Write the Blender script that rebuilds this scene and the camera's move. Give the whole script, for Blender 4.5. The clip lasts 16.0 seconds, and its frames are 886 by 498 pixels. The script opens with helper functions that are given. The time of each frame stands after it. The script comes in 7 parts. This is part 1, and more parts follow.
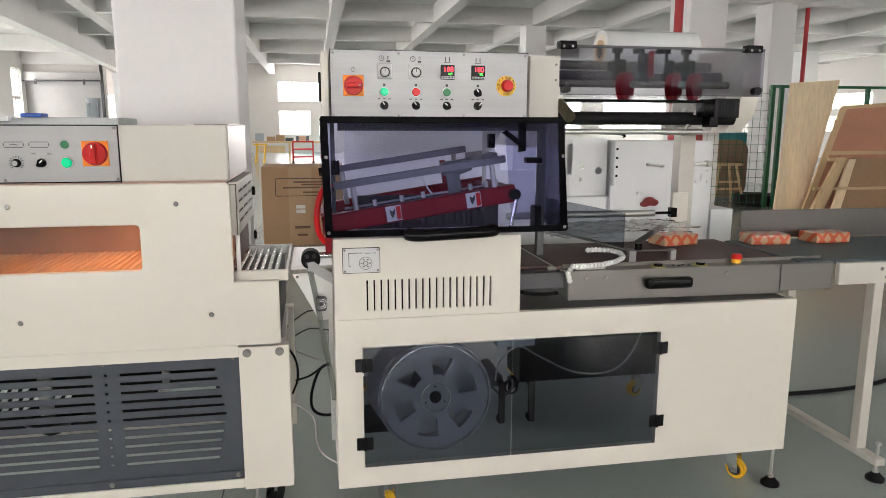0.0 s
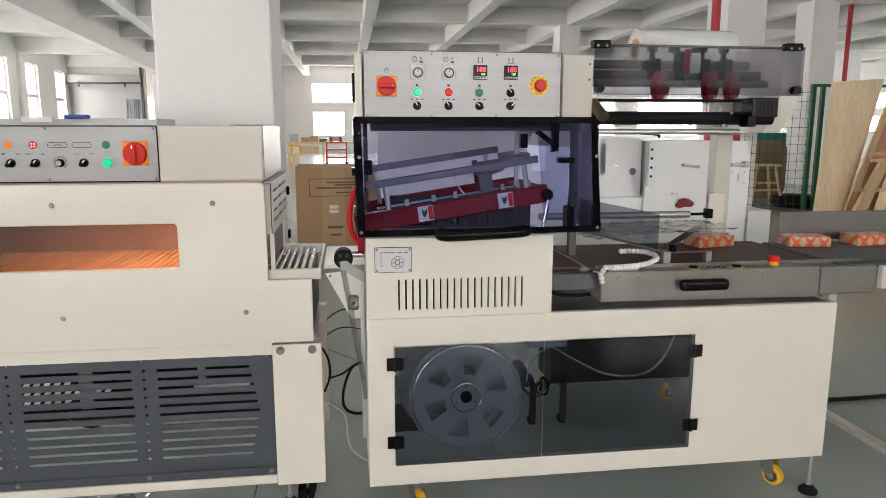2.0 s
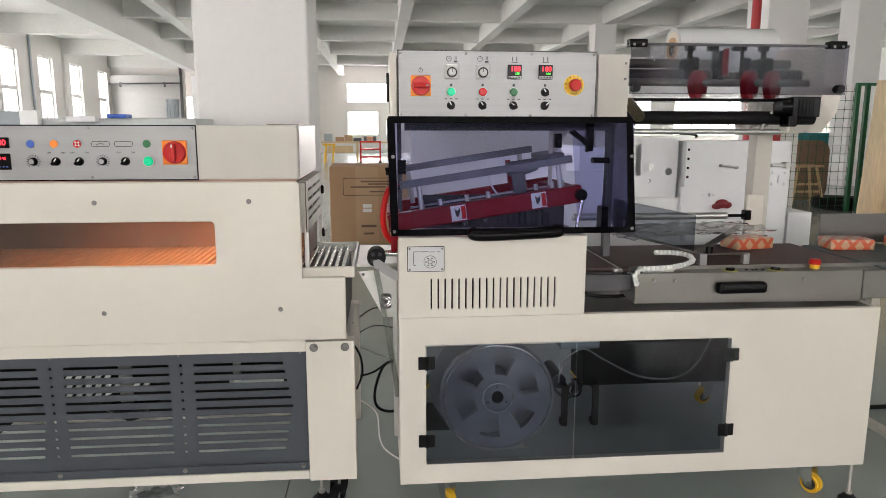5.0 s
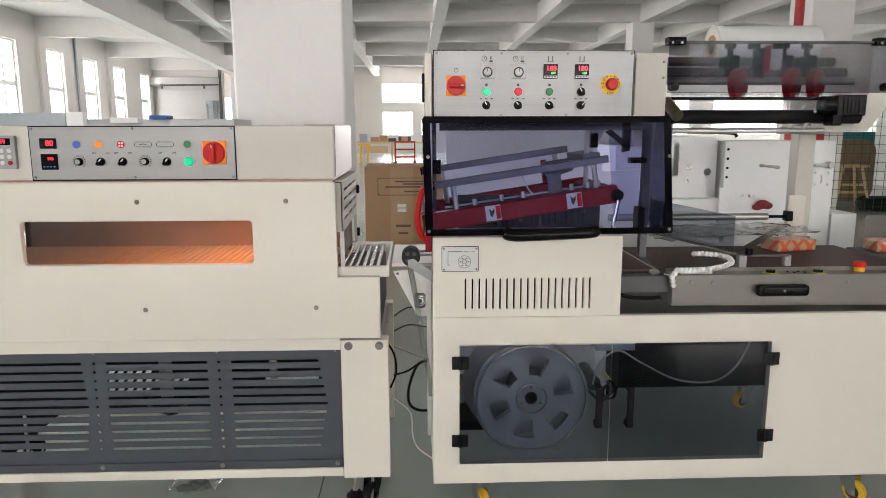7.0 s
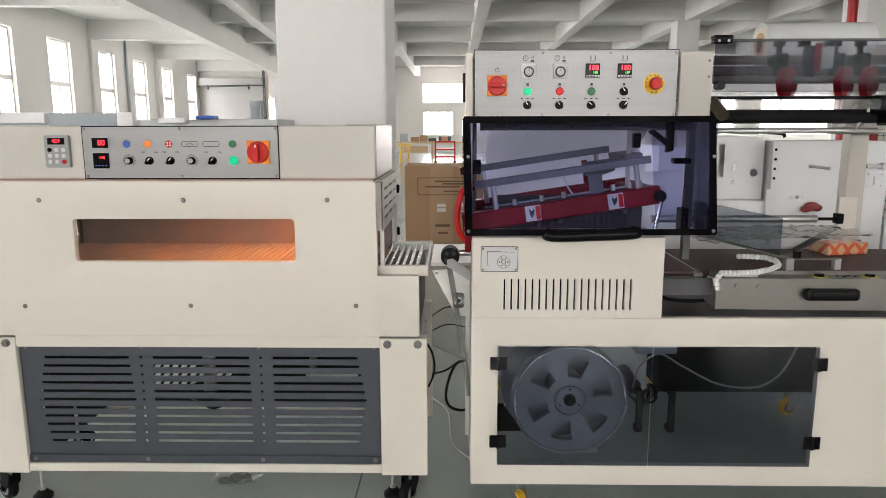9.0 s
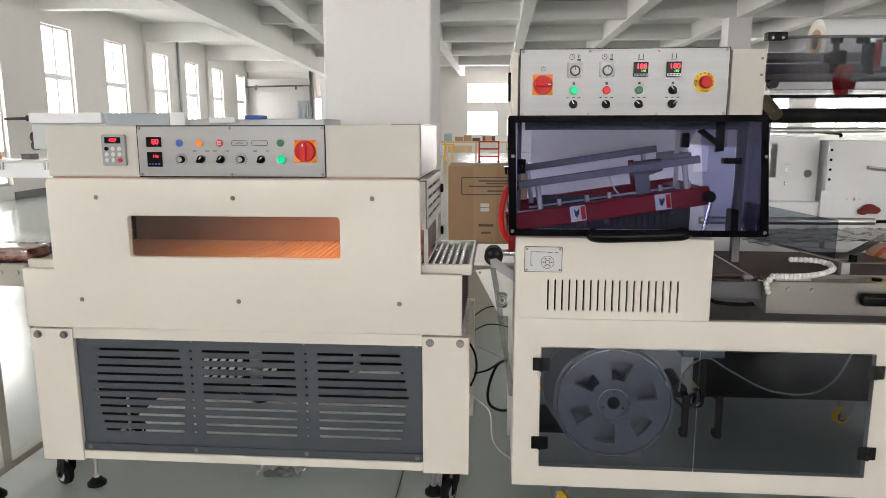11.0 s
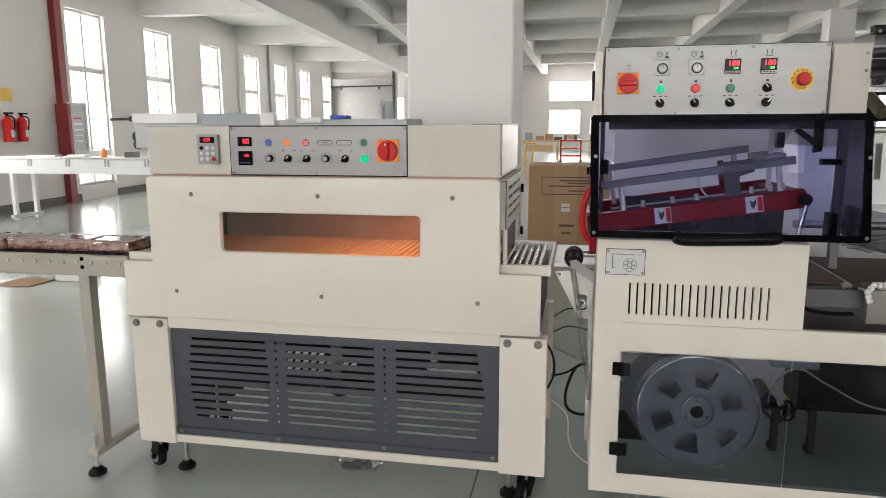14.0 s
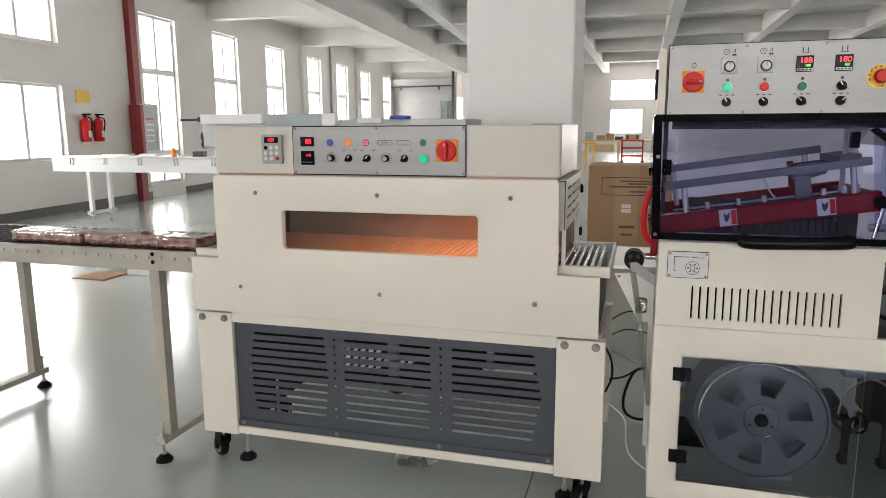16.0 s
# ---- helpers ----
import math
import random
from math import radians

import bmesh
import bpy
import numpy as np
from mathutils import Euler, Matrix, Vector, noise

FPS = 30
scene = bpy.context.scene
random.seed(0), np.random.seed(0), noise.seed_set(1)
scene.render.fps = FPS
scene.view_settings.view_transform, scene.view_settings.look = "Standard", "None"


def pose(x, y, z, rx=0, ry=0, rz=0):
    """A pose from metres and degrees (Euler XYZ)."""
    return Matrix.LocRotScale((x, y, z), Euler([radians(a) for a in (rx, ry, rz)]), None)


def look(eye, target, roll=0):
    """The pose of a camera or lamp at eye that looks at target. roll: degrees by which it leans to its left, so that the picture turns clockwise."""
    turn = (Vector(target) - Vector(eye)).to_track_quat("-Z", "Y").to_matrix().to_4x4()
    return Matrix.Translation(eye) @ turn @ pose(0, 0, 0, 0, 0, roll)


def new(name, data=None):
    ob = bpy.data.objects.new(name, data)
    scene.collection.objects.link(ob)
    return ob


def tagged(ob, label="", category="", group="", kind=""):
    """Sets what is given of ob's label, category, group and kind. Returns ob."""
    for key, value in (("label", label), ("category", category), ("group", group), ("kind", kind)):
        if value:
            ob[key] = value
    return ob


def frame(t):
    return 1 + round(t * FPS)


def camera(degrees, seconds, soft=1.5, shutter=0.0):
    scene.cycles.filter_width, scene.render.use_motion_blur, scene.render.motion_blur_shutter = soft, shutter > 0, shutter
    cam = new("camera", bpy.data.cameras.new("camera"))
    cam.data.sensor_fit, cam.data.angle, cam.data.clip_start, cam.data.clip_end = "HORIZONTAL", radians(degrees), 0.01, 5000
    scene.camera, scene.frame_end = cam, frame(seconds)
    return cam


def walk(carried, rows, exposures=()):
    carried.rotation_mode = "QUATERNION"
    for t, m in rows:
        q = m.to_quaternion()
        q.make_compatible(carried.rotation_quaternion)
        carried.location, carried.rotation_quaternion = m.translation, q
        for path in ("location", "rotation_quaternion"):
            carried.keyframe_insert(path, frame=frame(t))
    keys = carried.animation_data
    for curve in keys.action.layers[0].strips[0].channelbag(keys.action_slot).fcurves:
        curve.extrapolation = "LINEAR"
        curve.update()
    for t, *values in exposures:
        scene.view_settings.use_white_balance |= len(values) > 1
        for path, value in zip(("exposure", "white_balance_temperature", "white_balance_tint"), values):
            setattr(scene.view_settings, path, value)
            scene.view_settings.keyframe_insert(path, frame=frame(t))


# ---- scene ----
cam = camera(65.4, 16.0, soft=0.8)
PATH = [
    (0, (0.044, 0.006, 1.468), (0.404, 1.943, 1.124), 0.1),
    (0.5, (0.045, 0.005, 1.468), (0.382, 1.946, 1.124), 0.1),
    (1, (0.045, 0.003, 1.468), (0.353, 1.949, 1.124), 0.1),
    (1.5, (0.045, 0.003, 1.469), (0.333, 1.952, 1.124), 0.1),
    (2, (0.044, 0.002, 1.466), (0.313, 1.954, 1.124), 0.0),
    (2.5, (0.042, 0.003, 1.466), (0.306, 1.956, 1.123), 0.0),
    (3, (0.043, 0.002, 1.466), (0.295, 1.956, 1.123), 0.0),
    (3.5, (0.042, 0.002, 1.467), (0.281, 1.958, 1.124), 0.0),
    (4, (0.044, 0.001, 1.466), (0.266, 1.959, 1.123), -0.0),
    (6.5, (0.041, -0.002, 1.466), (0.141, 1.966, 1.123), -0.0),
    (7, (0.041, -0.003, 1.466), (0.119, 1.966, 1.123), -0.1),
    (7.5, (0.041, -0.004, 1.467), (0.095, 1.965, 1.123), -0.1),
    (8, (0.04, -0.005, 1.466), (0.069, 1.965, 1.123), -0.1),
    (8.5, (0.039, -0.005, 1.466), (0.036, 1.965, 1.122), -0.1),
    (9, (0.04, -0.006, 1.466), (0.005, 1.964, 1.123), -0.1),
    (11.5, (0.037, -0.009, 1.465), (-0.152, 1.952, 1.122), -0.1),
    (12, (0.038, -0.009, 1.465), (-0.182, 1.949, 1.123), -0.1),
    (12.5, (0.039, -0.009, 1.467), (-0.216, 1.945, 1.123), -0.1),
    (13, (0.037, -0.009, 1.467), (-0.26, 1.938, 1.123), -0.1),
    (13.5, (0.036, -0.011, 1.466), (-0.307, 1.929, 1.122), -0.2),
    (14, (0.036, -0.011, 1.468), (-0.348, 1.921, 1.122), -0.2),
    (14.5, (0.036, -0.012, 1.467), (-0.394, 1.91, 1.122), -0.2),
    (15, (0.036, -0.014, 1.468), (-0.439, 1.898, 1.123), -0.2),
    (15.5, (0.036, -0.015, 1.467), (-0.48, 1.886, 1.122), -0.2),
    (16, (0.036, -0.015, 1.469), (-0.509, 1.878, 1.123), -0.3),
]
walk(cam, [(t, look(eye, target, roll)) for t, eye, target, roll in PATH], ((0, 0.10), (4, 0.05), (9, 0.02), (12, -0.02), (16, -0.17)))

# ---- light ----
world = bpy.data.worlds.new("sky")
scene.world = world
world.use_nodes = True
wn = world.node_tree
sky = wn.nodes.new("ShaderNodeTexSky")
sky.sky_type, sky.sun_disc = "NISHITA", False
sky.sun_elevation, sky.sun_rotation = radians(50), radians(-120)
wn.links.new(sky.outputs[0], wn.nodes["Background"].inputs[0])
wn.nodes["Background"].inputs[1].default_value = 0.12


def window_light(x, y, z, rx, rz, w, h, power):
    """Daylight that comes in through a window's opening."""
    lamp = bpy.data.lights.new("window_daylight", "AREA")
    lamp.shape, lamp.size, lamp.size_y, lamp.energy = "RECTANGLE", w, h, power
    lamp.color = (1.0, 0.88, 0.89)
    ob = new("window_daylight", lamp)
    ob.matrix_basis = pose(x, y, z, rx, 0, rz)
    return ob


# ---- materials ----
def mat(name, col, rough=0.5, metal=0.0, bump=0.0, scale=40.0, var=0.06, stretch=None, spec=0.5, coat=0.0):
    """Painted, metal or plastic surface with two scales of variation and fine relief."""
    m = bpy.data.materials.new(name)
    m.use_nodes = True
    t = m.node_tree
    b = t.nodes["Principled BSDF"]
    b.inputs["Roughness"].default_value, b.inputs["Metallic"].default_value = rough, metal
    b.inputs["Specular IOR Level"].default_value = spec
    b.inputs["Coat Weight"].default_value = coat
    co = t.nodes.new("ShaderNodeTexCoord")
    mp = t.nodes.new("ShaderNodeMapping")
    if stretch:
        mp.inputs["Scale"].default_value = stretch
    t.links.new(co.outputs["Object"], mp.inputs[0])
    n1, n2 = t.nodes.new("ShaderNodeTexNoise"), t.nodes.new("ShaderNodeTexNoise")
    n1.inputs["Scale"].default_value, n1.inputs["Detail"].default_value = scale, 6
    n2.inputs["Scale"].default_value, n2.inputs["Detail"].default_value = scale * 0.07, 4
    for n in (n1, n2):
        t.links.new(mp.outputs[0], n.inputs[0])
    mix = t.nodes.new("ShaderNodeMath")
    mix.operation = "ADD"
    t.links.new(n1.outputs[0], mix.inputs[0])
    t.links.new(n2.outputs[0], mix.inputs[1])
    ramp = t.nodes.new("ShaderNodeMapRange")
    ramp.inputs[1].default_value, ramp.inputs[2].default_value = 0.1, 1.9
    ramp.inputs[3].default_value, ramp.inputs[4].default_value = 1 - 1.7 * var, 1 + 1.7 * var
    t.links.new(mix.outputs[0], ramp.inputs[0])
    mul = t.nodes.new("ShaderNodeVectorMath")
    mul.operation = "SCALE"
    mul.inputs[0].default_value = col
    t.links.new(ramp.outputs[0], mul.inputs["Scale"])
    t.links.new(mul.outputs[0], b.inputs["Base Color"])
    rr = t.nodes.new("ShaderNodeMapRange")
    rr.inputs[3].default_value, rr.inputs[4].default_value = rough * 0.85, min(1, rough * 1.15)
    t.links.new(n1.outputs[0], rr.inputs[0])
    t.links.new(rr.outputs[0], b.inputs["Roughness"])
    if bump:
        bp = t.nodes.new("ShaderNodeBump")
        bp.inputs["Strength"].default_value, bp.inputs["Distance"].default_value = bump, 0.002
        t.links.new(n1.outputs[0], bp.inputs["Height"])
        t.links.new(bp.outputs[0], b.inputs["Normal"])
    return m


def glow(name, col, strength):
    m = bpy.data.materials.new(name)
    m.use_nodes = True
    b = m.node_tree.nodes["Principled BSDF"]
    b.inputs["Base Color"].default_value = (*col, 1)
    b.inputs["Emission Color"].default_value = (*col, 1)
    b.inputs["Emission Strength"].default_value = strength
    b.inputs["Roughness"].default_value, b.inputs["Specular IOR Level"].default_value = 0.25, 0.3
    return m


def clear(name, tint, gloss=0.06, rough=0.03):
    """Thin tinted sheet: light passes straight through, the surface mirrors by Fresnel."""
    m = bpy.data.materials.new(name)
    m.use_nodes = True
    t = m.node_tree
    t.nodes.remove(t.nodes["Principled BSDF"])
    tr, gl, mx, lw = (t.nodes.new("ShaderNode" + k) for k in ("BsdfTransparent", "BsdfGlossy", "MixShader", "LayerWeight"))
    pw, ml = t.nodes.new("ShaderNodeMath"), t.nodes.new("ShaderNodeMath")
    tr.inputs[0].default_value = (*tint, 1)
    gl.inputs["Roughness"].default_value = rough
    pw.operation, pw.inputs[1].default_value = "POWER", 5.0
    ml.operation, ml.inputs[1].default_value, ml.inputs[2].default_value = "MULTIPLY_ADD", 0.7, gloss
    t.links.new(lw.outputs["Facing"], pw.inputs[0])
    t.links.new(pw.outputs[0], ml.inputs[0])
    t.links.new(ml.outputs[0], mx.inputs[0])
    t.links.new(tr.outputs[0], mx.inputs[1])
    t.links.new(gl.outputs[0], mx.inputs[2])
    t.links.new(mx.outputs[0], t.nodes["Material Output"].inputs[0])
    return m


CREAM = mat("cream_powder_coat", (0.72, 0.685, 0.61), 0.40, bump=0.10, scale=350, var=0.02)
CREAM2 = mat("grey_cream_paint", (0.58, 0.555, 0.50), 0.42, bump=0.10, scale=350, var=0.03)
SLATE = mat("slate_grey_paint", (0.054, 0.063, 0.078), 0.45, bump=0.08, scale=300, var=0.08)
STEEL = mat("brushed_steel", (0.20, 0.19, 0.176), 0.38, 0.9, bump=0.05, scale=60, var=0.07, stretch=(0.15, 6, 6))
ALU = mat("brushed_aluminium_plate", (0.31, 0.31, 0.312), 0.38, 0.45, bump=0.06, scale=80, var=0.09, stretch=(0.1, 6, 6))
CHROME = mat("bright_steel", (0.70, 0.70, 0.68), 0.2, 1.0, var=0.04)
ZINC = mat("galvanised_steel", (0.50, 0.50, 0.48), 0.4, 0.9, var=0.10)
BLACK = mat("black_plastic", (0.005, 0.005, 0.0055), 0.22, bump=0.02, scale=200, var=0.2, spec=0.14)
RUBBER = mat("black_rubber", (0.009, 0.009, 0.0095), 0.6, bump=0.2, scale=120, var=0.2, spec=0.15)
RED = mat("red_enamel", (0.24, 0.006, 0.014), 0.35, var=0.10, spec=0.2)
REDP = mat("red_plastic", (0.56, 0.007, 0.006), 0.35, var=0.05, spec=0.3)
ORANGE = mat("orange_plastic", (0.90, 0.25, 0.015), 0.4, var=0.05)
YELLOW = mat("yellow_plastic", (0.80, 0.48, 0.02), 0.4, var=0.08)
GREENP = mat("green_plastic", (0.01, 0.16, 0.05), 0.35, var=0.08)
SCREWM = mat("worn_screw_steel", (0.24, 0.23, 0.22), 0.35, 0.8, var=0.2)
# near-black steel: shade inside the machines is put into its colour
SHADEBLK = mat("shade_black_steel", (0.010, 0.010, 0.011), 0.6, var=0.2, spec=0.2)
# warm base colour adds the heater's orange light to the rollers
LITROLL = mat("orange_lit_roller", (0.62, 0.47, 0.36), 0.38, 0.35, var=0.12, scale=30)
GUARDST = mat("mirror_brushed_steel", (0.19, 0.183, 0.175), 0.30, 0.9, scale=60, var=0.02, stretch=(0.15, 6, 6))
SKIRT = mat("dark_skirting_paint", (0.13, 0.125, 0.12), 0.6, var=0.2, scale=12)
SHUTTER = mat("grey_shutter_steel", (0.42, 0.41, 0.40), 0.5, var=0.08, scale=10)
BLUEP = mat("blue_plastic", (0.03, 0.10, 0.45), 0.4, var=0.08)
WHITEP = mat("white_plastic", (0.75, 0.75, 0.73), 0.35, var=0.04)
PLASTER = mat("white_plaster", (0.73, 0.71, 0.68), 0.85, bump=0.15, scale=30, var=0.04)
CEILW = mat("whitewashed_concrete", (0.74, 0.735, 0.71), 0.9, bump=0.2, scale=14, var=0.07)
COLW = mat("white_column_paint", (0.84, 0.83, 0.82), 0.75, bump=0.1, scale=25, var=0.03)
BELT = mat("maroon_belt", (0.075, 0.038, 0.036), 0.55, bump=0.1, scale=200, var=0.12)
BELTG = mat("slate_blue_belt", (0.05, 0.075, 0.085), 0.5, bump=0.1, scale=200, var=0.12)
CARD = mat("brown_cardboard", (0.43, 0.27, 0.15), 0.8, bump=0.1, scale=60, var=0.07, stretch=(1, 1, 6))
PLY = mat("pale_plywood", (0.88, 0.71, 0.47), 0.6, bump=0.05, scale=9, var=0.24, stretch=(4, 4, 0.6))
PLYR = mat("red_brown_plywood", (0.56, 0.27, 0.17), 0.6, bump=0.05, scale=10, var=0.14, stretch=(1, 4, 4))
PINE = mat("pine_wood", (0.66, 0.48, 0.27), 0.55, bump=0.05, scale=12, var=0.15, stretch=(4, 4, 0.7))
GREENF = mat("green_fence_paint", (0.01, 0.13, 0.05), 0.45, var=0.1)
MAROON = mat("dark_red_paint", (0.22, 0.02, 0.022), 0.45, var=0.1)
PIPERED = mat("red_pipe_paint", (0.42, 0.015, 0.02), 0.4, var=0.08)
MACHW = mat("white_machine_enamel", (0.84, 0.85, 0.86), 0.4, var=0.03)
CONVG = mat("grey_beige_conveyor_paint", (0.41, 0.39, 0.335), 0.45, bump=0.08, scale=300, var=0.05)
PALEB = mat("pale_blue_grey_enamel", (0.36, 0.41, 0.44), 0.4, var=0.06)
COPPER = mat("heat_tinted_steel", (0.34, 0.23, 0.18), 0.38, 0.7, var=0.2, scale=8)
# steel darkened so that its colour holds the shade of inner spaces
SHADEIN = mat("interior_shade_steel", (0.030, 0.030, 0.032), 0.5, 0.4, var=0.15)
INK = mat("black_print", (0.03, 0.03, 0.03), 0.6, var=0.05)
PAPER = mat("grey_white_label", (0.62, 0.62, 0.62), 0.5, var=0.03)
WHEELG = mat("grey_cast_aluminium", (0.40, 0.42, 0.47), 0.38, 0.15, bump=0.05, scale=150, var=0.06)
RAILM = mat("extruded_aluminium_rail", (0.14, 0.142, 0.15), 0.4, 0.4, bump=0.04, scale=90, var=0.08, stretch=(0.1, 6, 6))
FRAMEB = mat("gloss_black_acrylic", (0.0025, 0.0025, 0.0035), 0.12, var=0.1, spec=0.10)
BRONZE = mat("olive_bronze_metal", (0.15, 0.13, 0.085), 0.35, 0.8, var=0.1)
DARKSTEEL = mat("dark_steel", (0.09, 0.09, 0.095), 0.4, 0.7, var=0.15)
FILMROLL = mat("milky_film_roll", (0.66, 0.68, 0.68), 0.25, var=0.04, scale=8, stretch=(1, 12, 12), coat=0.4)
TEAL = mat("teal_paint", (0.02, 0.20, 0.22), 0.5, var=0.1)
FRAMEW = mat("white_window_frame", (0.72, 0.72, 0.70), 0.4, var=0.03)
SMOKE = clear("smoked_acrylic", (0.79, 0.80, 0.93), 0.01)
SMOKEX = clear("twofold_smoked_acrylic", (0.42, 0.42, 0.50), 0.01)
SMOKED = clear("dark_smoked_acrylic", (0.62, 0.64, 0.68), 0.012)
SMOKEL = clear("pale_smoked_acrylic", (0.68, 0.68, 0.72), 0.003)
FILM = clear("clear_shrink_film", (0.95, 0.95, 0.96), 0.34, 0.05)
GLASS = clear("window_glass", (0.95, 0.97, 0.97), 0.06, 0.0)
OVENG = clear("oven_glass", (0.86, 0.80, 0.76), 0.05, 0.02)
DAYLIGHT = glow("overcast_daylight", (1.0, 0.99, 0.96), 6.0)
LEDG = glow("green_lamp", (0.004, 0.50, 0.22), 0.6)
LEDR = glow("red_digits", (1.0, 0.03, 0.05), 2.5)
LEDGD = glow("green_digits", (0.1, 0.8, 0.1), 1.2)
REDLAMP = glow("red_lamp", (0.60, 0.006, 0.008), 0.12)
SPOT = glow("downlight_face", (1.0, 0.98, 0.93), 9.0)


def floor_material():
    """Grey-green epoxy floor: fine mineral grain under a worn, glossy coat."""
    m = bpy.data.materials.new("grey_green_epoxy_floor")
    m.use_nodes = True
    t = m.node_tree
    b = t.nodes["Principled BSDF"]
    b.inputs["Specular IOR Level"].default_value, b.inputs["Coat Weight"].default_value = 0.7, 0.6
    b.inputs["Coat Roughness"].default_value, b.inputs["Coat IOR"].default_value = 0.12, 1.6
    co = t.nodes.new("ShaderNodeTexCoord")

    def cloud(scale, detail, lo, hi, stretch=(1, 1, 1)):
        mp = t.nodes.new("ShaderNodeMapping")
        mp.inputs["Scale"].default_value = stretch
        n = t.nodes.new("ShaderNodeTexNoise")
        n.inputs["Scale"].default_value, n.inputs["Detail"].default_value = scale, detail
        r = t.nodes.new("ShaderNodeMapRange")
        r.clamp = False
        r.inputs[1].default_value, r.inputs[2].default_value = 0.25, 0.75
        r.inputs[3].default_value, r.inputs[4].default_value = lo, hi
        t.links.new(co.outputs["Object"], mp.inputs[0])
        t.links.new(mp.outputs[0], n.inputs[0])
        t.links.new(n.outputs[0], r.inputs[0])
        return r.outputs[0]

    mul = t.nodes.new("ShaderNodeVectorMath")
    mul.operation = "SCALE"
    mul.inputs[0].default_value = (0.37, 0.425, 0.40)
    t.links.new(cloud(300, 2, 0.86, 1.14), mul.inputs["Scale"])
    t.links.new(mul.outputs[0], b.inputs["Base Color"])
    t.links.new(cloud(220, 2, 0.21, 0.31), b.inputs["Roughness"])
    return m


FLOOR = floor_material()


# ---- mesh helpers ----
def box(bm, x0, x1, y0, y1, z0, z1, bev=0.0):
    r = bmesh.ops.create_cube(bm, size=1, matrix=Matrix.LocRotScale(((x0 + x1) / 2, (y0 + y1) / 2, (z0 + z1) / 2), None, (abs(x1 - x0), abs(y1 - y0), abs(z1 - z0))))
    if bev:
        es = {e for v in r["verts"] for e in v.link_edges}
        bmesh.ops.bevel(bm, geom=list(es), offset=bev, segments=2, profile=0.5, affect="EDGES")
    return bm


def cyl(bm, a, b, r, seg=16, r2=None, caps=True):
    a, b = Vector(a), Vector(b)
    d = b - a
    m = Matrix.Translation((a + b) / 2) @ d.to_track_quat("Z", "Y").to_matrix().to_4x4()
    bmesh.ops.create_cone(bm, cap_ends=caps, segments=seg, radius1=r, radius2=r if r2 is None else r2, depth=d.length, matrix=m)
    return bm


def ball(bm, c, r, seg=10, squash=(1, 1, 1)):
    bmesh.ops.create_uvsphere(bm, u_segments=seg, v_segments=max(6, seg // 2 + 2), radius=r, matrix=Matrix.LocRotScale(c, None, squash))
    return bm


def tube(bm, pts, r, seg=8):
    """Round hose or wire along smooth points."""
    pts = [Vector(p) for p in pts]
    fine = []
    for i in range(len(pts) - 1):
        p0, p1, p2, p3 = pts[max(0, i - 1)], pts[i], pts[i + 1], pts[min(len(pts) - 1, i + 2)]
        for k in range(6):
            s = k / 6
            fine.append(0.5 * (2 * p1 + (p2 - p0) * s + (2 * p0 - 5 * p1 + 4 * p2 - p3) * s * s + (3 * p1 - p0 - 3 * p2 + p3) * s ** 3))
    fine.append(pts[-1])
    rings = []
    for i, p in enumerate(fine):
        d = (fine[min(i + 1, len(fine) - 1)] - fine[max(i - 1, 0)]).normalized()
        u = d.cross(Vector((0.13, 0.27, 0.95))).normalized()
        w = d.cross(u)
        rings.append([bm.verts.new(p + r * (math.cos(6.28319 * k / seg) * u + math.sin(6.28319 * k / seg) * w)) for k in range(seg)])
    for q0, q1 in zip(rings, rings[1:]):
        for k in range(seg):
            bm.faces.new((q0[k], q0[(k + 1) % seg], q1[(k + 1) % seg], q1[k]))
    bm.faces.new(rings[0])
    bm.faces.new(rings[-1])
    return bm


def rounded(x0, x1, z0, z1, r, n=4):
    out = []
    for cx, cz, a in ((x1 - r, z1 - r, 0), (x0 + r, z1 - r, 90), (x0 + r, z0 + r, 180), (x1 - r, z0 + r, 270)):
        for k in range(n + 1):
            q = radians(a + 90 * k / n)
            out.append((cx + r * math.cos(q), cz + r * math.sin(q)))
    return out


def disc(cx, cz, r, n=12):
    return [(cx + r * math.cos(6.28319 * k / n), cz + r * math.sin(6.28319 * k / n)) for k in range(n)]


def plate(bm, outer, holes=(), d0=0.0, d1=0.01, to=None):
    """A sheet with real holes, drawn in x and z, from depth d0 to d1 along y; to: a matrix that lays it elsewhere."""
    from mathutils.geometry import tessellate_polygon
    loops = [outer, *holes]
    tris = tessellate_polygon([[Vector((x, z, 0)) for x, z in lp] for lp in loops])
    flat = [p for lp in loops for p in lp]
    to = to or Matrix()
    front = [bm.verts.new(to @ Vector((x, d0, z))) for x, z in flat]
    back = [bm.verts.new(to @ Vector((x, d1, z))) for x, z in flat]
    for a, b, c in tris:
        if len({a, b, c}) == 3:
            try:
                bm.faces.new((front[a], front[b], front[c]))
                bm.faces.new((back[c], back[b], back[a]))
            except ValueError:
                pass
    at = 0
    for lp in loops:
        n = len(lp)
        for k in range(n):
            i, j = at + k, at + (k + 1) % n
            bm.faces.new((front[i], front[j], back[j], back[i]))
        at += n
    bmesh.ops.recalc_face_normals(bm, faces=bm.faces[:])
    return bm


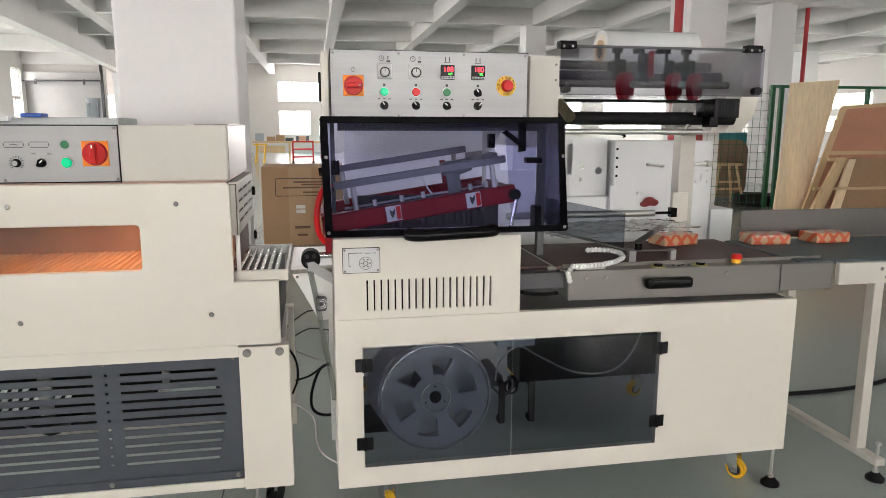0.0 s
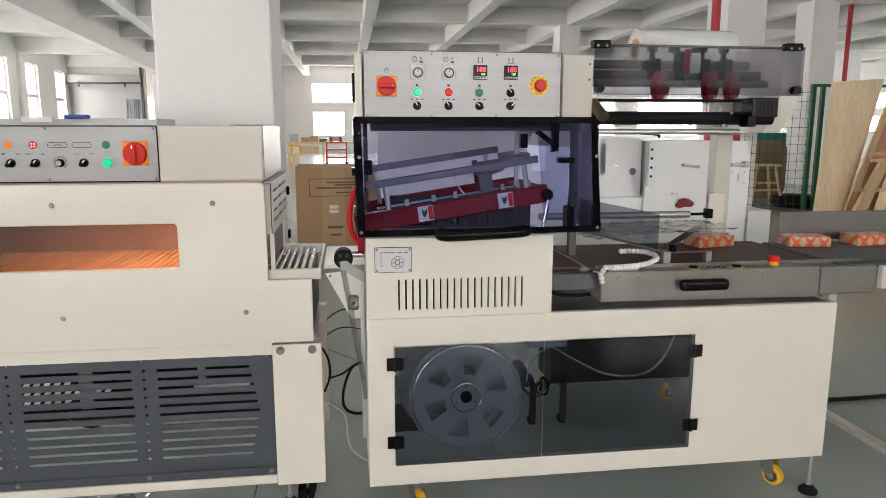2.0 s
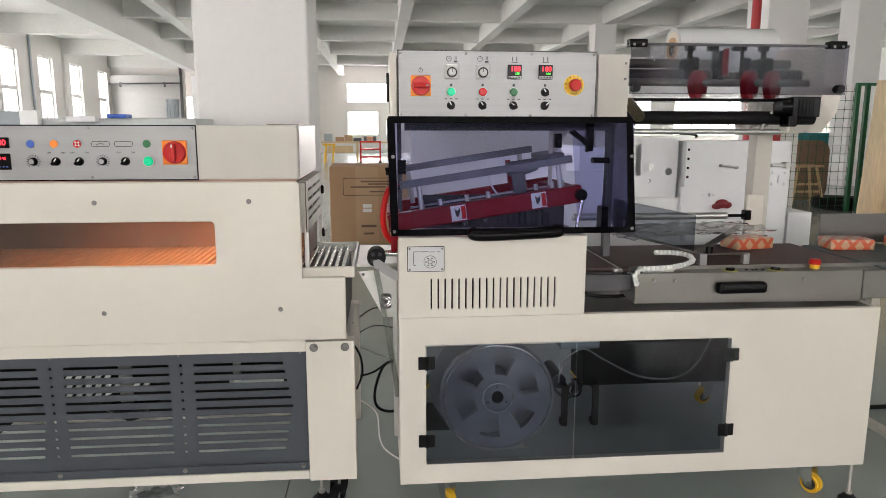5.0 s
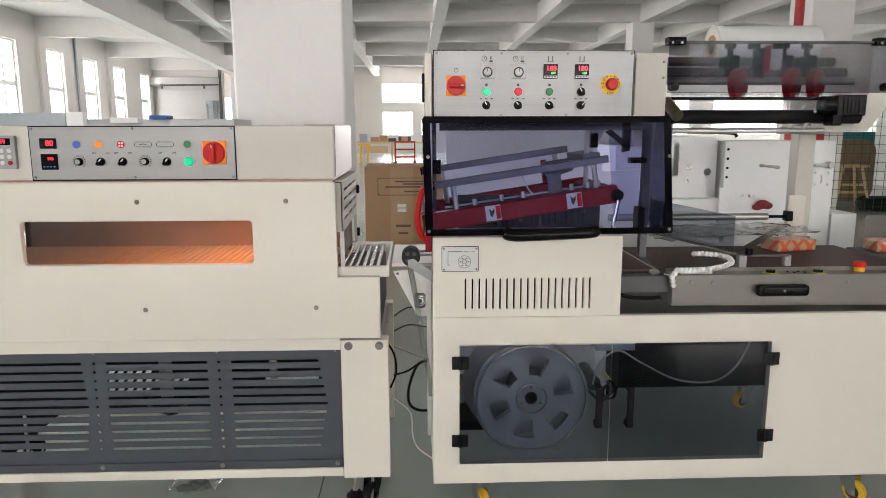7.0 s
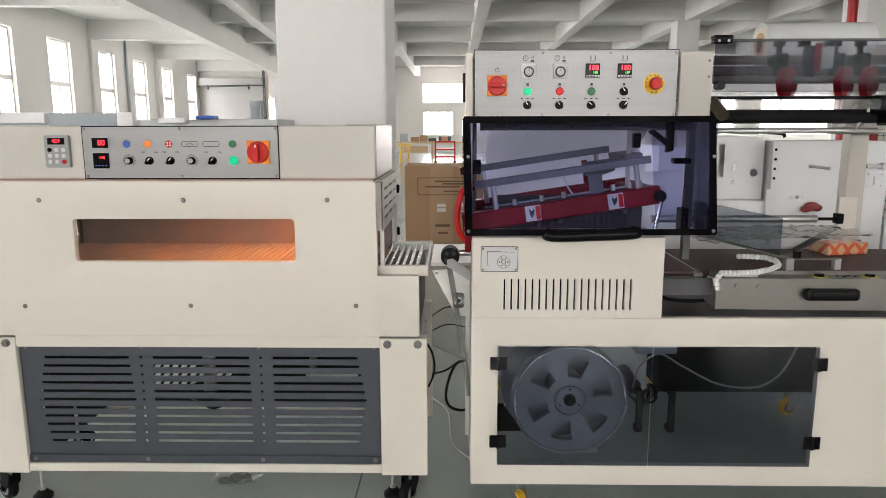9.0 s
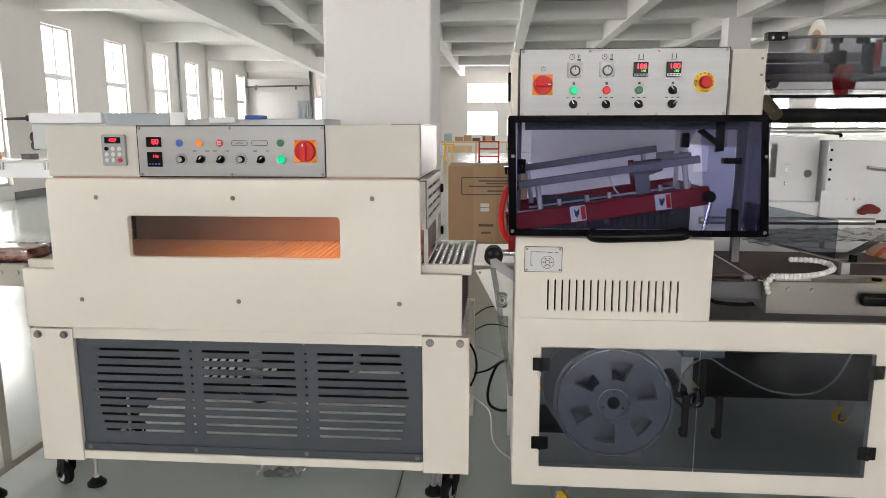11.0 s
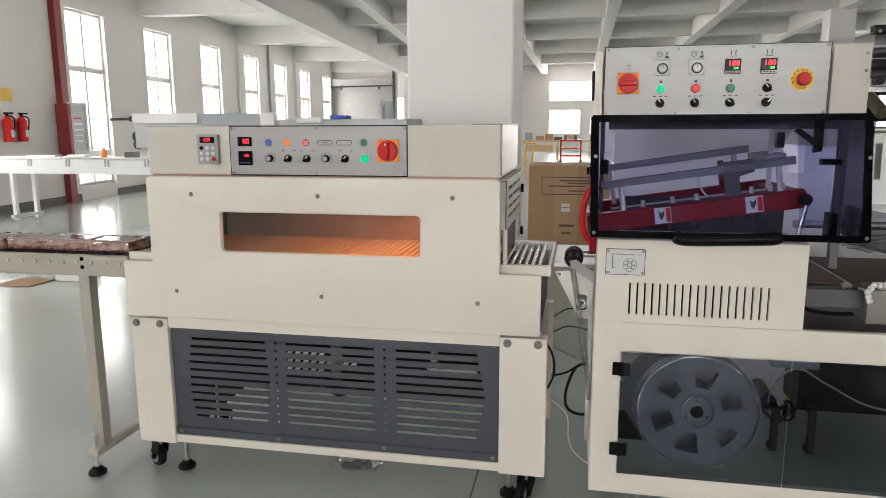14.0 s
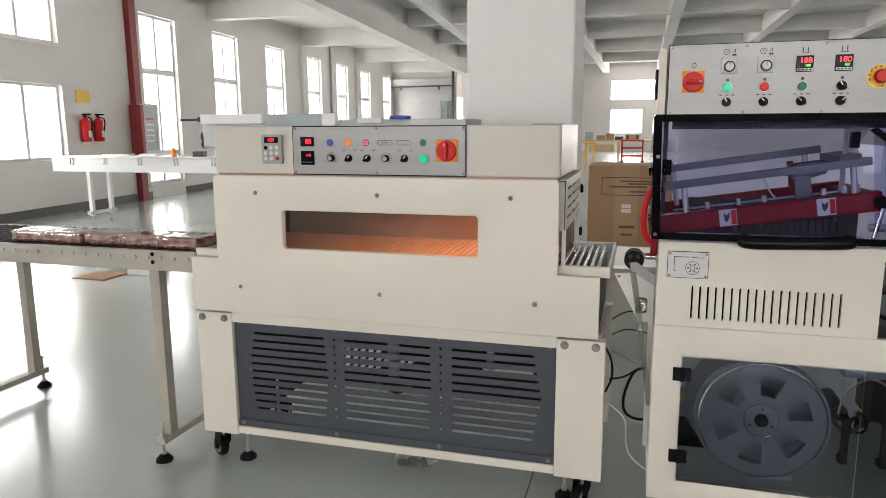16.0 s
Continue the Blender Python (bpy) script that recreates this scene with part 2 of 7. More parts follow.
def mesh_of(name, bm, material, smooth=None):
    me = bpy.data.meshes.new(name)
    if smooth is not None:
        for f in bm.faces:
            f.smooth = True
        for e in bm.edges:
            e.smooth = len(e.link_faces) == 2 and e.calc_face_angle(0) < radians(smooth)
            if e.smooth and smooth < 90 and e.calc_face_angle(0) > 0.05:
                a, b = (f.calc_area() for f in e.link_faces)
                e.smooth = max(a, b) < 7 * min(a, b)
    bm.to_mesh(me)
    bm.free()
    me.materials.append(material)
    return me


def part(name, bm, material, parent, label="", smooth=35):
    """One mesh under a thing or under a part."""
    ob = new(name, mesh_of(name, bm, material, smooth))
    ob.parent = parent
    if parent is not None:
        ob.matrix_parent_inverse = world_of(parent).inverted()
    if label:
        ob["label"] = label
    return ob


def world_of(ob):
    m = Matrix(ob.matrix_basis)
    if ob.parent is not None:
        m = world_of(ob.parent) @ ob.matrix_parent_inverse @ m
    return m


def thing(name, at, label, category, group="", kind=""):
    ob = new(name)
    ob.empty_display_size = 0.1
    ob.location = at
    return tagged(ob, label, category, group, kind)


def solo(name, bm, material, label, category, group="", kind="", smooth=35):
    return tagged(new(name, mesh_of(name, bm, material, smooth)), label, category, group, kind)


def BM():
    return bmesh.new()


def share(ob, name, dx, dy, dz, parent):
    """A like part on the same mesh, moved."""
    o = new(name, ob.data)
    o.parent = parent
    o.matrix_parent_inverse = world_of(parent).inverted()
    o.matrix_basis = Matrix.Translation((dx, dy, dz))
    return o


def words(name, text, x, y, z, size, material, parent, align="CENTER", rx=90, rz=0):
    cu = bpy.data.curves.new(name, "FONT")
    cu.body, cu.size, cu.align_x, cu.align_y, cu.extrude = text, size, align, "CENTER", 0.0004
    cu.materials.append(material)
    ob = new(name, cu)
    ob.parent = parent
    ob.matrix_parent_inverse = world_of(parent).inverted()
    ob.matrix_basis = pose(x, y, z, rx, 0, rz)
    return ob


# ---- the hall ----
WX, EX, SY, NY, CZ = -13.5, 26.0, -9.0, 44.0, 5.25


def wall_x(name, x0, x1, y0, y1, holes):
    """Wall along y, with window openings (y0, y1, z0, z1)."""
    bm = BM()
    plate(bm, [(y0, 0), (y1, 0), (y1, CZ), (y0, CZ)], [[(a, c), (b, c), (b, d), (a, d)] for a, b, c, d in holes], 0, x1 - x0)
    bm.transform(Matrix(((0, 1, 0, x0), (1, 0, 0, 0), (0, 0, 1, 0), (0, 0, 0, 1))))
    bmesh.ops.recalc_face_normals(bm, faces=bm.faces[:])
    return solo(name, bm, PLASTER, "white plastered factory wall", "wall", kind="structure")


def wall_y(name, y0, y1, x0, x1, holes):
    bm = BM()
    plate(bm, [(x0, 0), (x1, 0), (x1, CZ), (x0, CZ)], [[(a, c), (b, c), (b, d), (a, d)] for a, b, c, d in holes], y0, y1)
    return solo(name, bm, PLASTER, "white plastered factory wall", "wall", kind="structure")


def window(name, axis, at, a, b, c, d, bars, label="tall white-framed factory window, daylight outside"):
    """Window in a wall: axis x means the wall runs along y. bars: heights of the transoms."""
    w = thing(name, (at, (a + b) / 2, 0) if axis == "x" else ((a + b) / 2, at, 0), label, "window", kind="structure")
    to = Matrix(((0, 1, 0, at), (1, 0, 0, 0), (0, 0, 1, 0), (0, 0, 0, 1))) if axis == "x" else Matrix.Translation((0, at, 0))
    def piece(n, u0, u1, v0, v1, d0, d1, m):
        bm = BM()
        box(bm, u0, u1, d0, d1, v0, v1)
        bm.transform(to)
        bmesh.ops.recalc_face_normals(bm, faces=bm.faces[:])
        return part(n, bm, m, w)
    f = 0.05
    piece("frame_side", a, a + f, c, d, -0.05, 0.03, FRAMEW)
    piece("frame_side", b - f, b, c, d, -0.05, 0.03, FRAMEW)
    piece("frame_top", a + f, b - f, d - f, d, -0.05, 0.03, FRAMEW)
    piece("frame_bottom", a + f, b - f, c, c + f, -0.05, 0.03, FRAMEW)
    for z in bars:
        piece("transom", a + f, b - f, z - 0.06, z + 0.06, -0.045, 0.028, FRAMEW)
    lights = max(2, round((b - a) / 0.8)) if b - a < 3.4 else 4
    cuts = [a + (b - a) * k / lights for k in range(lights + 1)]
    for u in cuts[1:-1]:
        piece("mullion", u - 0.035, u + 0.035, c + f, d - f, -0.04, 0.025, FRAMEW)
    piece("sill", a - 0.05, b + 0.05, c - 0.05, c, -0.10, 0.16, FRAMEW)
    zs = [c + f, *bars, d - f]
    for z0, z1 in zip(zs, zs[1:]):
        for u0, u1 in zip(cuts, cuts[1:]):
            g = piece("pane", u0, u1, z0, z1, -0.006, 0.0, GLASS)
            g.visible_shadow = False
    return w


def build_hall():
    bm = BM()
    box(bm, WX - 3, EX + 3, SY - 3, NY + 3, -0.2, 0.0)
    solo("floor", bm, FLOOR, "grey-green epoxy factory floor, glossy and worn", "floor", kind="structure")
    bm = BM()
    box(bm, -0.363, -0.357, SY, NY, 0.0005, 0.002)
    solo("floor_joint", bm, DARKSTEEL, "thin dark expansion joint in the floor", "floor joint", kind="structure")
    bm = BM()
    box(bm, WX - 0.3, EX + 0.3, SY - 0.3, NY + 0.3, CZ, CZ + 0.2)
    for x in BEAMS_Y:
        box(bm, x - 0.17, x + 0.17, SY, NY, 4.70, CZ)
    for y in BEAMS_X:
        box(bm, WX, EX, y - 0.16, y + 0.16, 4.73, CZ)
    skew = BM()
    box(skew, 0, 3.1, -24, 20.5, 4.66, 4.80)
    box(skew, 3.1, 3.46, -24, 32, 4.12, CZ)
    box(skew, 4.62, 4.98, -24, 32, 4.69, CZ)
    for y in (-14.2, -1.95, 3.0, 8.8, 14.6, 20.3):
        box(skew, 0, 3.1, y - 0.16, y + 0.16, 4.12, 4.66)
    skew.transform(WEST)
    tmp = bpy.data.meshes.new("t")
    skew.to_mesh(tmp)
    bm.from_mesh(tmp)
    bpy.data.meshes.remove(tmp)
    skew.free()
    solo("ceiling", bm, CEILW, "whitewashed concrete ceiling with crossing beams", "ceiling", kind="structure")
    wins = [(a, b, c, d) for a, b, c, d, _ in WEST_WINDOWS]
    wall_x("wall_west", -0.3, 0.0, -24, 32, wins).matrix_basis = WEST
    for i, (a, b, c, d, bars) in enumerate(WEST_WINDOWS):
        w = window("window_%d" % (i + 1), "x", -0.12, a, b, c, d, bars)
        w.matrix_basis = WEST @ w.matrix_basis
    far = FAR_WINDOWS
    wall_y("wall_north", NY, NY + 0.3, WX, EX, far)
    for i, (a, b, c, d) in enumerate(far):
        window("window_%d" % (i + 21), "y", NY + 0.12, a, b, c, d, ())
    back = [(x, x + 4.2, 2.3, 3.6) for x in (-11, -5.5, 0, 5.5, 11)]
    wall_y("wall_south", SY - 0.3, SY, WX, EX, back)
    for i, (a, b, c, d) in enumerate(back):
        window("window_%d" % (i + 41), "y", SY - 0.12, a, b, c, d, ())
        window_light((a + b) / 2, SY - 0.34, 2.95, 90, 0, 4.1, 1.25, 158)
    east = [(y, y + 3.2, z0, z1) for y in (7, 12, 17, 23, 29, 34.5, 39) for z0, z1 in ((1.35, 2.15), (2.45, 3.25))]
    wall_x("wall_east", EX, EX + 0.3, SY, NY, east)
    for i, (a, b, c, d) in enumerate(east):
        window("window_%d" % (i + 61), "x", EX + 0.12, a, b, c, d, ())
    # bright overcast distance outside the glass
    bm = BM()
    box(bm, WX - 2.6, WX - 2.5, SY - 3, NY + 3, -0.1, 9)
    box(bm, EX + 2.5, EX + 2.6, SY - 3, NY + 3, -0.1, 9)
    box(bm, WX - 2.4, EX + 2.4, NY + 2.5, NY + 2.6, -0.1, 9)
    box(bm, WX - 2.4, EX + 2.4, SY - 2.6, SY - 2.5, -0.1, 9)
    solo("backdrop", bm, DAYLIGHT, "bright overcast daylight outside the windows", "sky", kind="structure")
    for a, b, c, d, _ in WEST_WINDOWS:
        o = window_light(-0.34, (a + b) / 2, (c + d) / 2, 90, -90, b - a, d - c, 22 * (b - a) * (d - c))
        o.matrix_basis = WEST @ o.matrix_basis
    for a, b, c, d in east:
        window_light(EX + 0.34, (a + b) / 2, (c + d) / 2, 90, 90, b - a, d - c, 48)
    for a, b, c, d in far[::2]:
        window_light((a + b) / 2, NY + 0.34, (c + d) / 2, -90, 0, b - a, d - c, 600)
    for k, y in enumerate((8.8, 14.6)):
        bm = BM()
        box(bm, 0.001, 0.10, y - 0.22, y + 0.22, 0.0, 4.12, 0.01)
        solo("pilaster", bm, PLASTER, "white plastered pilaster on the window wall", "pilaster", kind="structure").matrix_basis = WEST
    bm = BM()
    cyl(bm, (0.05, 11.4, 0), (0.05, 11.4, 4.6), 0.04, 12)
    solo("downpipe", bm, PALEB, "grey downpipe on the window wall", "pipe", kind="structure").matrix_basis = WEST
    # dark skirting along the window wall
    bm = BM()
    for y0, y1 in SKIRTS:
        box(bm, 0.001, 0.022, y0, y1, 0.0, 0.15, 0.003)
    solo("baseboard", bm, SKIRT, "dark grey painted skirting along the window wall", "baseboard", kind="structure").matrix_basis = WEST
    # closed end bay with a roller shutter
    bm = BM()
    box(bm, -13.4, -8.75, 32.9, 33.1, 0.0, CZ)
    solo("wall_partition", bm, PLASTER, "grey plastered end wall of the window bay", "wall", kind="structure")
    sh = thing("roller_shutter", (-10.9, 32.85, 0), "closed grey steel roller shutter with tube rail above", "shutter", kind="structure")
    bm = BM()
    for k in range(30):
        box(bm, -11.95, -8.95, 32.84, 32.90, 0.115 * k, 0.115 * k + 0.1135)
    part("curtain", bm, SHUTTER, sh)
    bm = BM()
    box(bm, -12.0, -8.9, 32.55, 32.9, 3.46, 3.80, 0.01)
    part("coil_box", bm, SHUTTER, sh)
    bm = BM()
    cyl(bm, (-12.0, 32.5, 3.42), (-8.85, 32.5, 3.46), 0.035, 10)
    for x in (-11.4, -9.5):
        box(bm, x - 0.03, x + 0.03, 32.45, 32.56, 3.28, 3.50)
    part("tube_rail", bm, DARKSTEEL, sh)
    for x in (-12.0, -8.88):
        bm = BM()
        box(bm, x - 0.05, x + 0.05, 32.78, 32.9, 0.0, 4.3 if x > -9 else 3.46)
        part("guide_rail", bm, DARKSTEEL, sh)
    for (x, y, w) in COLUMNS:
        bm = BM()
        box(bm, x - w / 2, x + w / 2, y, y + w, 0, 4.74, 0.015)
        solo("column", bm, COLW, "square white-painted concrete column", "column", "hall columns", "structure")


WEST = pose(-10.1, 12.5, 0, 0, 0, 5.15)
BEAMS_Y = (-2.3, 0.8, 4.0, 7.2, 9.7, 12.7, 15.6, 18.6, 21.6, 24.6)
BEAMS_X = (-6, -2.2, 2.5, 7.2, 12.2, 17.2, 22.2, 27.2, 32.2, 37.2)
WEST_WINDOWS = ((-19, -15.8, 0.95, 2.25, ()), (-19, -15.8, 2.95, 4.2, ()), (-12, -8.6, 0.95, 2.25, ()), (-12, -8.6, 2.95, 4.2, ()), (-5.6, -2.35, 0.95, 2.25, ()), (-5.6, -2.35, 2.95, 4.2, ()),
                *((y, y + 1.33, 0.30, 3.87, (0.95, 2.70)) for y in (0.05, 3.02, 6.05, 9.2, 12.15, 15.2, 18.6)))
SKIRTS = ((-24, 0.05), (1.38, 3.02), (4.35, 6.05), (7.38, 9.2), (10.53, 12.15), (13.48, 15.2), (16.53, 18.6), (19.93, 20.3))
FAR_WINDOWS = ((-11.7, -10.3, 1.05, 3.4), (-2.0, -0.06, 1.05, 2.55), (-2.0, 1.5, 3.05, 4.25), (4, 6.5, 1.05, 2.55), (9, 12, 1.05, 2.55), (13.5, 17.5, 1.05, 3.4), (19, 24, 1.05, 3.4))
COLUMNS = ((-0.73, 4.4, 0.68), (7.16, 11.95, 0.74), (7.15, 22.0, 0.68), (12.35, 17.0, 0.72), (21.0, 27, 0.75), (-7.0, -4.0, 0.68), (7.2, -4.0, 0.68))
build_hall()


# ---- shrink tunnel ----
def screw(parent, x, y, z, r=0.007, name="screw"):
    """Domed screw head on a face towards -y."""
    bm = BM()
    cyl(bm, (x, y, z), (x, y - 0.004, z), r, 12, r * 0.75)
    cyl(bm, (x, y - 0.004, z), (x, y - 0.0045, z), r * 0.35, 6)
    return part(name, bm, SCREWM, parent)


def bolt(parent, x, y, z, r=0.013):
    bm = BM()
    cyl(bm, (x, y, z), (x, y - 0.003, z), r * 1.15, 16)
    cyl(bm, (x, y - 0.003, z), (x, y - 0.012, z), r * 0.8, 16)
    cyl(bm, (x, y - 0.012, z), (x, y - 0.0125, z), r * 0.4, 6)
    return part("bolt", bm, SCREWM, parent)


def rotary_isolator(parent, x, y, z, s=0.064, level=False):
    bm = BM()
    box(bm, x - s / 2, x + s / 2, y - 0.008, y, z - s / 2, z + s / 2, 0.003)
    base = part("isolator_switch", bm, ORANGE, parent, "orange and red main isolator switch")
    bm = BM()
    cyl(bm, (x, y - 0.008, z), (x, y - 0.022, z), s * 0.475, 32, s * 0.43)
    w, h = (s * 0.38, 0.008) if level else (0.008, s * 0.38)
    box(bm, x - w, x + w, y - 0.040, y - 0.02, z - h, z + h, 0.003)
    part("red_dial", bm, REDP, base)
    bm = BM()
    if level:
        box(bm, x + s * 0.22, x + s * 0.34, y - 0.041, y - 0.040, z - 0.002, z + 0.002)
    else:
        box(bm, x - 0.002, x + 0.002, y - 0.041, y - 0.040, z + s * 0.22, z + s * 0.34)
    part("pointer_mark", bm, WHITEP, base)
    return base


def selector(parent, x, y, z, tilt=-40, r=0.014):
    bm = BM()
    cyl(bm, (x, y, z), (x, y - 0.006, z), r, 20, r * 0.92)
    k = part("selector_switch", bm, BLACK, parent)
    bm = BM()
    to = Matrix.Translation((x, y, z)) @ Matrix.Rotation(radians(tilt), 4, "Y")
    box(bm, -0.0055, 0.0055, -0.02, -0.006, -r * 0.95, r * 0.95, 0.002)
    bm.transform(to)
    part("lever", bm, BLACK, k)
    bm = BM()
    box(bm, -0.0015, 0.0015, -0.0206, -0.02, 0.001, r * 0.9)
    bm.transform(to)
    part("pointer_mark", bm, WHITEP, k)
    return k


def pilot(parent, x, y, z, lens, r=0.0145, name="pilot_lamp"):
    bm = BM()
    cyl(bm, (x, y, z), (x, y - 0.006, z), r, 24, r * 0.95)
    k = part(name, bm, ZINC, parent)
    bm = BM()
    cyl(bm, (x, y - 0.006, z), (x, y - 0.012, z), r * 0.88, 24, r * 0.7)
    part("lens", bm, lens, k)
    return k


def potentiometer(parent, x, y, z, r=0.011):
    bm = BM()
    cyl(bm, (x, y, z), (x, y - 0.004, z), r * 1.2, 20)
    cyl(bm, (x, y - 0.004, z), (x, y - 0.016, z), r, 20, r * 0.9)
    k = part("speed_knob", bm, BLACK, parent)
    bm = BM()
    cyl(bm, (x, y - 0.016, z), (x, y - 0.0165, z), r * 0.75, 20)
    part("cap", bm, ALU, k)
    bm = BM()
    for i in range(13):
        a = radians(-135 + 270 * i / 12)
        to = Matrix.Translation((x, y - 0.0008, z)) @ Matrix.Rotation(a, 4, "Y")
        b2 = BM()
        box(b2, -0.0011, 0.0011, -0.0004, 0.0004, r * 1.45, r * 2.0)
        b2.transform(to)
        me = bpy.data.meshes.new("t")
        b2.to_mesh(me)
        bm.from_mesh(me)
        bpy.data.meshes.remove(me)
        b2.free()
    part("scale_marks", bm, INK, k)
    return k


def ink_bar(parent, x, y, z, w, h, name="printed_mark", m=None):
    bm = BM()
    box(bm, x - w / 2, x + w / 2, y - 0.0012, y - 0.0002, z - h / 2, z + h / 2)
    return part(name, bm, m or INK, parent)


def belt_symbol(parent, x, y, z, arc):
    """Small printed chain-belt pictogram."""
    bm = BM()
    w, h = 0.026, 0.008
    for i in range(7):
        q = x - w + 2 * w * (i + 0.15) / 7
        for s in (-1, 1):
            box(bm, q, q + 0.0058, y - 0.0012, y - 0.0002, z + s * h - 0.0012, z + s * h + 0.0012)
    for s in (-1, 1):
        box(bm, x + s * (w + 0.002) - 0.001, x + s * (w + 0.002) + 0.001, y - 0.0012, y - 0.0002, z - 0.005, z + 0.005)
    if arc:
        for i in range(5):
            box(bm, x - 0.012 + 0.005 * i, x - 0.0075 + 0.005 * i, y - 0.0012, y - 0.0002, z - 0.002 + 0.0012 * (2 - abs(i - 2)), z + 0.0002 + 0.0012 * (2 - abs(i - 2)))
    part("printed_symbol", bm, INK, parent)


def digits(parent, text, x, y, z, size, m=None):
    return words("digits", text, x, y, z, size, m or LEDR, parent)


def caster(parent, at, wheel=None, turn=0, r=0.05, fork=None, label="swivel caster with yellow wheel"):
    """Swivel caster on the floor under a machine; at is the place and height of its plate."""
    x, y, z = at
    bm = BM()
    box(bm, x - 0.045, x + 0.045, y - 0.04, y + 0.04, z - 0.005, z, 0.001)
    cyl(bm, (x, y, z - 0.005), (x, y, z - 0.022), 0.028, 20, 0.031)
    for sx in (-1, 1):
        for sy in (-1, 1):
            cyl(bm, (x + sx * 0.035, y + sy * 0.03, z - 0.005), (x + sx * 0.035, y + sy * 0.03, z - 0.012), 0.007, 6)
    c = part("caster", bm, YELLOW if wheel is not None else ZINC, parent, label)
    to = Matrix.Translation((x, y, 0)) @ Matrix.Rotation(radians(turn), 4, "Z")
    q = 0.028
    bm = BM()
    for k in (-1, 1):
        plate(bm, [(-0.028, z - 0.022), (0.030, z - 0.022), (0.042, r + 0.016), (q + 0.016, r - 0.012), (q - 0.010, r - 0.013), (-0.018, r + 0.030)], (), k * 0.023 - 0.0015, k * 0.023 + 0.0015)
    box(bm, -0.028, 0.030, -0.0245, 0.0245, z - 0.026, z - 0.021)
    cyl(bm, (q, -0.029, r), (q, 0.029, r), 0.008, 8)
    bm.transform(to)
    part("fork", bm, fork or CHROME, c)
    bm = BM()
    cyl(bm, (q, -0.018, r), (q, 0.018, r), r, 32)
    es = [e for e in bm.edges if len(e.link_faces) == 2 and e.calc_face_angle(0) > 1]
    bmesh.ops.bevel(bm, geom=es, offset=0.008, segments=3, affect="EDGES")
    bm.transform(to)
    part("tyre", bm, wheel or YELLOW, c)
    bm = BM()
    cyl(bm, (q, -0.0195, r), (q, 0.0195, r), r * 0.62, 24)
    cyl(bm, (q, -0.0215, r), (q, 0.0215, r), r * 0.28, 16)
    bm.transform(to)
    part("hub", bm, DARKSTEEL if wheel is None else ZINC, c)
    return c


def foot(parent, at, top):
    """Levelling foot on a threaded rod."""
    x, y = at
    bm = BM()
    cyl(bm, (x, y, 0), (x, y, 0.012), 0.037, 28)
    cyl(bm, (x, y, 0.012), (x, y, 0.032), 0.035, 28, 0.017)
    f = part("levelling_foot", bm, RUBBER, parent, "black rubber levelling foot")
    bm = BM()
    cyl(bm, (x, y, 0.03), (x, y, top), 0.0065, 12)
    part("threaded_rod", bm, ZINC, f)
    bm = BM()
    cyl(bm, (x, y, 0.034), (x, y, 0.046), 0.013, 6)
    part("nut", bm, ZINC, f)
    bm = BM()
    cyl(bm, (x, y, top - 0.014), (x, y, top - 0.004), 0.013, 6)
    part("lock_nut", bm, ZINC, f)
    return f


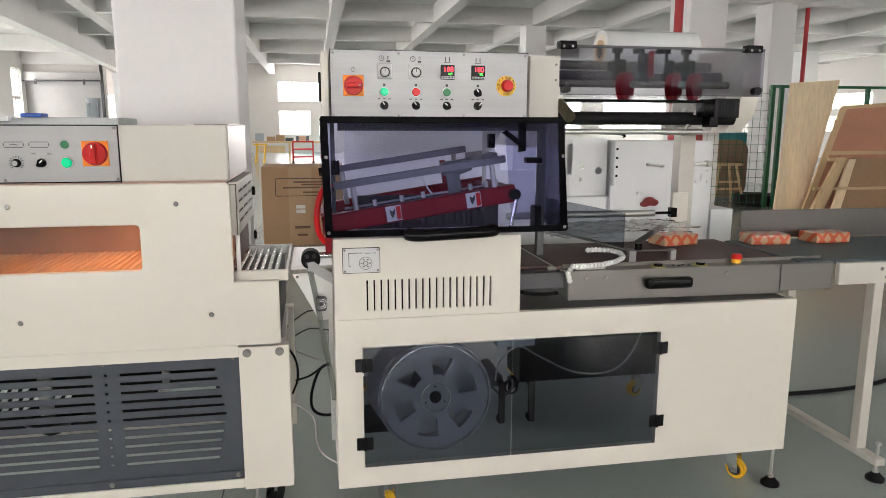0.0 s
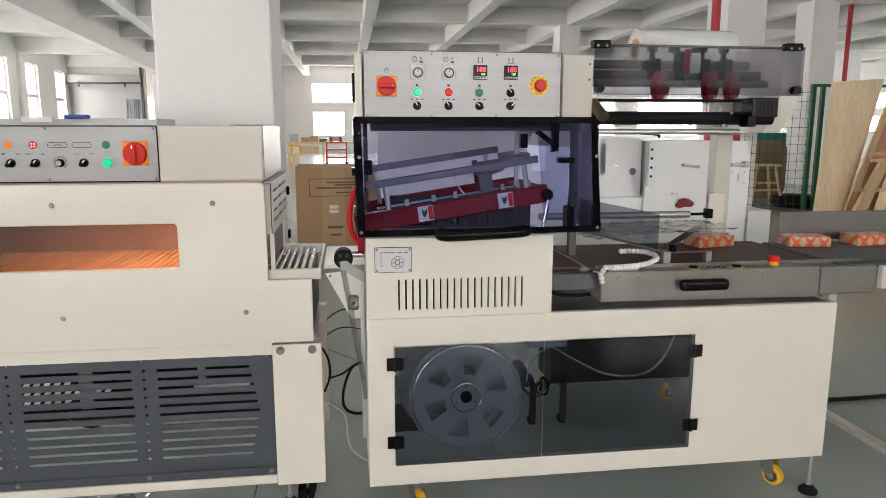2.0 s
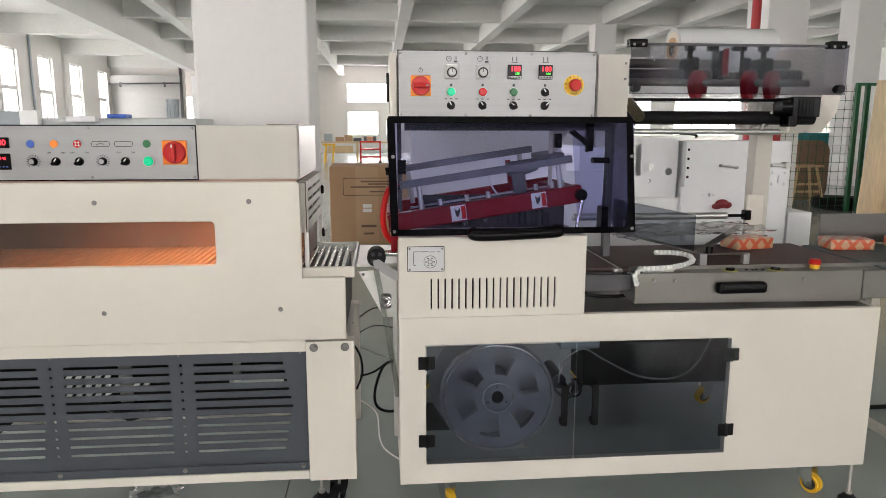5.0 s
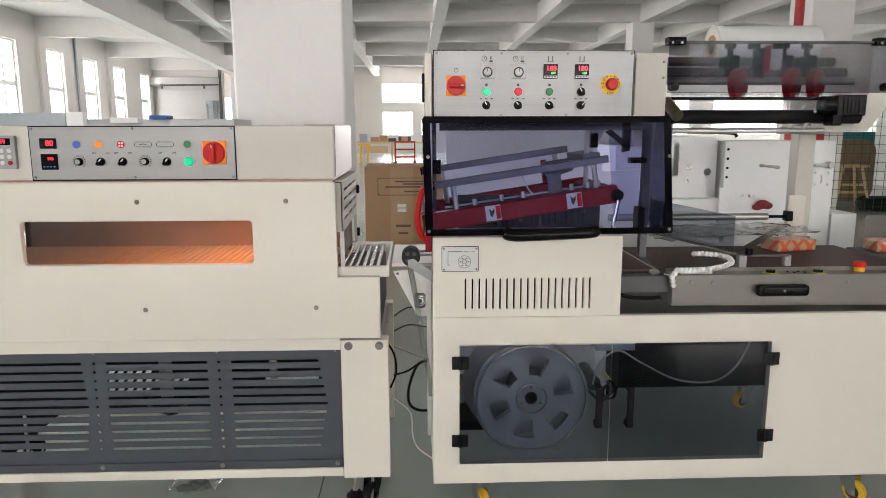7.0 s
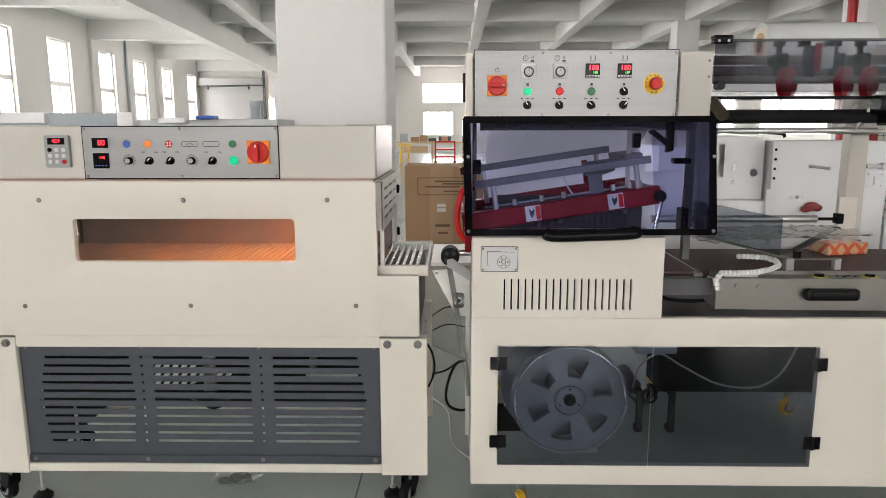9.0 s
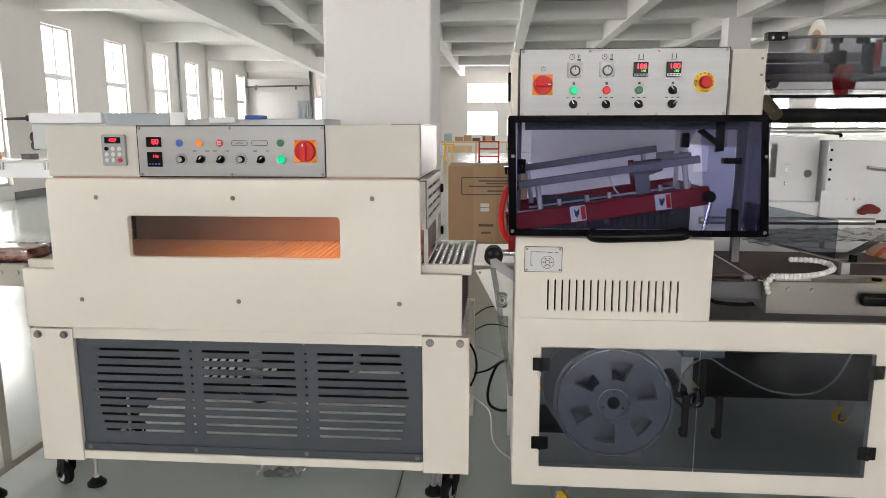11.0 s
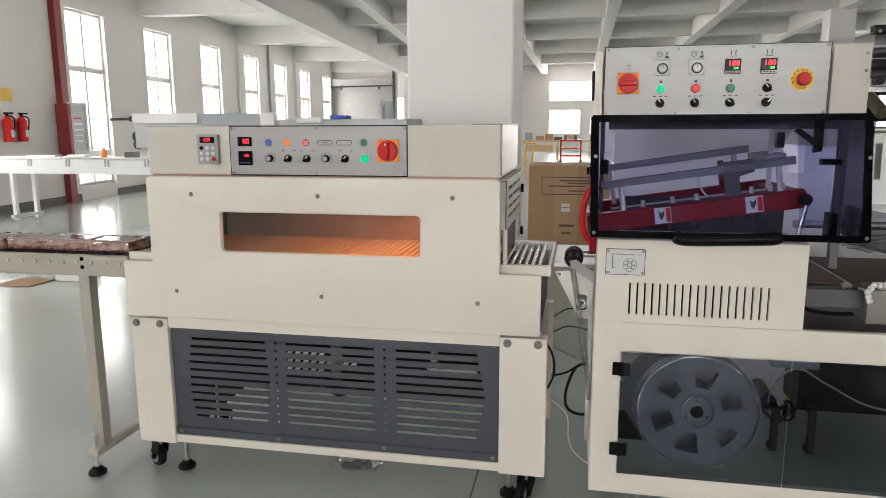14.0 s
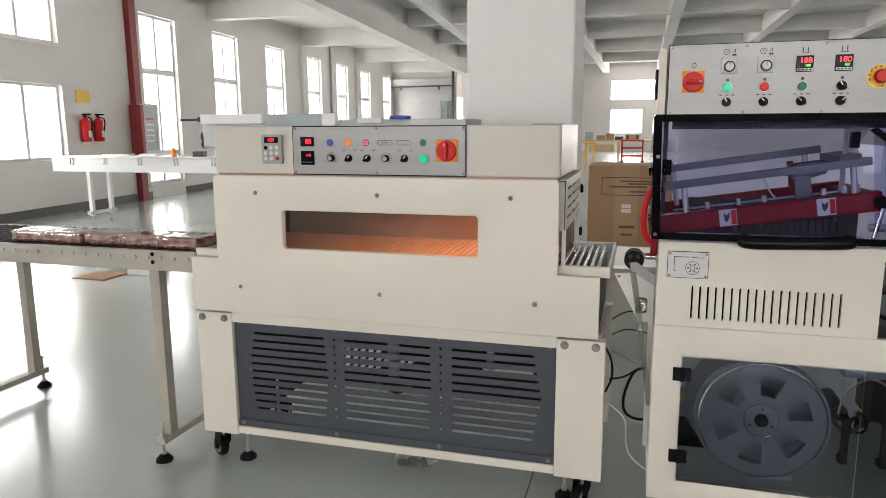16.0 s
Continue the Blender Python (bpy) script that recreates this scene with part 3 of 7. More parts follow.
def build_tunnel():
    T = thing("shrink_tunnel", (-0.88, 2.65, 0), "cream steel shrink tunnel with slotted grey lower panel and orange-lit window", "machine")
    # control box on top
    bm = BM()
    box(bm, -1.567, -0.231, 2.35, 2.95, 1.300, 1.478, 0.004)
    cb = part("control_box", bm, CREAM2, T)
    bm = BM()
    box(bm, -0.33, -0.225, 2.352, 2.955, 1.4785, 1.481)
    box(bm, -0.2305, -0.2285, 2.36, 2.95, 1.305, 1.476)
    part("end_cover", bm, STEEL, cb, "bare steel end cover")
    bm = BM()
    box(bm, -1.229, -0.557, 2.347, 2.350, 1.298, 1.478)
    part("panel_edge", bm, BLACK, T)
    bm = BM()
    box(bm, -1.225, -0.560, 2.3435, 2.347, 1.302, 1.4745, 0.001)
    cp = part("control_panel", bm, ALU, T, "brushed aluminium control panel with knobs and displays")
    y = 2.3435
    for sx in (-1.217, -0.893, -0.569):
        for sz in (1.309, 1.468):
            screw(cp, sx, y, sz, 0.005)
    for i, (dz, h, txt) in enumerate(((1.421, 0.034, "80"), (1.361, 0.052, ""))):
        bm = BM()
        box(bm, -1.192, -1.138, y - 0.006, y, dz - h / 2, dz + h / 2, 0.002)
        d = part("digital_display", bm, BLACK, cp, "black digital temperature display")
        if txt:
            digits(d, txt, -1.159, y - 0.0066, dz, 0.026)
        else:
            digits(d, "145", -1.160, y - 0.0066, dz + 0.010, 0.014, LEDR)
            for k in range(4):
                ink_bar(d, -1.182 + 0.011 * k, y - 0.006, dz - 0.016, 0.006, 0.004, "button", BLUEP)
    # symbols over the switches
    for sx, m in ((-1.075, BLUEP), (-1.003, ORANGE), (-0.931, REDP), (-0.714, GREENP)):
        bm = BM()
        cyl(bm, (sx, y, 1.417), (sx, y - 0.0012, 1.417), 0.0125, 24)
        s = part("printed_disc", bm, m, cp)
        if m is REDP:
            for q in range(4):
                bm = BM()
                cyl(bm, (sx + 0.0045 * (-1) ** q, y - 0.0012, 1.417 + 0.0045 * (1 if q < 2 else -1)), (sx + 0.0045 * (-1) ** q, y - 0.0018, 1.417 + 0.0045 * (1 if q < 2 else -1)), 0.003, 10)
                part("white_dot", bm, WHITEP, s)
    belt_symbol(cp, -0.859, y, 1.417, True)
    belt_symbol(cp, -0.787, y, 1.417, False)
    potentiometer(cp, -1.070, y, 1.361)
    potentiometer(cp, -0.855, y, 1.361)
    for sx in (-1.000, -0.928, -0.784):
        selector(cp, sx, y, 1.361, 40)
        words("switch_words", "OFF", sx - 0.020, y - 0.0006, 1.389, 0.008, INK, cp)
        words("switch_words", "ON", sx + 0.024, y - 0.0006, 1.389, 0.008, INK, cp)
    pilot(cp, -0.711, y, 1.361, LEDG, 0.018)
    rotary_isolator(cp, -0.626, y, 1.389, 0.078)
    # keypad of the speed drive
    bm = BM()
    plate(bm, rounded(-1.353, -1.270, 1.338, 1.447, 0.006), (), 2.335, 2.35)
    kp = part("drive_keypad", bm, mat("grey_keypad", (0.33, 0.345, 0.345), 0.5), T, "grey keypad with red digits")
    bm = BM()
    box(bm, -1.340, -1.283, 2.332, 2.335, 1.416, 1.438)
    dsp = part("display", bm, BLACK, kp)
    digits(dsp, "459", -1.311, 2.3315, 1.427, 0.019)
    for r in range(3):
        for c in range(3):
            bm = BM()
            cyl(bm, (-1.335 + 0.0235 * c, 2.335, 1.398 - 0.020 * r), (-1.335 + 0.0235 * c, 2.331, 1.398 - 0.020 * r), 0.0072, 14)
            part("key", bm, BLACK if (r, c) == (0, 0) else (REDP if (r, c) == (2, 2) else PAPER), kp)
    # front cover with its window
    L, R, B = -1.573, -0.229, 0.745
    outer = [(R, 1.278), (R - 0.004, 1.288), (R - 0.014, 1.293), (L + 0.014, 1.293), (L + 0.004, 1.288), (L, 1.278), (L, 0.965), (-1.695, 0.965), (-1.695, B), (-0.085, B), (-0.085, 0.965), (R, 0.965)]
    bm = BM()
    plate(bm, outer, [rounded(-1.278, -0.512, 1.014, 1.162, 0.014)], 2.33, 2.352)
    fc = part("front_cover", bm, CREAM, T)
    bevel_edges(fc, 0.004)
    bm = BM()
    box(bm, -1.285, -0.505, 2.350, 2.354, 1.008, 1.168)
    part("oven_window", bm, OVENG, T, "heat-proof glass window")
    for sx, sz in ((-1.388, 1.227), (-0.889, 1.227), (-0.396, 1.228), (-1.475, 0.853), (-0.887, 0.856), (-0.306, 0.857)):
        screw(fc, sx, 2.33, sz, 0.0085)
    # chamber
    bm = BM()
    box(bm, -1.56, -0.24, 2.36, 2.95, 1.240, 1.30)
    box(bm, -1.56, -0.24, 2.90, 2.95, 0.94, 1.24)
    part("chamber", bm, COPPER, T, "heat-tinted steel chamber lining")
    # bed coloured dark for the shade between the rollers
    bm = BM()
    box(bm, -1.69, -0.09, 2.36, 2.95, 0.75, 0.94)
    part("roller_bed", bm, SHADEIN, T)
    # lining and end walls carry the chamber's shade in their colour
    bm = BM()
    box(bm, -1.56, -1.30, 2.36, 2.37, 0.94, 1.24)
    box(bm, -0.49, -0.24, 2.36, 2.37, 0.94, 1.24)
    part("insulation_lining", bm, SHADEIN, T)
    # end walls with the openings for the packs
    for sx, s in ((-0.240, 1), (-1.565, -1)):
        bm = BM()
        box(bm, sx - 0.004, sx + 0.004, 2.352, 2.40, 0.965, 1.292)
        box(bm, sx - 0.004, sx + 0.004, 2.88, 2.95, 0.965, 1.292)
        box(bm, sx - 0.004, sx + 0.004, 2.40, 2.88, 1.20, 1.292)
        e = part("end_wall", bm, SHADEIN, T)
        for k in range(8):
            bm = BM()
            box(bm, sx + s * 0.012, sx + s * 0.014, 2.402 + 0.06 * k, 2.458 + 0.06 * k, 0.995, 1.25)
            part("curtain_strip", bm, mat("brown_curtain", (0.10, 0.045, 0.03), 0.5) if k == 0 and s == 1 else bpy.data.materials["brown_curtain"] if "brown_curtain" in bpy.data.materials else BLACK, e, "brown heat curtain strip" if k == 0 else "")
    # rollers along the whole bed; the inner ones hold orange heater light as colour
    roll = None
    for k in range(64):
        x = -1.685 + 0.0252 * k
        if roll is None:
            bm = BM()
            cyl(bm, (x, 2.395, 0.978), (x, 2.90, 0.978), 0.0085, 12)
            roll = part("roller", bm, LITROLL, T, "steel roller with orange heater light in its colour")
        elif k == 57:
            bm = BM()
            cyl(bm, (x, 2.395, 0.978), (x, 2.90, 0.978), 0.0085, 12)
            bright = part("roller", bm, CHROME, T)
        elif k > 57:
            share(bright, "roller", 0.0252 * (k - 57), 0, 0, T)
        else:
            share(roll, "roller", 0.0252 * k, 0, 0, T)
    for yy in (2.372, 2.905):
        bm = BM()
        box(bm, -0.232, -0.055, yy, yy + 0.022, 0.955, 0.992, 0.002)
        part("tray_side", bm, CREAM if yy < 2.5 else ZINC, T)
        bm = BM()
        box(bm, -1.70, -1.565, yy, yy + 0.022, 0.955, 0.992, 0.002)
        part("tray_side", bm, CREAM if yy < 2.5 else ZINC, T)
    bm = BM()
    box(bm, -0.064, -0.055, 2.394, 2.905, 0.955, 0.990)
    part("tray_end", bm, ZINC, T)
    # slotted hood over the exit
    bm = BM()
    side = Matrix(((0, 1, 0, -0.212), (1, 0, 0, 0), (0, 0, 1, 0), (0, 0, 0, 1)))
    slots = [rounded(2.42 + 0.17 * c, 2.56 + 0.17 * c, 1.150 + 0.034 * r, 1.160 + 0.034 * r, 0.004, 2) for c in range(3) for r in range(4)]
    plate(bm, [(2.375, 1.115), (2.95, 1.115), (2.95, 1.287), (2.375, 1.287)], slots, 0, 0.002, side)
    hood = part("exit_hood", bm, CREAM2, T, "cream slotted hood over the exit")
    bm = BM()
    box(bm, -0.236, -0.208, 2.372, 2.953, 1.2875, 1.2915, 0.001)
    part("hood_lip", bm, CREAM, hood)
    for yy in (2.372, 2.935):
        bm = BM()
        box(bm, -0.222, -0.208, yy, yy + 0.014, 0.992, 1.115)
        part("hood_post", bm, ZINC, hood)
        bm = BM()
        box(bm, -0.236, -0.216, yy + 0.002, yy + 0.004, 1.115, 1.284)
        part("hood_cheek", bm, CREAM2, hood)
    for zz in (1.02, 1.20):
        bm = BM()
        box(bm, -0.208, -0.196, 2.90, 2.93, zz, zz + 0.035, 0.003)
        part("hood_latch", bm, BLACK, hood)
    # lower frame
    for x0, x1 in ((-1.698, -1.536), (-0.228, -0.060)):
        bm = BM()
        box(bm, x0, x1, 2.345, 2.400, 0.212, 0.734, 0.003)
        part("leg", bm, CREAM, T)
        bm = BM()
        box(bm, x0, x1, 2.87, 2.93, 0.212, 0.734, 0.003)
        part("leg", bm, CREAM, T)
        for bx in (x0 + 0.028, x1 - 0.032):
            bolt(T, bx, 2.345, 0.713)
    bm = BM()
    box(bm, -1.535, -0.229, 2.350, 2.40, 0.698, 0.744)
    part("top_rail", bm, CREAM, T)
    bm = BM()
    box(bm, -1.535, -0.229, 2.348, 2.40, 0.219, 0.251, 0.002)
    part("bottom_rail", bm, CREAM, T)
    bm = BM()
    box(bm, -1.535, -0.229, 2.88, 2.93, 0.698, 0.744)
    box(bm, -1.535, -0.229, 2.88, 2.93, 0.219, 0.251)
    for sx in (-1.66, -0.10):
        box(bm, sx - 0.02, sx + 0.02, 2.40, 2.87, 0.219, 0.251)
        box(bm, sx - 0.02, sx + 0.02, 2.40, 2.87, 0.698, 0.744)
    part("rear_frame", bm, CREAM2, T)
    holes = []
    for r in range(11):
        z = 0.655 - 0.0320 * r
        bulge = 0.030 * (1 - abs(r - 5) / 5)
        for x0, x1 in ((-1.447 - bulge, -1.137 + bulge * 0.5), (-1.052 - bulge * 0.1, -0.700 + bulge * 0.1), (-0.617, -0.309 + bulge)):
            holes.append(rounded(x0, x1, z - 0.005, z + 0.005, 0.0048, 3))
        holes.append(disc(-1.094, z, 0.0055))
        holes.append(disc(-0.660, z, 0.0055))
    bm = BM()
    plate(bm, [(-1.534, 0.252), (-0.230, 0.252), (-0.230, 0.697), (-1.534, 0.697)], holes, 2.362, 2.3645)
    sp = part("slotted_panel", bm, SLATE, T, "slate grey panel with rows of cooling slots")
    bm = BM()
    box(bm, -1.534, -0.230, 2.352, 2.362, 0.252, 0.282, 0.002)
    lip = part("panel_lip", bm, SLATE, sp)
    for sx in (-1.510, -1.09, -0.665, -0.25):
        screw(sp, sx, 2.352, 0.268, 0.009)
        screw(sp, sx, 2.362, 0.691, 0.004)
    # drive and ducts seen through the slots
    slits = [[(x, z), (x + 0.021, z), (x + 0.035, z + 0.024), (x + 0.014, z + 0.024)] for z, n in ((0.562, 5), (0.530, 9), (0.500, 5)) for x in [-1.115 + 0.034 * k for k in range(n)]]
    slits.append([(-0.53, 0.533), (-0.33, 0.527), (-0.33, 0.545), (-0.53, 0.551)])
    # plate coloured near-black for the unlit space behind the upper slots
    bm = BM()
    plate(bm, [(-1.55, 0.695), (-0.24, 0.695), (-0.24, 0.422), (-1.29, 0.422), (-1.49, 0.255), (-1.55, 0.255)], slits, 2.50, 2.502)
    part("duct_housing", bm, SHADEBLK, T)
    bm = BM()
    cyl(bm, (-0.87, 2.46, 0.43), (-0.87, 2.46, 0.50), 0.03, 24, 0.11)
    part("fan_funnel", bm, BLACK, T)
    bm = BM()
    box(bm, -0.90, -0.855, 2.44, 2.45, 0.46, 0.69)
    part("bracket", bm, ZINC, T)
    bm = BM()
    box(bm, -0.50, -0.475, 2.44, 2.46, 0.560, 0.640)
    part("cross_bracket", bm, ZINC, T)
    bm = BM()
    cyl(bm, (-1.42, 2.48, 0.25), (-1.42, 2.48, 0.42), 0.006, 8)
    part("tie_rod", bm, ZINC, T)
    # heater glow inside
    for hx, e in ((-0.60, 3.4), (-1.05, 0.55)):
        lamp = bpy.data.lights.new("heater_lamp", "AREA")
        lamp.shape, lamp.size, lamp.size_y, lamp.energy, lamp.color = "RECTANGLE", 0.35, 0.2, e, (1.0, 0.46, 0.19)
        ob = new("heater_lamp", lamp)
        ob.matrix_basis = pose(hx, 2.76, 1.222, 0, 0, 0)
    # the whole tunnel stands a little further back than the sealer
    eye = Matrix.Translation((0.04, 0.0, 1.467))
    T.matrix_basis = eye @ Matrix.Scale(1.04, 4) @ eye.inverted() @ T.matrix_basis
    caster(T, (-1.735, 2.53, 0.162), RUBBER, 150, 0.047, BLACK, "black swivel caster with yellow plate")
    caster(T, (-0.135, 2.55, 0.162), RUBBER, -115, 0.047, BLACK, "black swivel caster with yellow plate")
    for cx in (-1.70, -0.14):
        caster(T, (cx, 2.96, 0.162), RUBBER, 60, 0.047, BLACK, "black swivel caster with yellow plate")
    foot(T, (-1.625, 2.547), 0.17)
    foot(T, (-0.211, 2.585), 0.17)
    return T


def bevel_edges(ob, w):
    """Rounds the sharp edges of a sheet's front."""
    bm = bmesh.new()
    bm.from_mesh(ob.data)
    bmesh.ops.dissolve_limit(bm, angle_limit=0.01, verts=bm.verts[:], edges=bm.edges[:])
    front = min(v.co.y for v in bm.verts)
    es = [e for e in bm.edges if all(abs(v.co.y - front) < 1e-5 for v in e.verts) and e.calc_face_angle(0) > 1]
    bmesh.ops.bevel(bm, geom=es, offset=w, segments=3, affect="EDGES", profile=0.5)
    for f in bm.faces:
        f.smooth = True
    for e in bm.edges:
        e.smooth = len(e.link_faces) == 2 and e.calc_face_angle(0) < radians(35)
    bm.to_mesh(ob.data)
    bm.free()


build_tunnel()


# ---- L-bar sealing machine ----
def ring(bm, x, y0, y1, z, r0, r1, n=32):
    plate(bm, disc(x, z, r1, n), [disc(x, z, r0, n)], y0, y1)


def timer_dial(parent, x, y, z, s=0.048):
    bm = BM()
    box(bm, x - s / 2, x + s / 2, y - 0.008, y, z - s / 2, z + s / 2, 0.003)
    k = part("timer", bm, PAPER, parent, "grey square analogue timer")
    bm = BM()
    cyl(bm, (x, y - 0.008, z - 0.003), (x, y - 0.012, z - 0.003), s * 0.36, 28)
    part("dial", bm, INK, k)
    bm = BM()
    cyl(bm, (x, y - 0.012, z - 0.003), (x, y - 0.020, z - 0.003), s * 0.27, 24, s * 0.24)
    part("knob", bm, PAPER, k)
    bm = BM()
    box(bm, x - 0.001, x + 0.001, y - 0.0205, y - 0.0200, z - 0.002, z + s * 0.2)
    part("pointer_mark", bm, INK, k)


def controller(parent, x, y, z, text, s=0.048):
    bm = BM()
    box(bm, x - s / 2, x + s / 2, y - 0.008, y, z - s / 2, z + s / 2, 0.002)
    k = part("temperature_controller", bm, BLACK, parent, "square temperature controller with red digits")
    digits(k, text, x + 0.002, y - 0.0086, z + 0.009, 0.024)
    words("digits", text, x + 0.008, y - 0.0086, z - 0.006, 0.011, LEDGD, k)
    bm = BM()
    box(bm, x - s / 2 + 0.002, x + s / 2 - 0.002, y - 0.0090, y - 0.008, z - s / 2 + 0.002, z - s / 2 + 0.010)
    part("key_strip", bm, PAPER, k)
    for i in range(4):
        ink_bar(k, x - 0.015 + 0.010 * i, y - 0.009, z - s / 2 + 0.006, 0.006, 0.004, "key")


def estop(parent, x, y, z, collar, axis="y", r=0.019, name="emergency_stop"):
    """Red mushroom button; axis says which way it points."""
    to = Matrix.Translation((x, y, z)) @ (Matrix.Rotation(radians(90), 4, "X") if axis == "y" else Matrix())
    def put(nm, fill, m, par, lab=""):
        bm = BM()
        fill(bm)
        bm.transform(to)
        return part(nm, bm, m, par, lab)
    c = put(name, lambda b: cyl(b, (0, 0, 0), (0, 0, collar), r * 0.85, 24), YELLOW, parent, "red mushroom emergency stop on yellow collar")
    def cap(b):
        cyl(b, (0, 0, collar), (0, 0, collar + 0.008), r, 28)
        cyl(b, (0, 0, collar + 0.008), (0, 0, collar + 0.020), r, 28, r * 0.8)
    put("red_cap", cap, REDP, c)
    return c


def build_sealer():
    S = thing("sealing_machine", (1.0, 2.7, 0), "cream automatic sealing machine with smoked guards and control panel", "machine")
    X0, X1, YF, YB, ZB, ZT = 0.098, 1.900, 2.350, 3.000, 0.178, 0.810
    # base cabinet
    bm = BM()
    plate(bm, [(X0, ZB), (X1, ZB), (X1, ZT), (X0, ZT)], [rounded(0.193, 1.325, 0.255, 0.706, 0.003, 2)], YF, YF + 0.025)
    f = part("cabinet_front", bm, CREAM, S)
    bevel_edges(f, 0.003)
    bm = BM()
    box(bm, X0, X0 + 0.02, YF + 0.025, YB, ZB, ZT)
    part("cabinet_side", bm, CREAM, S)
    bm = BM()
    box(bm, X1 - 0.02, X1, YF + 0.025, YB, ZB, ZT)
    part("cabinet_side", bm, CREAM, S)
    bm = BM()
    box(bm, X0 + 0.02, X1 - 0.02, YF + 0.025, YB, ZT - 0.025, ZT - 0.003)
    part("cabinet_top", bm, STEEL, S)
    # near-black colour carries the shade at the back of the cabinet
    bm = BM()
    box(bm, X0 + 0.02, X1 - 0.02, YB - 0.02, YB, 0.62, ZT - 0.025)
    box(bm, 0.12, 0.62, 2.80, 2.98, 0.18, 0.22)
    part("rear_panel", bm, SHADEBLK, S)
    # smoked doors
    for x0, x1, hx, s in ((0.195, 0.738, 0.690, 1), (0.742, 1.323, 0.803, -1)):
        bm = BM()
        box(bm, x0, x1, YF - 0.006, YF - 0.001, 0.257, 0.704)
        d = part("smoked_door", bm, SMOKED, S, "dark smoked acrylic cabinet door")
        bm = BM()
        for zz in (0.414, 0.550):
            box(bm, hx - 0.011, hx + 0.011, YF - 0.040, YF - 0.006, zz - 0.011, zz + 0.011, 0.003)
        box(bm, hx - 0.012, hx + 0.012, YF - 0.050, YF - 0.036, 0.405, 0.561, 0.005)
        part("door_handle", bm, BLACK, d, "black bow handle")
        for hz in (0.350, 0.645):
            ex = x0 if s > 0 else x1
            bm = BM()
            box(bm, ex - 0.030, ex - 0.003, YF - 0.012, YF - 0.0062, hz - 0.024, hz + 0.024, 0.003)
            box(bm, ex + 0.003, ex + 0.030, YF - 0.012, YF - 0.0062, hz - 0.024, hz + 0.024, 0.003)
            cyl(bm, (ex, YF - 0.012, hz - 0.024), (ex, YF - 0.012, hz + 0.024), 0.007, 10)
            part("hinge", bm, BLACK, d)
    # trim wheel behind the doors
    wx, wz = 0.478, 0.446
    bm = BM()
    holes = [disc(wx, wz, 0.024, 20)]
    for k in range(6):
        a0 = radians(60 * k + 20)
        lp = []
        for q in range(7):
            a = a0 + radians(-15 + 30 * q / 6)
            lp.append((wx + 0.165 * math.cos(a), wz + 0.165 * math.sin(a)))
        for q in range(5):
            a = a0 + radians(15 - 30 * q / 4)
            lp.append((wx + 0.090 * math.cos(a), wz + 0.090 * math.sin(a)))
        holes.append(lp)
    plate(bm, disc(wx, wz, 0.222, 64), holes, 2.50, 2.53)
    w = part("scrap_film_reel", bm, WHEELG, S, "grey six-spoke scrap film reel")
    bm = BM()
    ring(bm, wx, 2.490, 2.5, wz, 0.207, 0.212, 64)
    ring(bm, wx, 2.488, 2.5, wz, 0.056, 0.060, 40)
    part("rim", bm, CHROME, w)
    bm = BM()
    ring(bm, wx - 0.03, 2.66, 2.68, wz, 0.03, 0.222, 64)
    part("rear_flange", bm, WHEELG, w)
    bm = BM()
    cyl(bm, (wx, 2.54, wz), (wx, 2.66, wz), 0.075, 32)
    part("core", bm, WHEELG, w)
    bm = BM()
    cyl(bm, (wx, 2.492, wz), (wx, 2.55, wz), 0.0235, 12)
    for k in range(3):
        a = radians(90 + 120 * k)
        cyl(bm, (wx + 0.042 * math.cos(a), 2.496, wz + 0.042 * math.sin(a)), (wx + 0.042 * math.cos(a), 2.50, wz + 0.042 * math.sin(a)), 0.004, 8)
    part("hub_nut", bm, BLACK, w)
    bm = BM()
    plate(bm, [(wx + 0.02, 0.42), (wx + 0.06, 0.42), (wx + 0.13, 0.20), (wx + 0.06, 0.20)], (), 2.56, 2.60)
    part("reel_bracket", bm, CREAM2, S)
    bm = BM()
    box(bm, 0.70, 0.85, 2.42, 2.50, 0.655, 0.695, 0.006)
    part("junction_box", bm, PALEB, S)
    bm = BM()
    tube(bm, [(0.70, 2.44, 0.52), (0.72, 2.44, 0.60), (0.79, 2.44, 0.65), (0.88, 2.45, 0.60), (1.02, 2.45, 0.53), (1.16, 2.45, 0.52), (1.25, 2.46, 0.57), (1.30, 2.46, 0.67)], 0.0035)
    part("air_hose", bm, ZINC, S)
    bm = BM()
    cyl(bm, (0.74, 2.58, 0.47), (0.74, 2.75, 0.47), 0.03, 16)
    tube(bm, [(0.70, 2.52, 0.47), (0.75, 2.50, 0.43), (0.79, 2.50, 0.47), (0.77, 2.50, 0.51)], 0.006)
    part("valve", bm, DARKSTEEL, S)
    # upper housing with louvres
    bm = BM()
    slots = [rounded(0.2125 + 0.0244 * k - 0.0030, 0.2125 + 0.0244 * k + 0.0030, 0.840, 0.951, 0.0028, 2) for k in range(19)]
    plate(bm, [(0.100, 0.812), (0.762, 0.812), (0.762, 1.096), (0.100, 1.096)], slots, YF - 0.004, YF + 0.006)
    part("louvred_housing", bm, CREAM, S, "cream housing with a row of upright louvres")
    bm = BM()
    box(bm, 0.100, 0.106, YF + 0.006, 2.62, 0.812, 1.096)
    box(bm, 0.756, 0.762, YF + 0.006, 2.62, 0.812, 1.096)
    box(bm, 0.106, 0.756, YF + 0.006, 2.62, 1.090, 1.096)
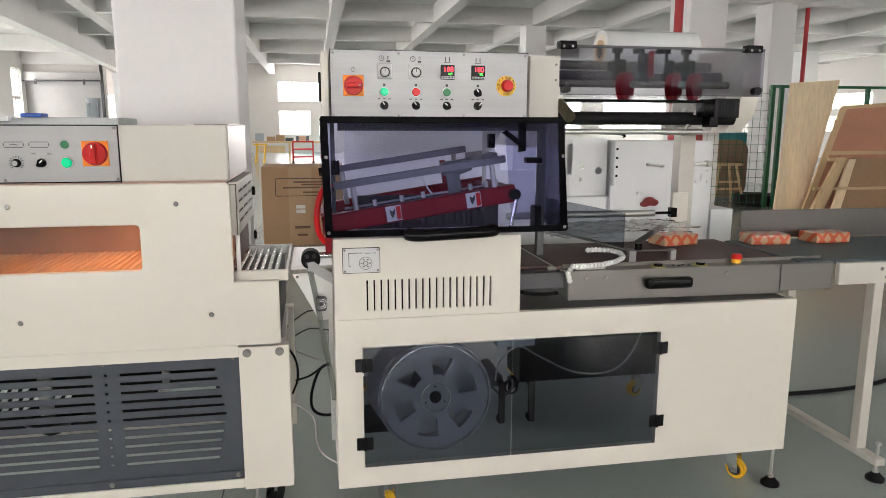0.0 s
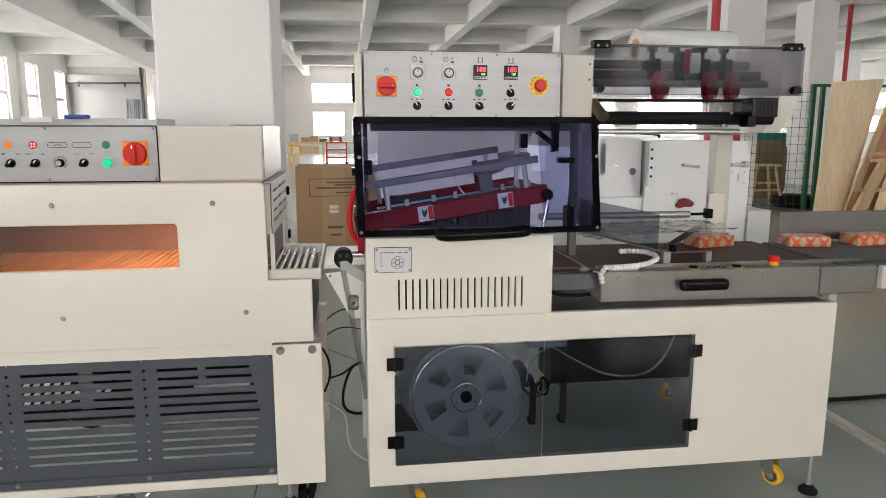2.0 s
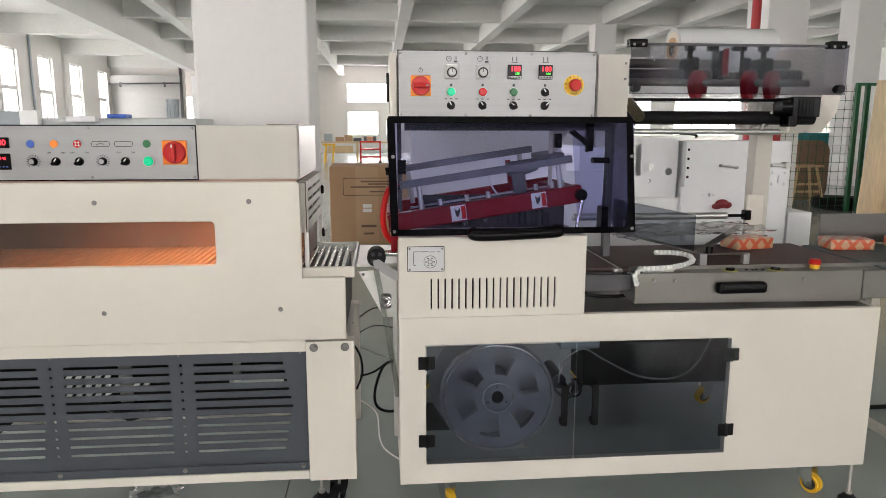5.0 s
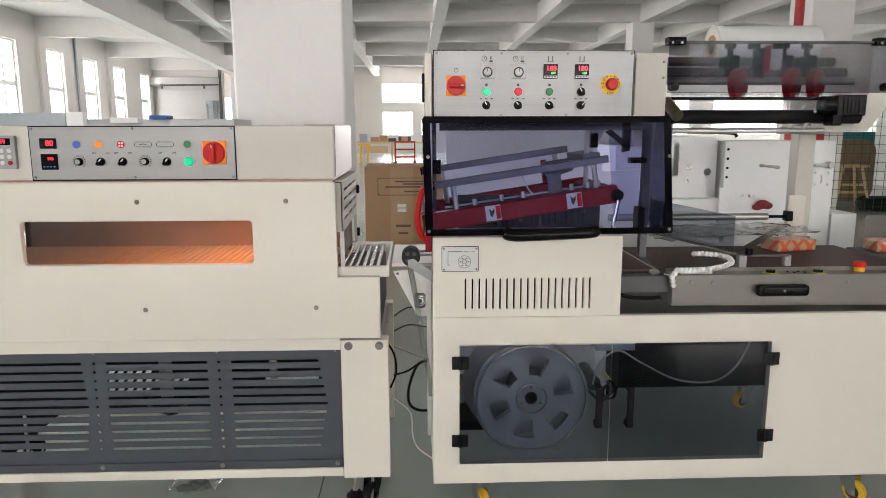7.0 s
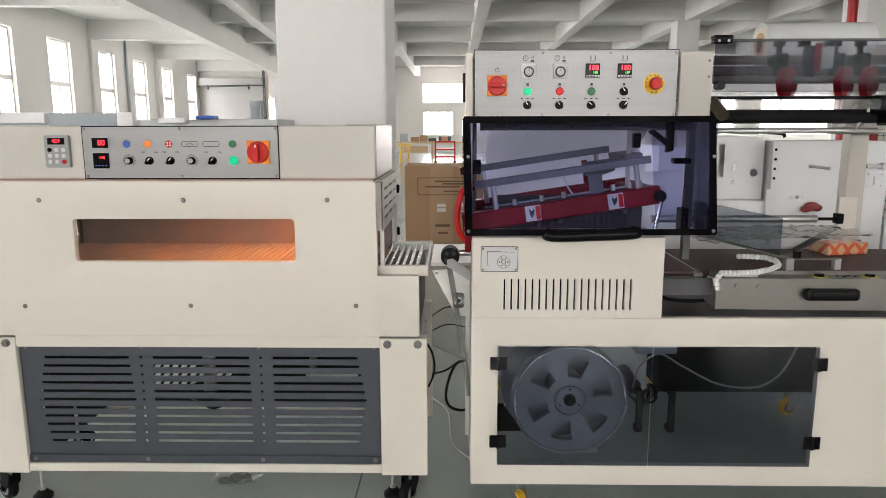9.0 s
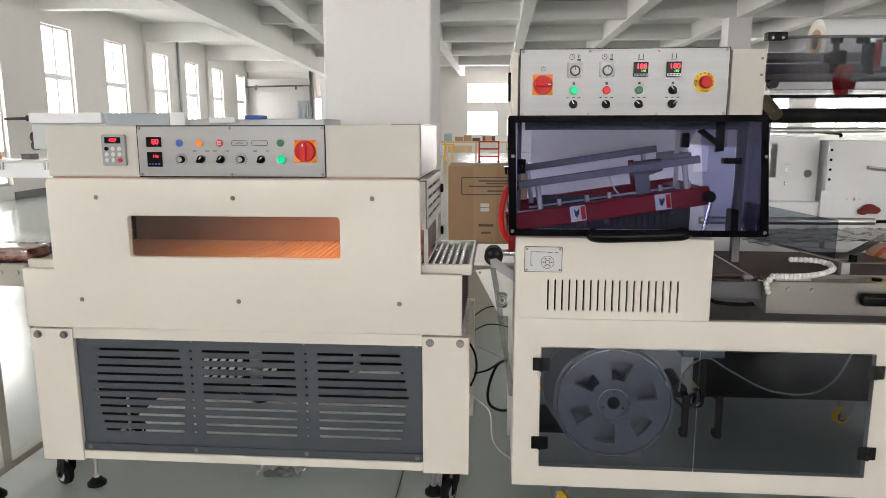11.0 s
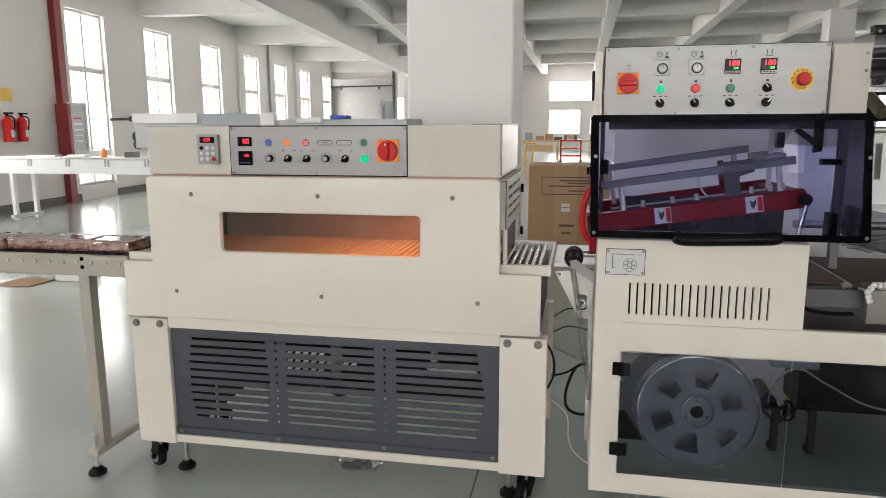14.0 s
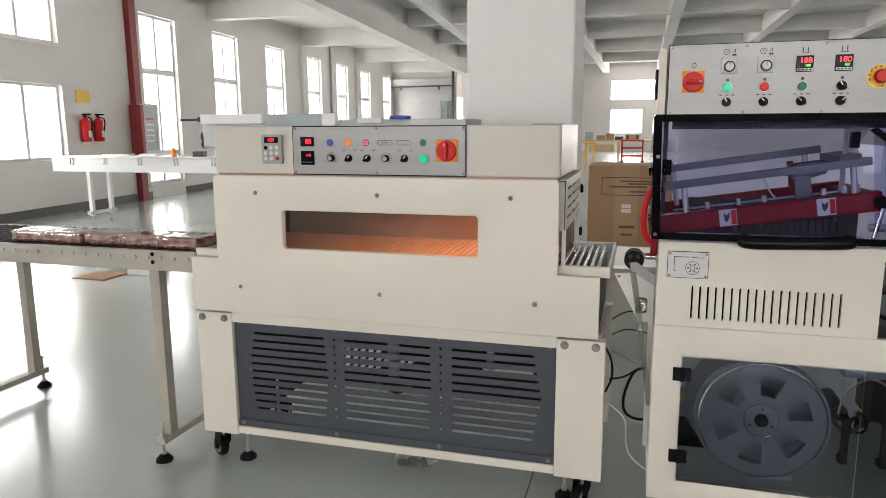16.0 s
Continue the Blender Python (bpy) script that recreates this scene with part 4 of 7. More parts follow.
    part("housing_side", bm, CREAM, S)
    # added black sheet stands in for the shade behind the louvres
    bm = BM()
    box(bm, 0.106, 0.756, YF + 0.03, YF + 0.05, 0.815, 1.085)
    part("louvre_shade_sheet", bm, BLACK, S)
    # threading diagram plate
    bm = BM()
    plate(bm, rounded(0.129, 0.258, 0.977, 1.066, 0.004), (), YF - 0.007, YF - 0.004)
    lp = part("label_plate", bm, BLACK, S, "threading diagram plate")
    bm = BM()
    plate(bm, rounded(0.131, 0.256, 0.979, 1.064, 0.004), (), YF - 0.009, YF - 0.007)
    lq = part("label_face", bm, PAPER, lp)
    for sx in (0.137, 0.250):
        for sz in (0.985, 1.058):
            screw(lq, sx, YF - 0.009, sz, 0.004)
    bm = BM()
    y = YF - 0.009
    for x0, x1, z0, z1 in ((0.150, 0.152, 1.000, 1.048), (0.150, 0.200, 1.047, 1.049), (0.150, 0.158, 1.000, 1.002), (0.205, 0.225, 1.046, 1.048), (0.232, 0.244, 1.046, 1.048)):
        box(bm, x0, x1, y - 0.001, y - 0.0002, z0, z1)
    ring(bm, 0.208, y - 0.001, y - 0.0002, 1.012, 0.021, 0.0225, 28)
    ring(bm, 0.208, y - 0.001, y - 0.0002, 1.012, 0.007, 0.0095, 6)
    for k in range(6):
        a = radians(60 * k)
        cx, cz = 0.208 + 0.014 * math.cos(a), 1.012 + 0.014 * math.sin(a)
        box(bm, cx - 0.003, cx + 0.003, y - 0.001, y - 0.0002, cz - 0.002, cz + 0.002)
    part("printed_diagram", bm, INK, lq)
    # control cabinet
    bm = BM()
    box(bm, 0.106, 0.786, 2.396, 2.78, 1.505, 1.724, 0.003)
    part("control_cabinet", bm, CREAM2, S)
    bm = BM()
    box(bm, 0.103, 0.789, 2.392, 2.396, 1.503, 1.727)
    part("panel_edge", bm, BLACK, S)
    bm = BM()
    box(bm, 0.106, 0.786, 2.389, 2.392, 1.506, 1.7245, 0.001)
    cp = part("control_panel", bm, ALU, S, "brushed aluminium control panel with switches and displays")
    y = 2.389
    for sx in (0.114, 0.335, 0.560, 0.778):
        for sz in (1.513, 1.717):
            screw(cp, sx, y, sz, 0.005)
    rotary_isolator(cp, 0.181, y, 1.609, 0.068, True)
    bm = BM()
    ring(bm, 0.181, y - 0.001, y - 0.0002, 1.661, 0.006, 0.0075, 20)
    box(bm, 0.1802, 0.1818, y - 0.001, y - 0.0002, 1.661, 1.670)
    part("printed_symbol", bm, INK, cp)
    for sx in (0.286, 0.392):
        timer_dial(cp, sx, y, 1.657)
        bm = BM()
        ring(bm, sx - 0.010, y - 0.001, y - 0.0002, 1.699, 0.0075, 0.0092, 20)
        box(bm, sx - 0.0107, sx - 0.0093, y - 0.001, y - 0.0002, 1.699, 1.705)
        box(bm, sx - 0.0100, sx - 0.006, y - 0.001, y - 0.0002, 1.6983, 1.6997)
        box(bm, sx + 0.010, sx + 0.012, y - 0.001, y - 0.0002, 1.696, 1.707)
        box(bm, sx + 0.014, sx + 0.016, y - 0.001, y - 0.0002, 1.696, 1.707)
        box(bm, sx + 0.007, sx + 0.019, y - 0.001, y - 0.0002, 1.687, 1.693)
        part("printed_symbol", bm, INK, cp)
    for sx, tx in ((0.501, "188"), (0.608, "180")):
        controller(cp, sx, y, 1.657, tx)
        bm = BM()
        for q in (-0.007, 0.007):
            box(bm, sx + q - 0.0015, sx + q + 0.0015, y - 0.001, y - 0.0002, 1.692, 1.707)
        box(bm, sx - 0.011, sx + 0.011, y - 0.001, y - 0.0002, 1.688, 1.690)
        part("printed_symbol", bm, INK, cp)
    pilot(cp, 0.284, y, 1.590, LEDG, 0.016)
    pilot(cp, 0.392, y, 1.590, REDLAMP, 0.016)
    pilot(cp, 0.499, y, 1.590, GREENP, 0.016, "push_button")
    selector(cp, 0.608, y, 1.590, -35, 0.0145)
    for sx, tl in ((0.284, -30), (0.392, -35), (0.499, -50), (0.608, 45)):
        selector(cp, sx, y, 1.545, tl, 0.0145)
        for q in (-0.018, 0.0, 0.018):
            ink_bar(cp, sx + q, y, 1.5665, 0.009, 0.003)
        ink_bar(cp, sx, y, 1.613, 0.008, 0.008)
    bm = BM()
    cyl(bm, (0.709, y, 1.614), (0.709, y - 0.002, 1.614), 0.035, 36)
    yr = part("yellow_ring", bm, YELLOW, cp, "round yellow emergency legend plate")
    for k in range(9):
        a = radians(200 - 27.5 * k)
        words("ring_letters", "EMERGENCY"[k], 0.709 + 0.0285 * math.cos(a), y - 0.0025, 1.614 + 0.0285 * math.sin(a), 0.011, INK, yr)
    words("ring_letters", "STOP", 0.709, y - 0.0025, 1.586, 0.010, INK, yr)
    estop(yr, 0.709, y - 0.002, 1.614, 0.012, r=0.021)
    # side pillar left of the guard
    bm = BM()
    box(bm, 0.076, 0.100, 2.42, 2.75, 1.10, 1.72, 0.002)
    part("side_pillar", bm, CREAM, S)
    bm = BM()
    box(bm, 0.066, 0.076, 2.50, 2.56, 1.56, 1.66, 0.003)
    part("side_latch", bm, BLACK, S)
    # hinged smoked guard
    out = [(0.064, 1.497), (0.070, 1.505), (0.880, 1.507), (0.890, 1.500), (0.918, 1.118), (0.912, 1.113), (0.080, 1.110), (0.074, 1.116)]
    bm = BM()
    plate(bm, out, [[(0.090, 1.484), (0.870, 1.486), (0.892, 1.134), (0.099, 1.132)]], 2.296, 2.302)
    gf = part("guard_frame", bm, FRAMEB, S, "glossy black frame of the hinged guard")
    bm = BM()
    plate(bm, [(0.086, 1.488), (0.874, 1.490), (0.896, 1.130), (0.095, 1.128)], (), 2.3025, 2.306)
    part("guard_window", bm, SMOKE, gf, "smoked acrylic guard window")
    bm = BM()
    box(bm, 0.068, 0.886, 2.303, 2.44, 1.495, 1.507, 0.004)
    part("guard_top", bm, FRAMEB, gf)
    bm = BM()
    box(bm, 0.066, 0.070, 2.303, 2.62, 1.115, 1.495)
    part("guard_end", bm, SMOKE, gf)
    bm = BM()
    plate(bm, [(2.303, 1.115), (2.62, 1.115), (2.56, 1.495), (2.303, 1.495)], (), -0.002, 0.002, Matrix(((0, 1, 0, 0.898), (1, 0, 0, 0), (0, 0, 1, 0), (0, 0, 0, 1))))
    part("guard_end", bm, SMOKEX, gf)
    for sx, sz in ((0.083, 1.375), (0.085, 1.126), (0.892, 1.375), (0.905, 1.128)):
        screw(gf, sx, 2.296, sz, 0.006)
    bm = BM()
    tube(bm, [(0.352, 2.296, 1.118), (0.348, 2.262, 1.118), (0.385, 2.252, 1.116), (0.50, 2.250, 1.120), (0.60, 2.250, 1.124), (0.640, 2.262, 1.126), (0.640, 2.296, 1.126)], 0.020, 12)
    part("guard_handle", bm, BLACK, gf, "thick black bow handle")
    # tinted sheet added to darken the view through the guard's right end
    bm = BM()
    plate(bm, [(0.765, 1.488), (0.892, 1.488), (0.895, 1.115), (0.80, 1.115)], (), 2.600, 2.604)
    part("darkening_sheet", bm, SMOKE, S, "smoked acrylic sheet added behind the guard's right end")
    # supports behind the guard
    bm = BM()
    box(bm, 0.104, 0.120, 2.60, 2.63, 1.10, 1.50)
    box(bm, 0.860, 0.885, 2.46, 2.49, 1.00, 1.50)
    box(bm, 0.127, 0.86, 2.452, 2.475, 1.460, 1.50)
    part("guard_support", bm, DARKSTEEL, S)
    bm = BM()
    box(bm, 0.10, 0.13, 2.415, 2.45, 1.31, 1.36, 0.003)
    box(bm, 0.66, 0.685, 2.43, 2.46, 1.40, 1.45, 0.003)
    box(bm, 0.80, 0.86, 2.42, 2.46, 1.345, 1.365, 0.003)
    box(bm, 0.83, 0.855, 2.40, 2.46, 1.11, 1.19, 0.003)
    plate(bm, [(0.765, 1.49), (0.79, 1.49), (0.79, 1.39), (0.765, 1.385)], (), 2.40, 2.42)
    plate(bm, [(0.70, 1.455), (0.72, 1.463), (0.79, 1.41), (0.78, 1.395)], (), 2.40, 2.412)
    part("guard_bracket", bm, BLACK, S)
    bm = BM()
    plate(bm, [(0.685, 1.49), (0.76, 1.49), (0.70, 1.385), (0.685, 1.385)], (), 2.56, 2.57)
    box(bm, 0.675, 0.69, 2.58, 2.59, 1.25, 1.49)
    part("inner_plate", bm, CREAM2, S)
    # sealing jaw, raised
    J = part("sealing_jaw", box(BM(), -0.06, 0.665, 2.49, 2.54, -0.040, 0.026, 0.006), RED, S, "dark red sealing jaw, raised at one end")
    def jp(n, bm, m, lab=""):
        o = part(n, bm, m, J, lab)
        return o
    bm = BM()
    box(bm, -0.02, 0.64, 2.84, 2.88, -0.035, 0.035, 0.005)
    box(bm, 0.58, 0.65, 2.54, 2.84, -0.04, 0.025, 0.005)
    box(bm, -0.06, -0.01, 2.54, 2.84, -0.04, 0.03, 0.005)
    box(bm, 0.46, 0.48, 2.86, 2.88, 0.03, 0.13)
    jp("jaw_rear", bm, RED)
    bm = BM()
    box(bm, 0.03, 0.57, 2.545, 2.56, 0.030, 0.036)
    jp("jaw_strip", bm, ALU)
    for bx in (0.14, 0.24, 0.32, 0.50, 0.56, 0.60):
        bm = BM()
        cyl(bm, (bx, 2.515, 0.03), (bx, 2.515, 0.052), 0.008, 8)
        jp("jaw_bolt", bm, ZINC)
    for bx in (0.22, 0.30, 0.53):
        bm = BM()
        cyl(bm, (bx, 2.515, -0.06), (bx, 2.515, -0.045), 0.010, 8)
        jp("jaw_spring", bm, DARKSTEEL)
    for lx in (0.20, 0.50):
        bm = BM()
        box(bm, lx - 0.028, lx + 0.028, 2.488, 2.4895, -0.034, 0.022)
        lb = jp("warning_label", bm, PAPER, "small grey warning label with red strip")
        bm = BM()
        box(bm, lx + 0.010, lx + 0.026, 2.4868, 2.488, -0.030, 0.018)
        part("red_strip", bm, REDP, lb)
        bm = BM()
        plate(bm, [(lx - 0.014, 0.012), (lx - 0.004, 0.002), (lx + 0.006, 0.012), (lx + 0.004, -0.006), (lx - 0.006, -0.022), (lx - 0.012, -0.012)], (), 2.4868, 2.488)
        part("printed_symbol", bm, INK, lb)
    for yy, zz, x0, x1 in ((2.50, 0.125, 0.0, 0.64), (2.80, 0.165, -0.02, 0.56)):
        bm = BM()
        box(bm, x0, x1, yy - 0.013, yy + 0.013, zz - 0.013, zz + 0.013, 0.002)
        for q in (-0.0095, -0.0035, 0.0035, 0.0095):
            box(bm, x0, x1, yy - 0.0155, yy - 0.013, zz + q - 0.0018, zz + q + 0.0018)
        jp("rail", bm, RAILM)
        bm = BM()
        box(bm, x0 - 0.02, x0 + 0.003, yy - 0.016, yy + 0.016, zz - 0.016, zz + 0.016, 0.002)
        jp("rail_end", bm, BLACK)
        for px in (x0 + 0.07, x1 - 0.05):
            bm = BM()
            cyl(bm, (px, yy + 0.01, 0.02), (px, yy + 0.01, zz - 0.01), 0.010, 12)
            jp("pillar", bm, ZINC)
    bm = BM()
    box(bm, 0.555, 0.62, 2.52, 2.79, 0.125, 0.150)
    jp("cross_rail", bm, RAILM)
    bm = BM()
    plate(bm, [(0.405, 0.14), (0.52, 0.14), (0.52, 0.10), (0.47, 0.09), (0.47, 0.0), (0.42, 0.0), (0.42, 0.09), (0.405, 0.10)], (), 2.535, 2.545)
    box(bm, 0.41, 0.515, 2.525, 2.56, 0.10, 0.145, 0.003)
    br = jp("bracket", bm, DARKSTEEL)
    for bx in (0.445, 0.49):
        bm = BM()
        cyl(bm, (bx, 2.525, 0.122), (bx, 2.518, 0.122), 0.010, 12)
        part("bracket_bolt", bm, CHROME, br)
    bm = BM()
    tube(bm, [(0.02, 2.50, 0.125), (-0.01, 2.50, 0.115), (-0.03, 2.50, 0.07), (-0.042, 2.52, 0.0), (-0.042, 2.54, -0.05)], 0.012)
    jp("red_hose", bm, RED)
    bm = BM()
    tube(bm, [(0.36, 2.55, 0.035), (0.345, 2.55, 0.06), (0.335, 2.56, 0.10), (0.33, 2.57, 0.12)], 0.003)
    jp("white_wire", bm, WHITEP)
    bm = BM()
    cyl(bm, (0.655, 2.47, -0.01), (0.655, 2.49, -0.01), 0.022, 20)
    jp("jaw_pivot", bm, BLACK)
    J.matrix_basis = Matrix.Translation((0.125, 0, 1.140)) @ Matrix.Rotation(radians(-8.5), 4, "Y")
    bm = BM()
    cyl(bm, (0.775, 2.46, 1.21), (0.755, 2.46, 1.10), 0.007, 10)
    part("lift_rod", bm, CHROME, S)
    bm = BM()
    slots = [rounded(0.30 + 0.022 * k, 0.308 + 0.022 * k, 1.105, 1.150 + 0.0025 * k, 0.002, 2) for k in range(18)]
    plate(bm, [(0.20, 1.095), (0.74, 1.095), (0.74, 1.215), (0.20, 1.15)], slots, 2.58, 2.584)
    # dark backing sheet added so that shade fills the comb's slots
    box(bm, 0.20, 0.74, 2.60, 2.604, 1.095, 1.22)
    part("comb_plate", bm, SHADEIN, S)
    # red arm and roller between the two machines
    bm = BM()
    tube(bm, [(0.100, 2.47, 1.275), (0.066, 2.46, 1.245), (0.048, 2.45, 1.17), (0.056, 2.45, 1.10), (0.086, 2.46, 1.06)], 0.011)
    part("red_cable_loop", bm, REDP, S)
    bm = BM()
    box(bm, 0.075, 0.098, 2.44, 2.50, 1.03, 1.12, 0.006)
    cyl(bm, (0.088, 2.43, 1.085), (0.088, 2.45, 1.085), 0.015, 16)
    part("red_block", bm, RED, S)
    return S


sealer = build_sealer()
caster(sealer, (0.28, 2.50, 0.178), turn=-70, r=0.042)
caster(sealer, (1.765, 2.50, 0.178), turn=-60, r=0.042)
caster(sealer, (1.80, 2.94, 0.178), turn=30, r=0.042)
foot(sealer, (1.885, 2.395), 0.185)
foot(sealer, (0.15, 2.75), 0.185)


# ---- film stand, table and conveyors ----
def build_film_stand():
    F = thing("film_stand", (1.4, 2.8, 0.81), "cream film unwinding stand with smoked cover and black rollers", "machine")
    bm = BM()
    plate(bm, [(2.50, 1.40), (2.98, 1.40), (2.98, 1.75), (2.50, 1.73)], (), 0.83, 0.942, Matrix(((0, 1, 0, 0), (1, 0, 0, 0), (0, 0, 1, 0), (0, 0, 0, 1))))
    o = part("side_box", bm, CREAM2, F)
    for zz in (1.70, 1.645):
        screw(o, 0.93, 2.50, zz, 0.005)
    bm = BM()
    plate(bm, [(2.50, 1.60), (2.50, 1.765), (3.02, 1.80), (3.05, 1.44), (2.60, 1.455), (2.52, 1.53)], (), 1.690, 1.765, Matrix(((0, 1, 0, 0), (1, 0, 0, 0), (0, 0, 1, 0), (0, 0, 0, 1))))
    part("side_plate", bm, CREAM, F)
    bm = BM()
    box(bm, 1.77, 1.85, 3.08, 3.15, 0.80, 1.50, 0.004)
    part("rear_post", bm, CREAM2, F)
    bm = BM()
    box(bm, 1.66, 1.86, 3.04, 3.08, 1.44, 1.52, 0.003)
    part("post_bracket", bm, CREAM2, F)
    bm = BM()
    box(bm, 0.944, 1.772, 2.492, 2.496, 1.592, 1.764)
    c = part("smoked_cover", bm, SMOKEL, F, "smoked acrylic flap over the perforators")
    bm = BM()
    cyl(bm, (0.930, 2.50, 1.768), (1.775, 2.50, 1.768), 0.005, 10)
    part("hinge_rod", bm, DARKSTEEL, c)
    for x in (0.945, 1.70):
        bm = BM()
        box(bm, x - 0.012, x + 0.055, 2.478, 2.515, 1.757, 1.784, 0.004)
        h = part("hinge_block", bm, BLACK, c)
        for q in (0.005, 0.038):
            screw(h, x + q, 2.478, 1.764, 0.005)
    for x, z in ((0.960, 1.612), (1.735, 1.612)):
        bm = BM()
        cyl(bm, (x, 2.492, z), (x, 2.462, z), 0.015, 18)
        part("flap_knob", bm, BLACK, c)
    # film roll lies in its cradle
    for r0, z, y, m, lab in ((0.018, 1.722, 2.74, STEEL, "long bright shaft"), (0.022, 1.672, 2.66, DARKSTEEL, "dark roller"), (0.014, 1.640, 2.60, STEEL, "steel rod")):
        bm = BM()
        cyl(bm, (0.942, y, z), (1.690, y, z), r0, 20)
        part("guide_shaft", bm, m, F, lab)
    for y in (2.83, 3.0):
        bm = BM()
        cyl(bm, (0.942, y, 1.690), (1.690, y, 1.690), 0.02, 16)
        part("cradle_roller", bm, DARKSTEEL, F)
    for z, y, r, m in ((1.508, 2.55, 0.025, RUBBER), (1.573, 2.53, 0.006, BLACK), (1.457, 2.55, 0.0105, ZINC)):
        bm = BM()
        cyl(bm, (0.955, y, z), (1.69 if r > 0.02 else 1.56, y, z), r, 24)
        part("film_roller", bm, m, F, "black rubber drive roller" if r > 0.02 else "thin film rod")
    bm = BM()
    tube(bm, [(1.46, 2.55, 1.457), (1.48, 2.55, 1.457), (1.50, 2.54, 1.50), (1.53, 2.53, 1.55)], 0.006)
    part("tension_arm", bm, ZINC, F)
    bm = BM()
    cyl(bm, (0.956, 2.53, 1.562), (0.972, 2.45, 1.508), 0.021, 24)
    cyl(bm, (0.972, 2.45, 1.508), (0.9724, 2.448, 1.5067), 0.006, 10)
    part("bronze_bush", bm, BRONZE, F, "olive bronze bush")
    bm = BM()
    box(bm, 1.555, 1.660, 2.46, 2.53, 1.510, 1.583, 0.004)
    for k in range(5):
        box(bm, 1.575 + 0.014 * k, 1.581 + 0.014 * k, 2.455, 2.46, 1.515, 1.578)
    cyl(bm, (1.555, 2.495, 1.547), (1.515, 2.495, 1.547), 0.034, 20)
    box(bm, 1.54, 1.575, 2.46, 2.52, 1.475, 1.515, 0.004)
    part("drive_motor", bm, BLACK, F, "black geared motor")
    # perforating wheels
    for x, z in ((1.235, 1.66), (1.44, 1.66), (1.53, 1.66)):
        bm = BM()
        box(bm, x - 0.022, x + 0.018, 2.60, 2.70, 1.645, 1.735, 0.008)
        cyl(bm, (x - 0.005, 2.64, 1.735), (x - 0.005, 2.64, 1.765), 0.010, 12)
        k = part("perforator", bm, BLACK, F, "black clamp with red perforating wheel")
        bm = BM()
        cyl(bm, (x - 0.005, 2.64, 1.762), (x - 0.005, 2.64, 1.785), 0.020, 6)
        part("clamp_knob", bm, BLACK, k)
        bm = BM()
        cyl(bm, (x + 0.002, 2.60, 1.630), (x + 0.018, 2.58, 1.630), 0.056, 32)
        part("red_wheel", bm, RED, k)
    bm = BM()
    cyl(bm, (1.335, 2.58, 1.715), (1.352, 2.57, 1.715), 0.052, 28)
    ta = part("tape_reel", bm, RED, F, "small red reel with white tape")
    bm = BM()
    cyl(bm, (1.352, 2.57, 1.715), (1.385, 2.555, 1.715), 0.038, 28)
    part("white_tape", bm, WHITEP, ta)
    bm = BM()
    box(bm, 1.325, 1.345, 2.59, 2.66, 1.63, 1.76, 0.006)
    cyl(bm, (1.315, 2.63, 1.76), (1.315, 2.63, 1.782), 0.022, 6)
    cyl(bm, (1.41, 2.63, 1.755), (1.41, 2.63, 1.780), 0.022, 6)
    part("tape_bracket", bm, BLACK, F)
    # curtain of film from the roll
    bm = BM()
    plate(bm, [(1.00, 1.46), (1.62, 1.46), (1.68, 1.60), (0.99, 1.60)], (), 2.585, 2.5855)
    part("film_web", bm, FILM, F, "clear film running down from the roll")
    bm = BM()
    r = 0.088
    cyl(bm, (1.275, 2.915, 1.797), (1.700, 2.915, 1.797), r, 48)
    fr = solo("film_roll", bm, FILMROLL, "thick roll of milky shrink film", "film roll")
    bm = BM()
    ring(bm, 0, -0.004, 0.03, 0, 0.030, 0.048, 32)
    bm.transform(Matrix.Translation((1.275, 2.915, 1.797)) @ Matrix.Rotation(radians(-90), 4, "Z"))
    part("cardboard_core", bm, CARD, fr)
    bm = BM()
    cyl(bm, (1.2735, 2.915, 1.797), (1.276, 2.915, 1.797), 0.030, 24)
    part("core_hole", bm, BLACK, fr)
    bm = BM()
    cyl(bm, (1.2738, 2.915, 1.797), (1.2748, 2.915, 1.797), r * 0.80, 40)
    part("wound_edge", bm, mat("wound_film_edge", (0.62, 0.56, 0.46), 0.5, scale=90), fr)


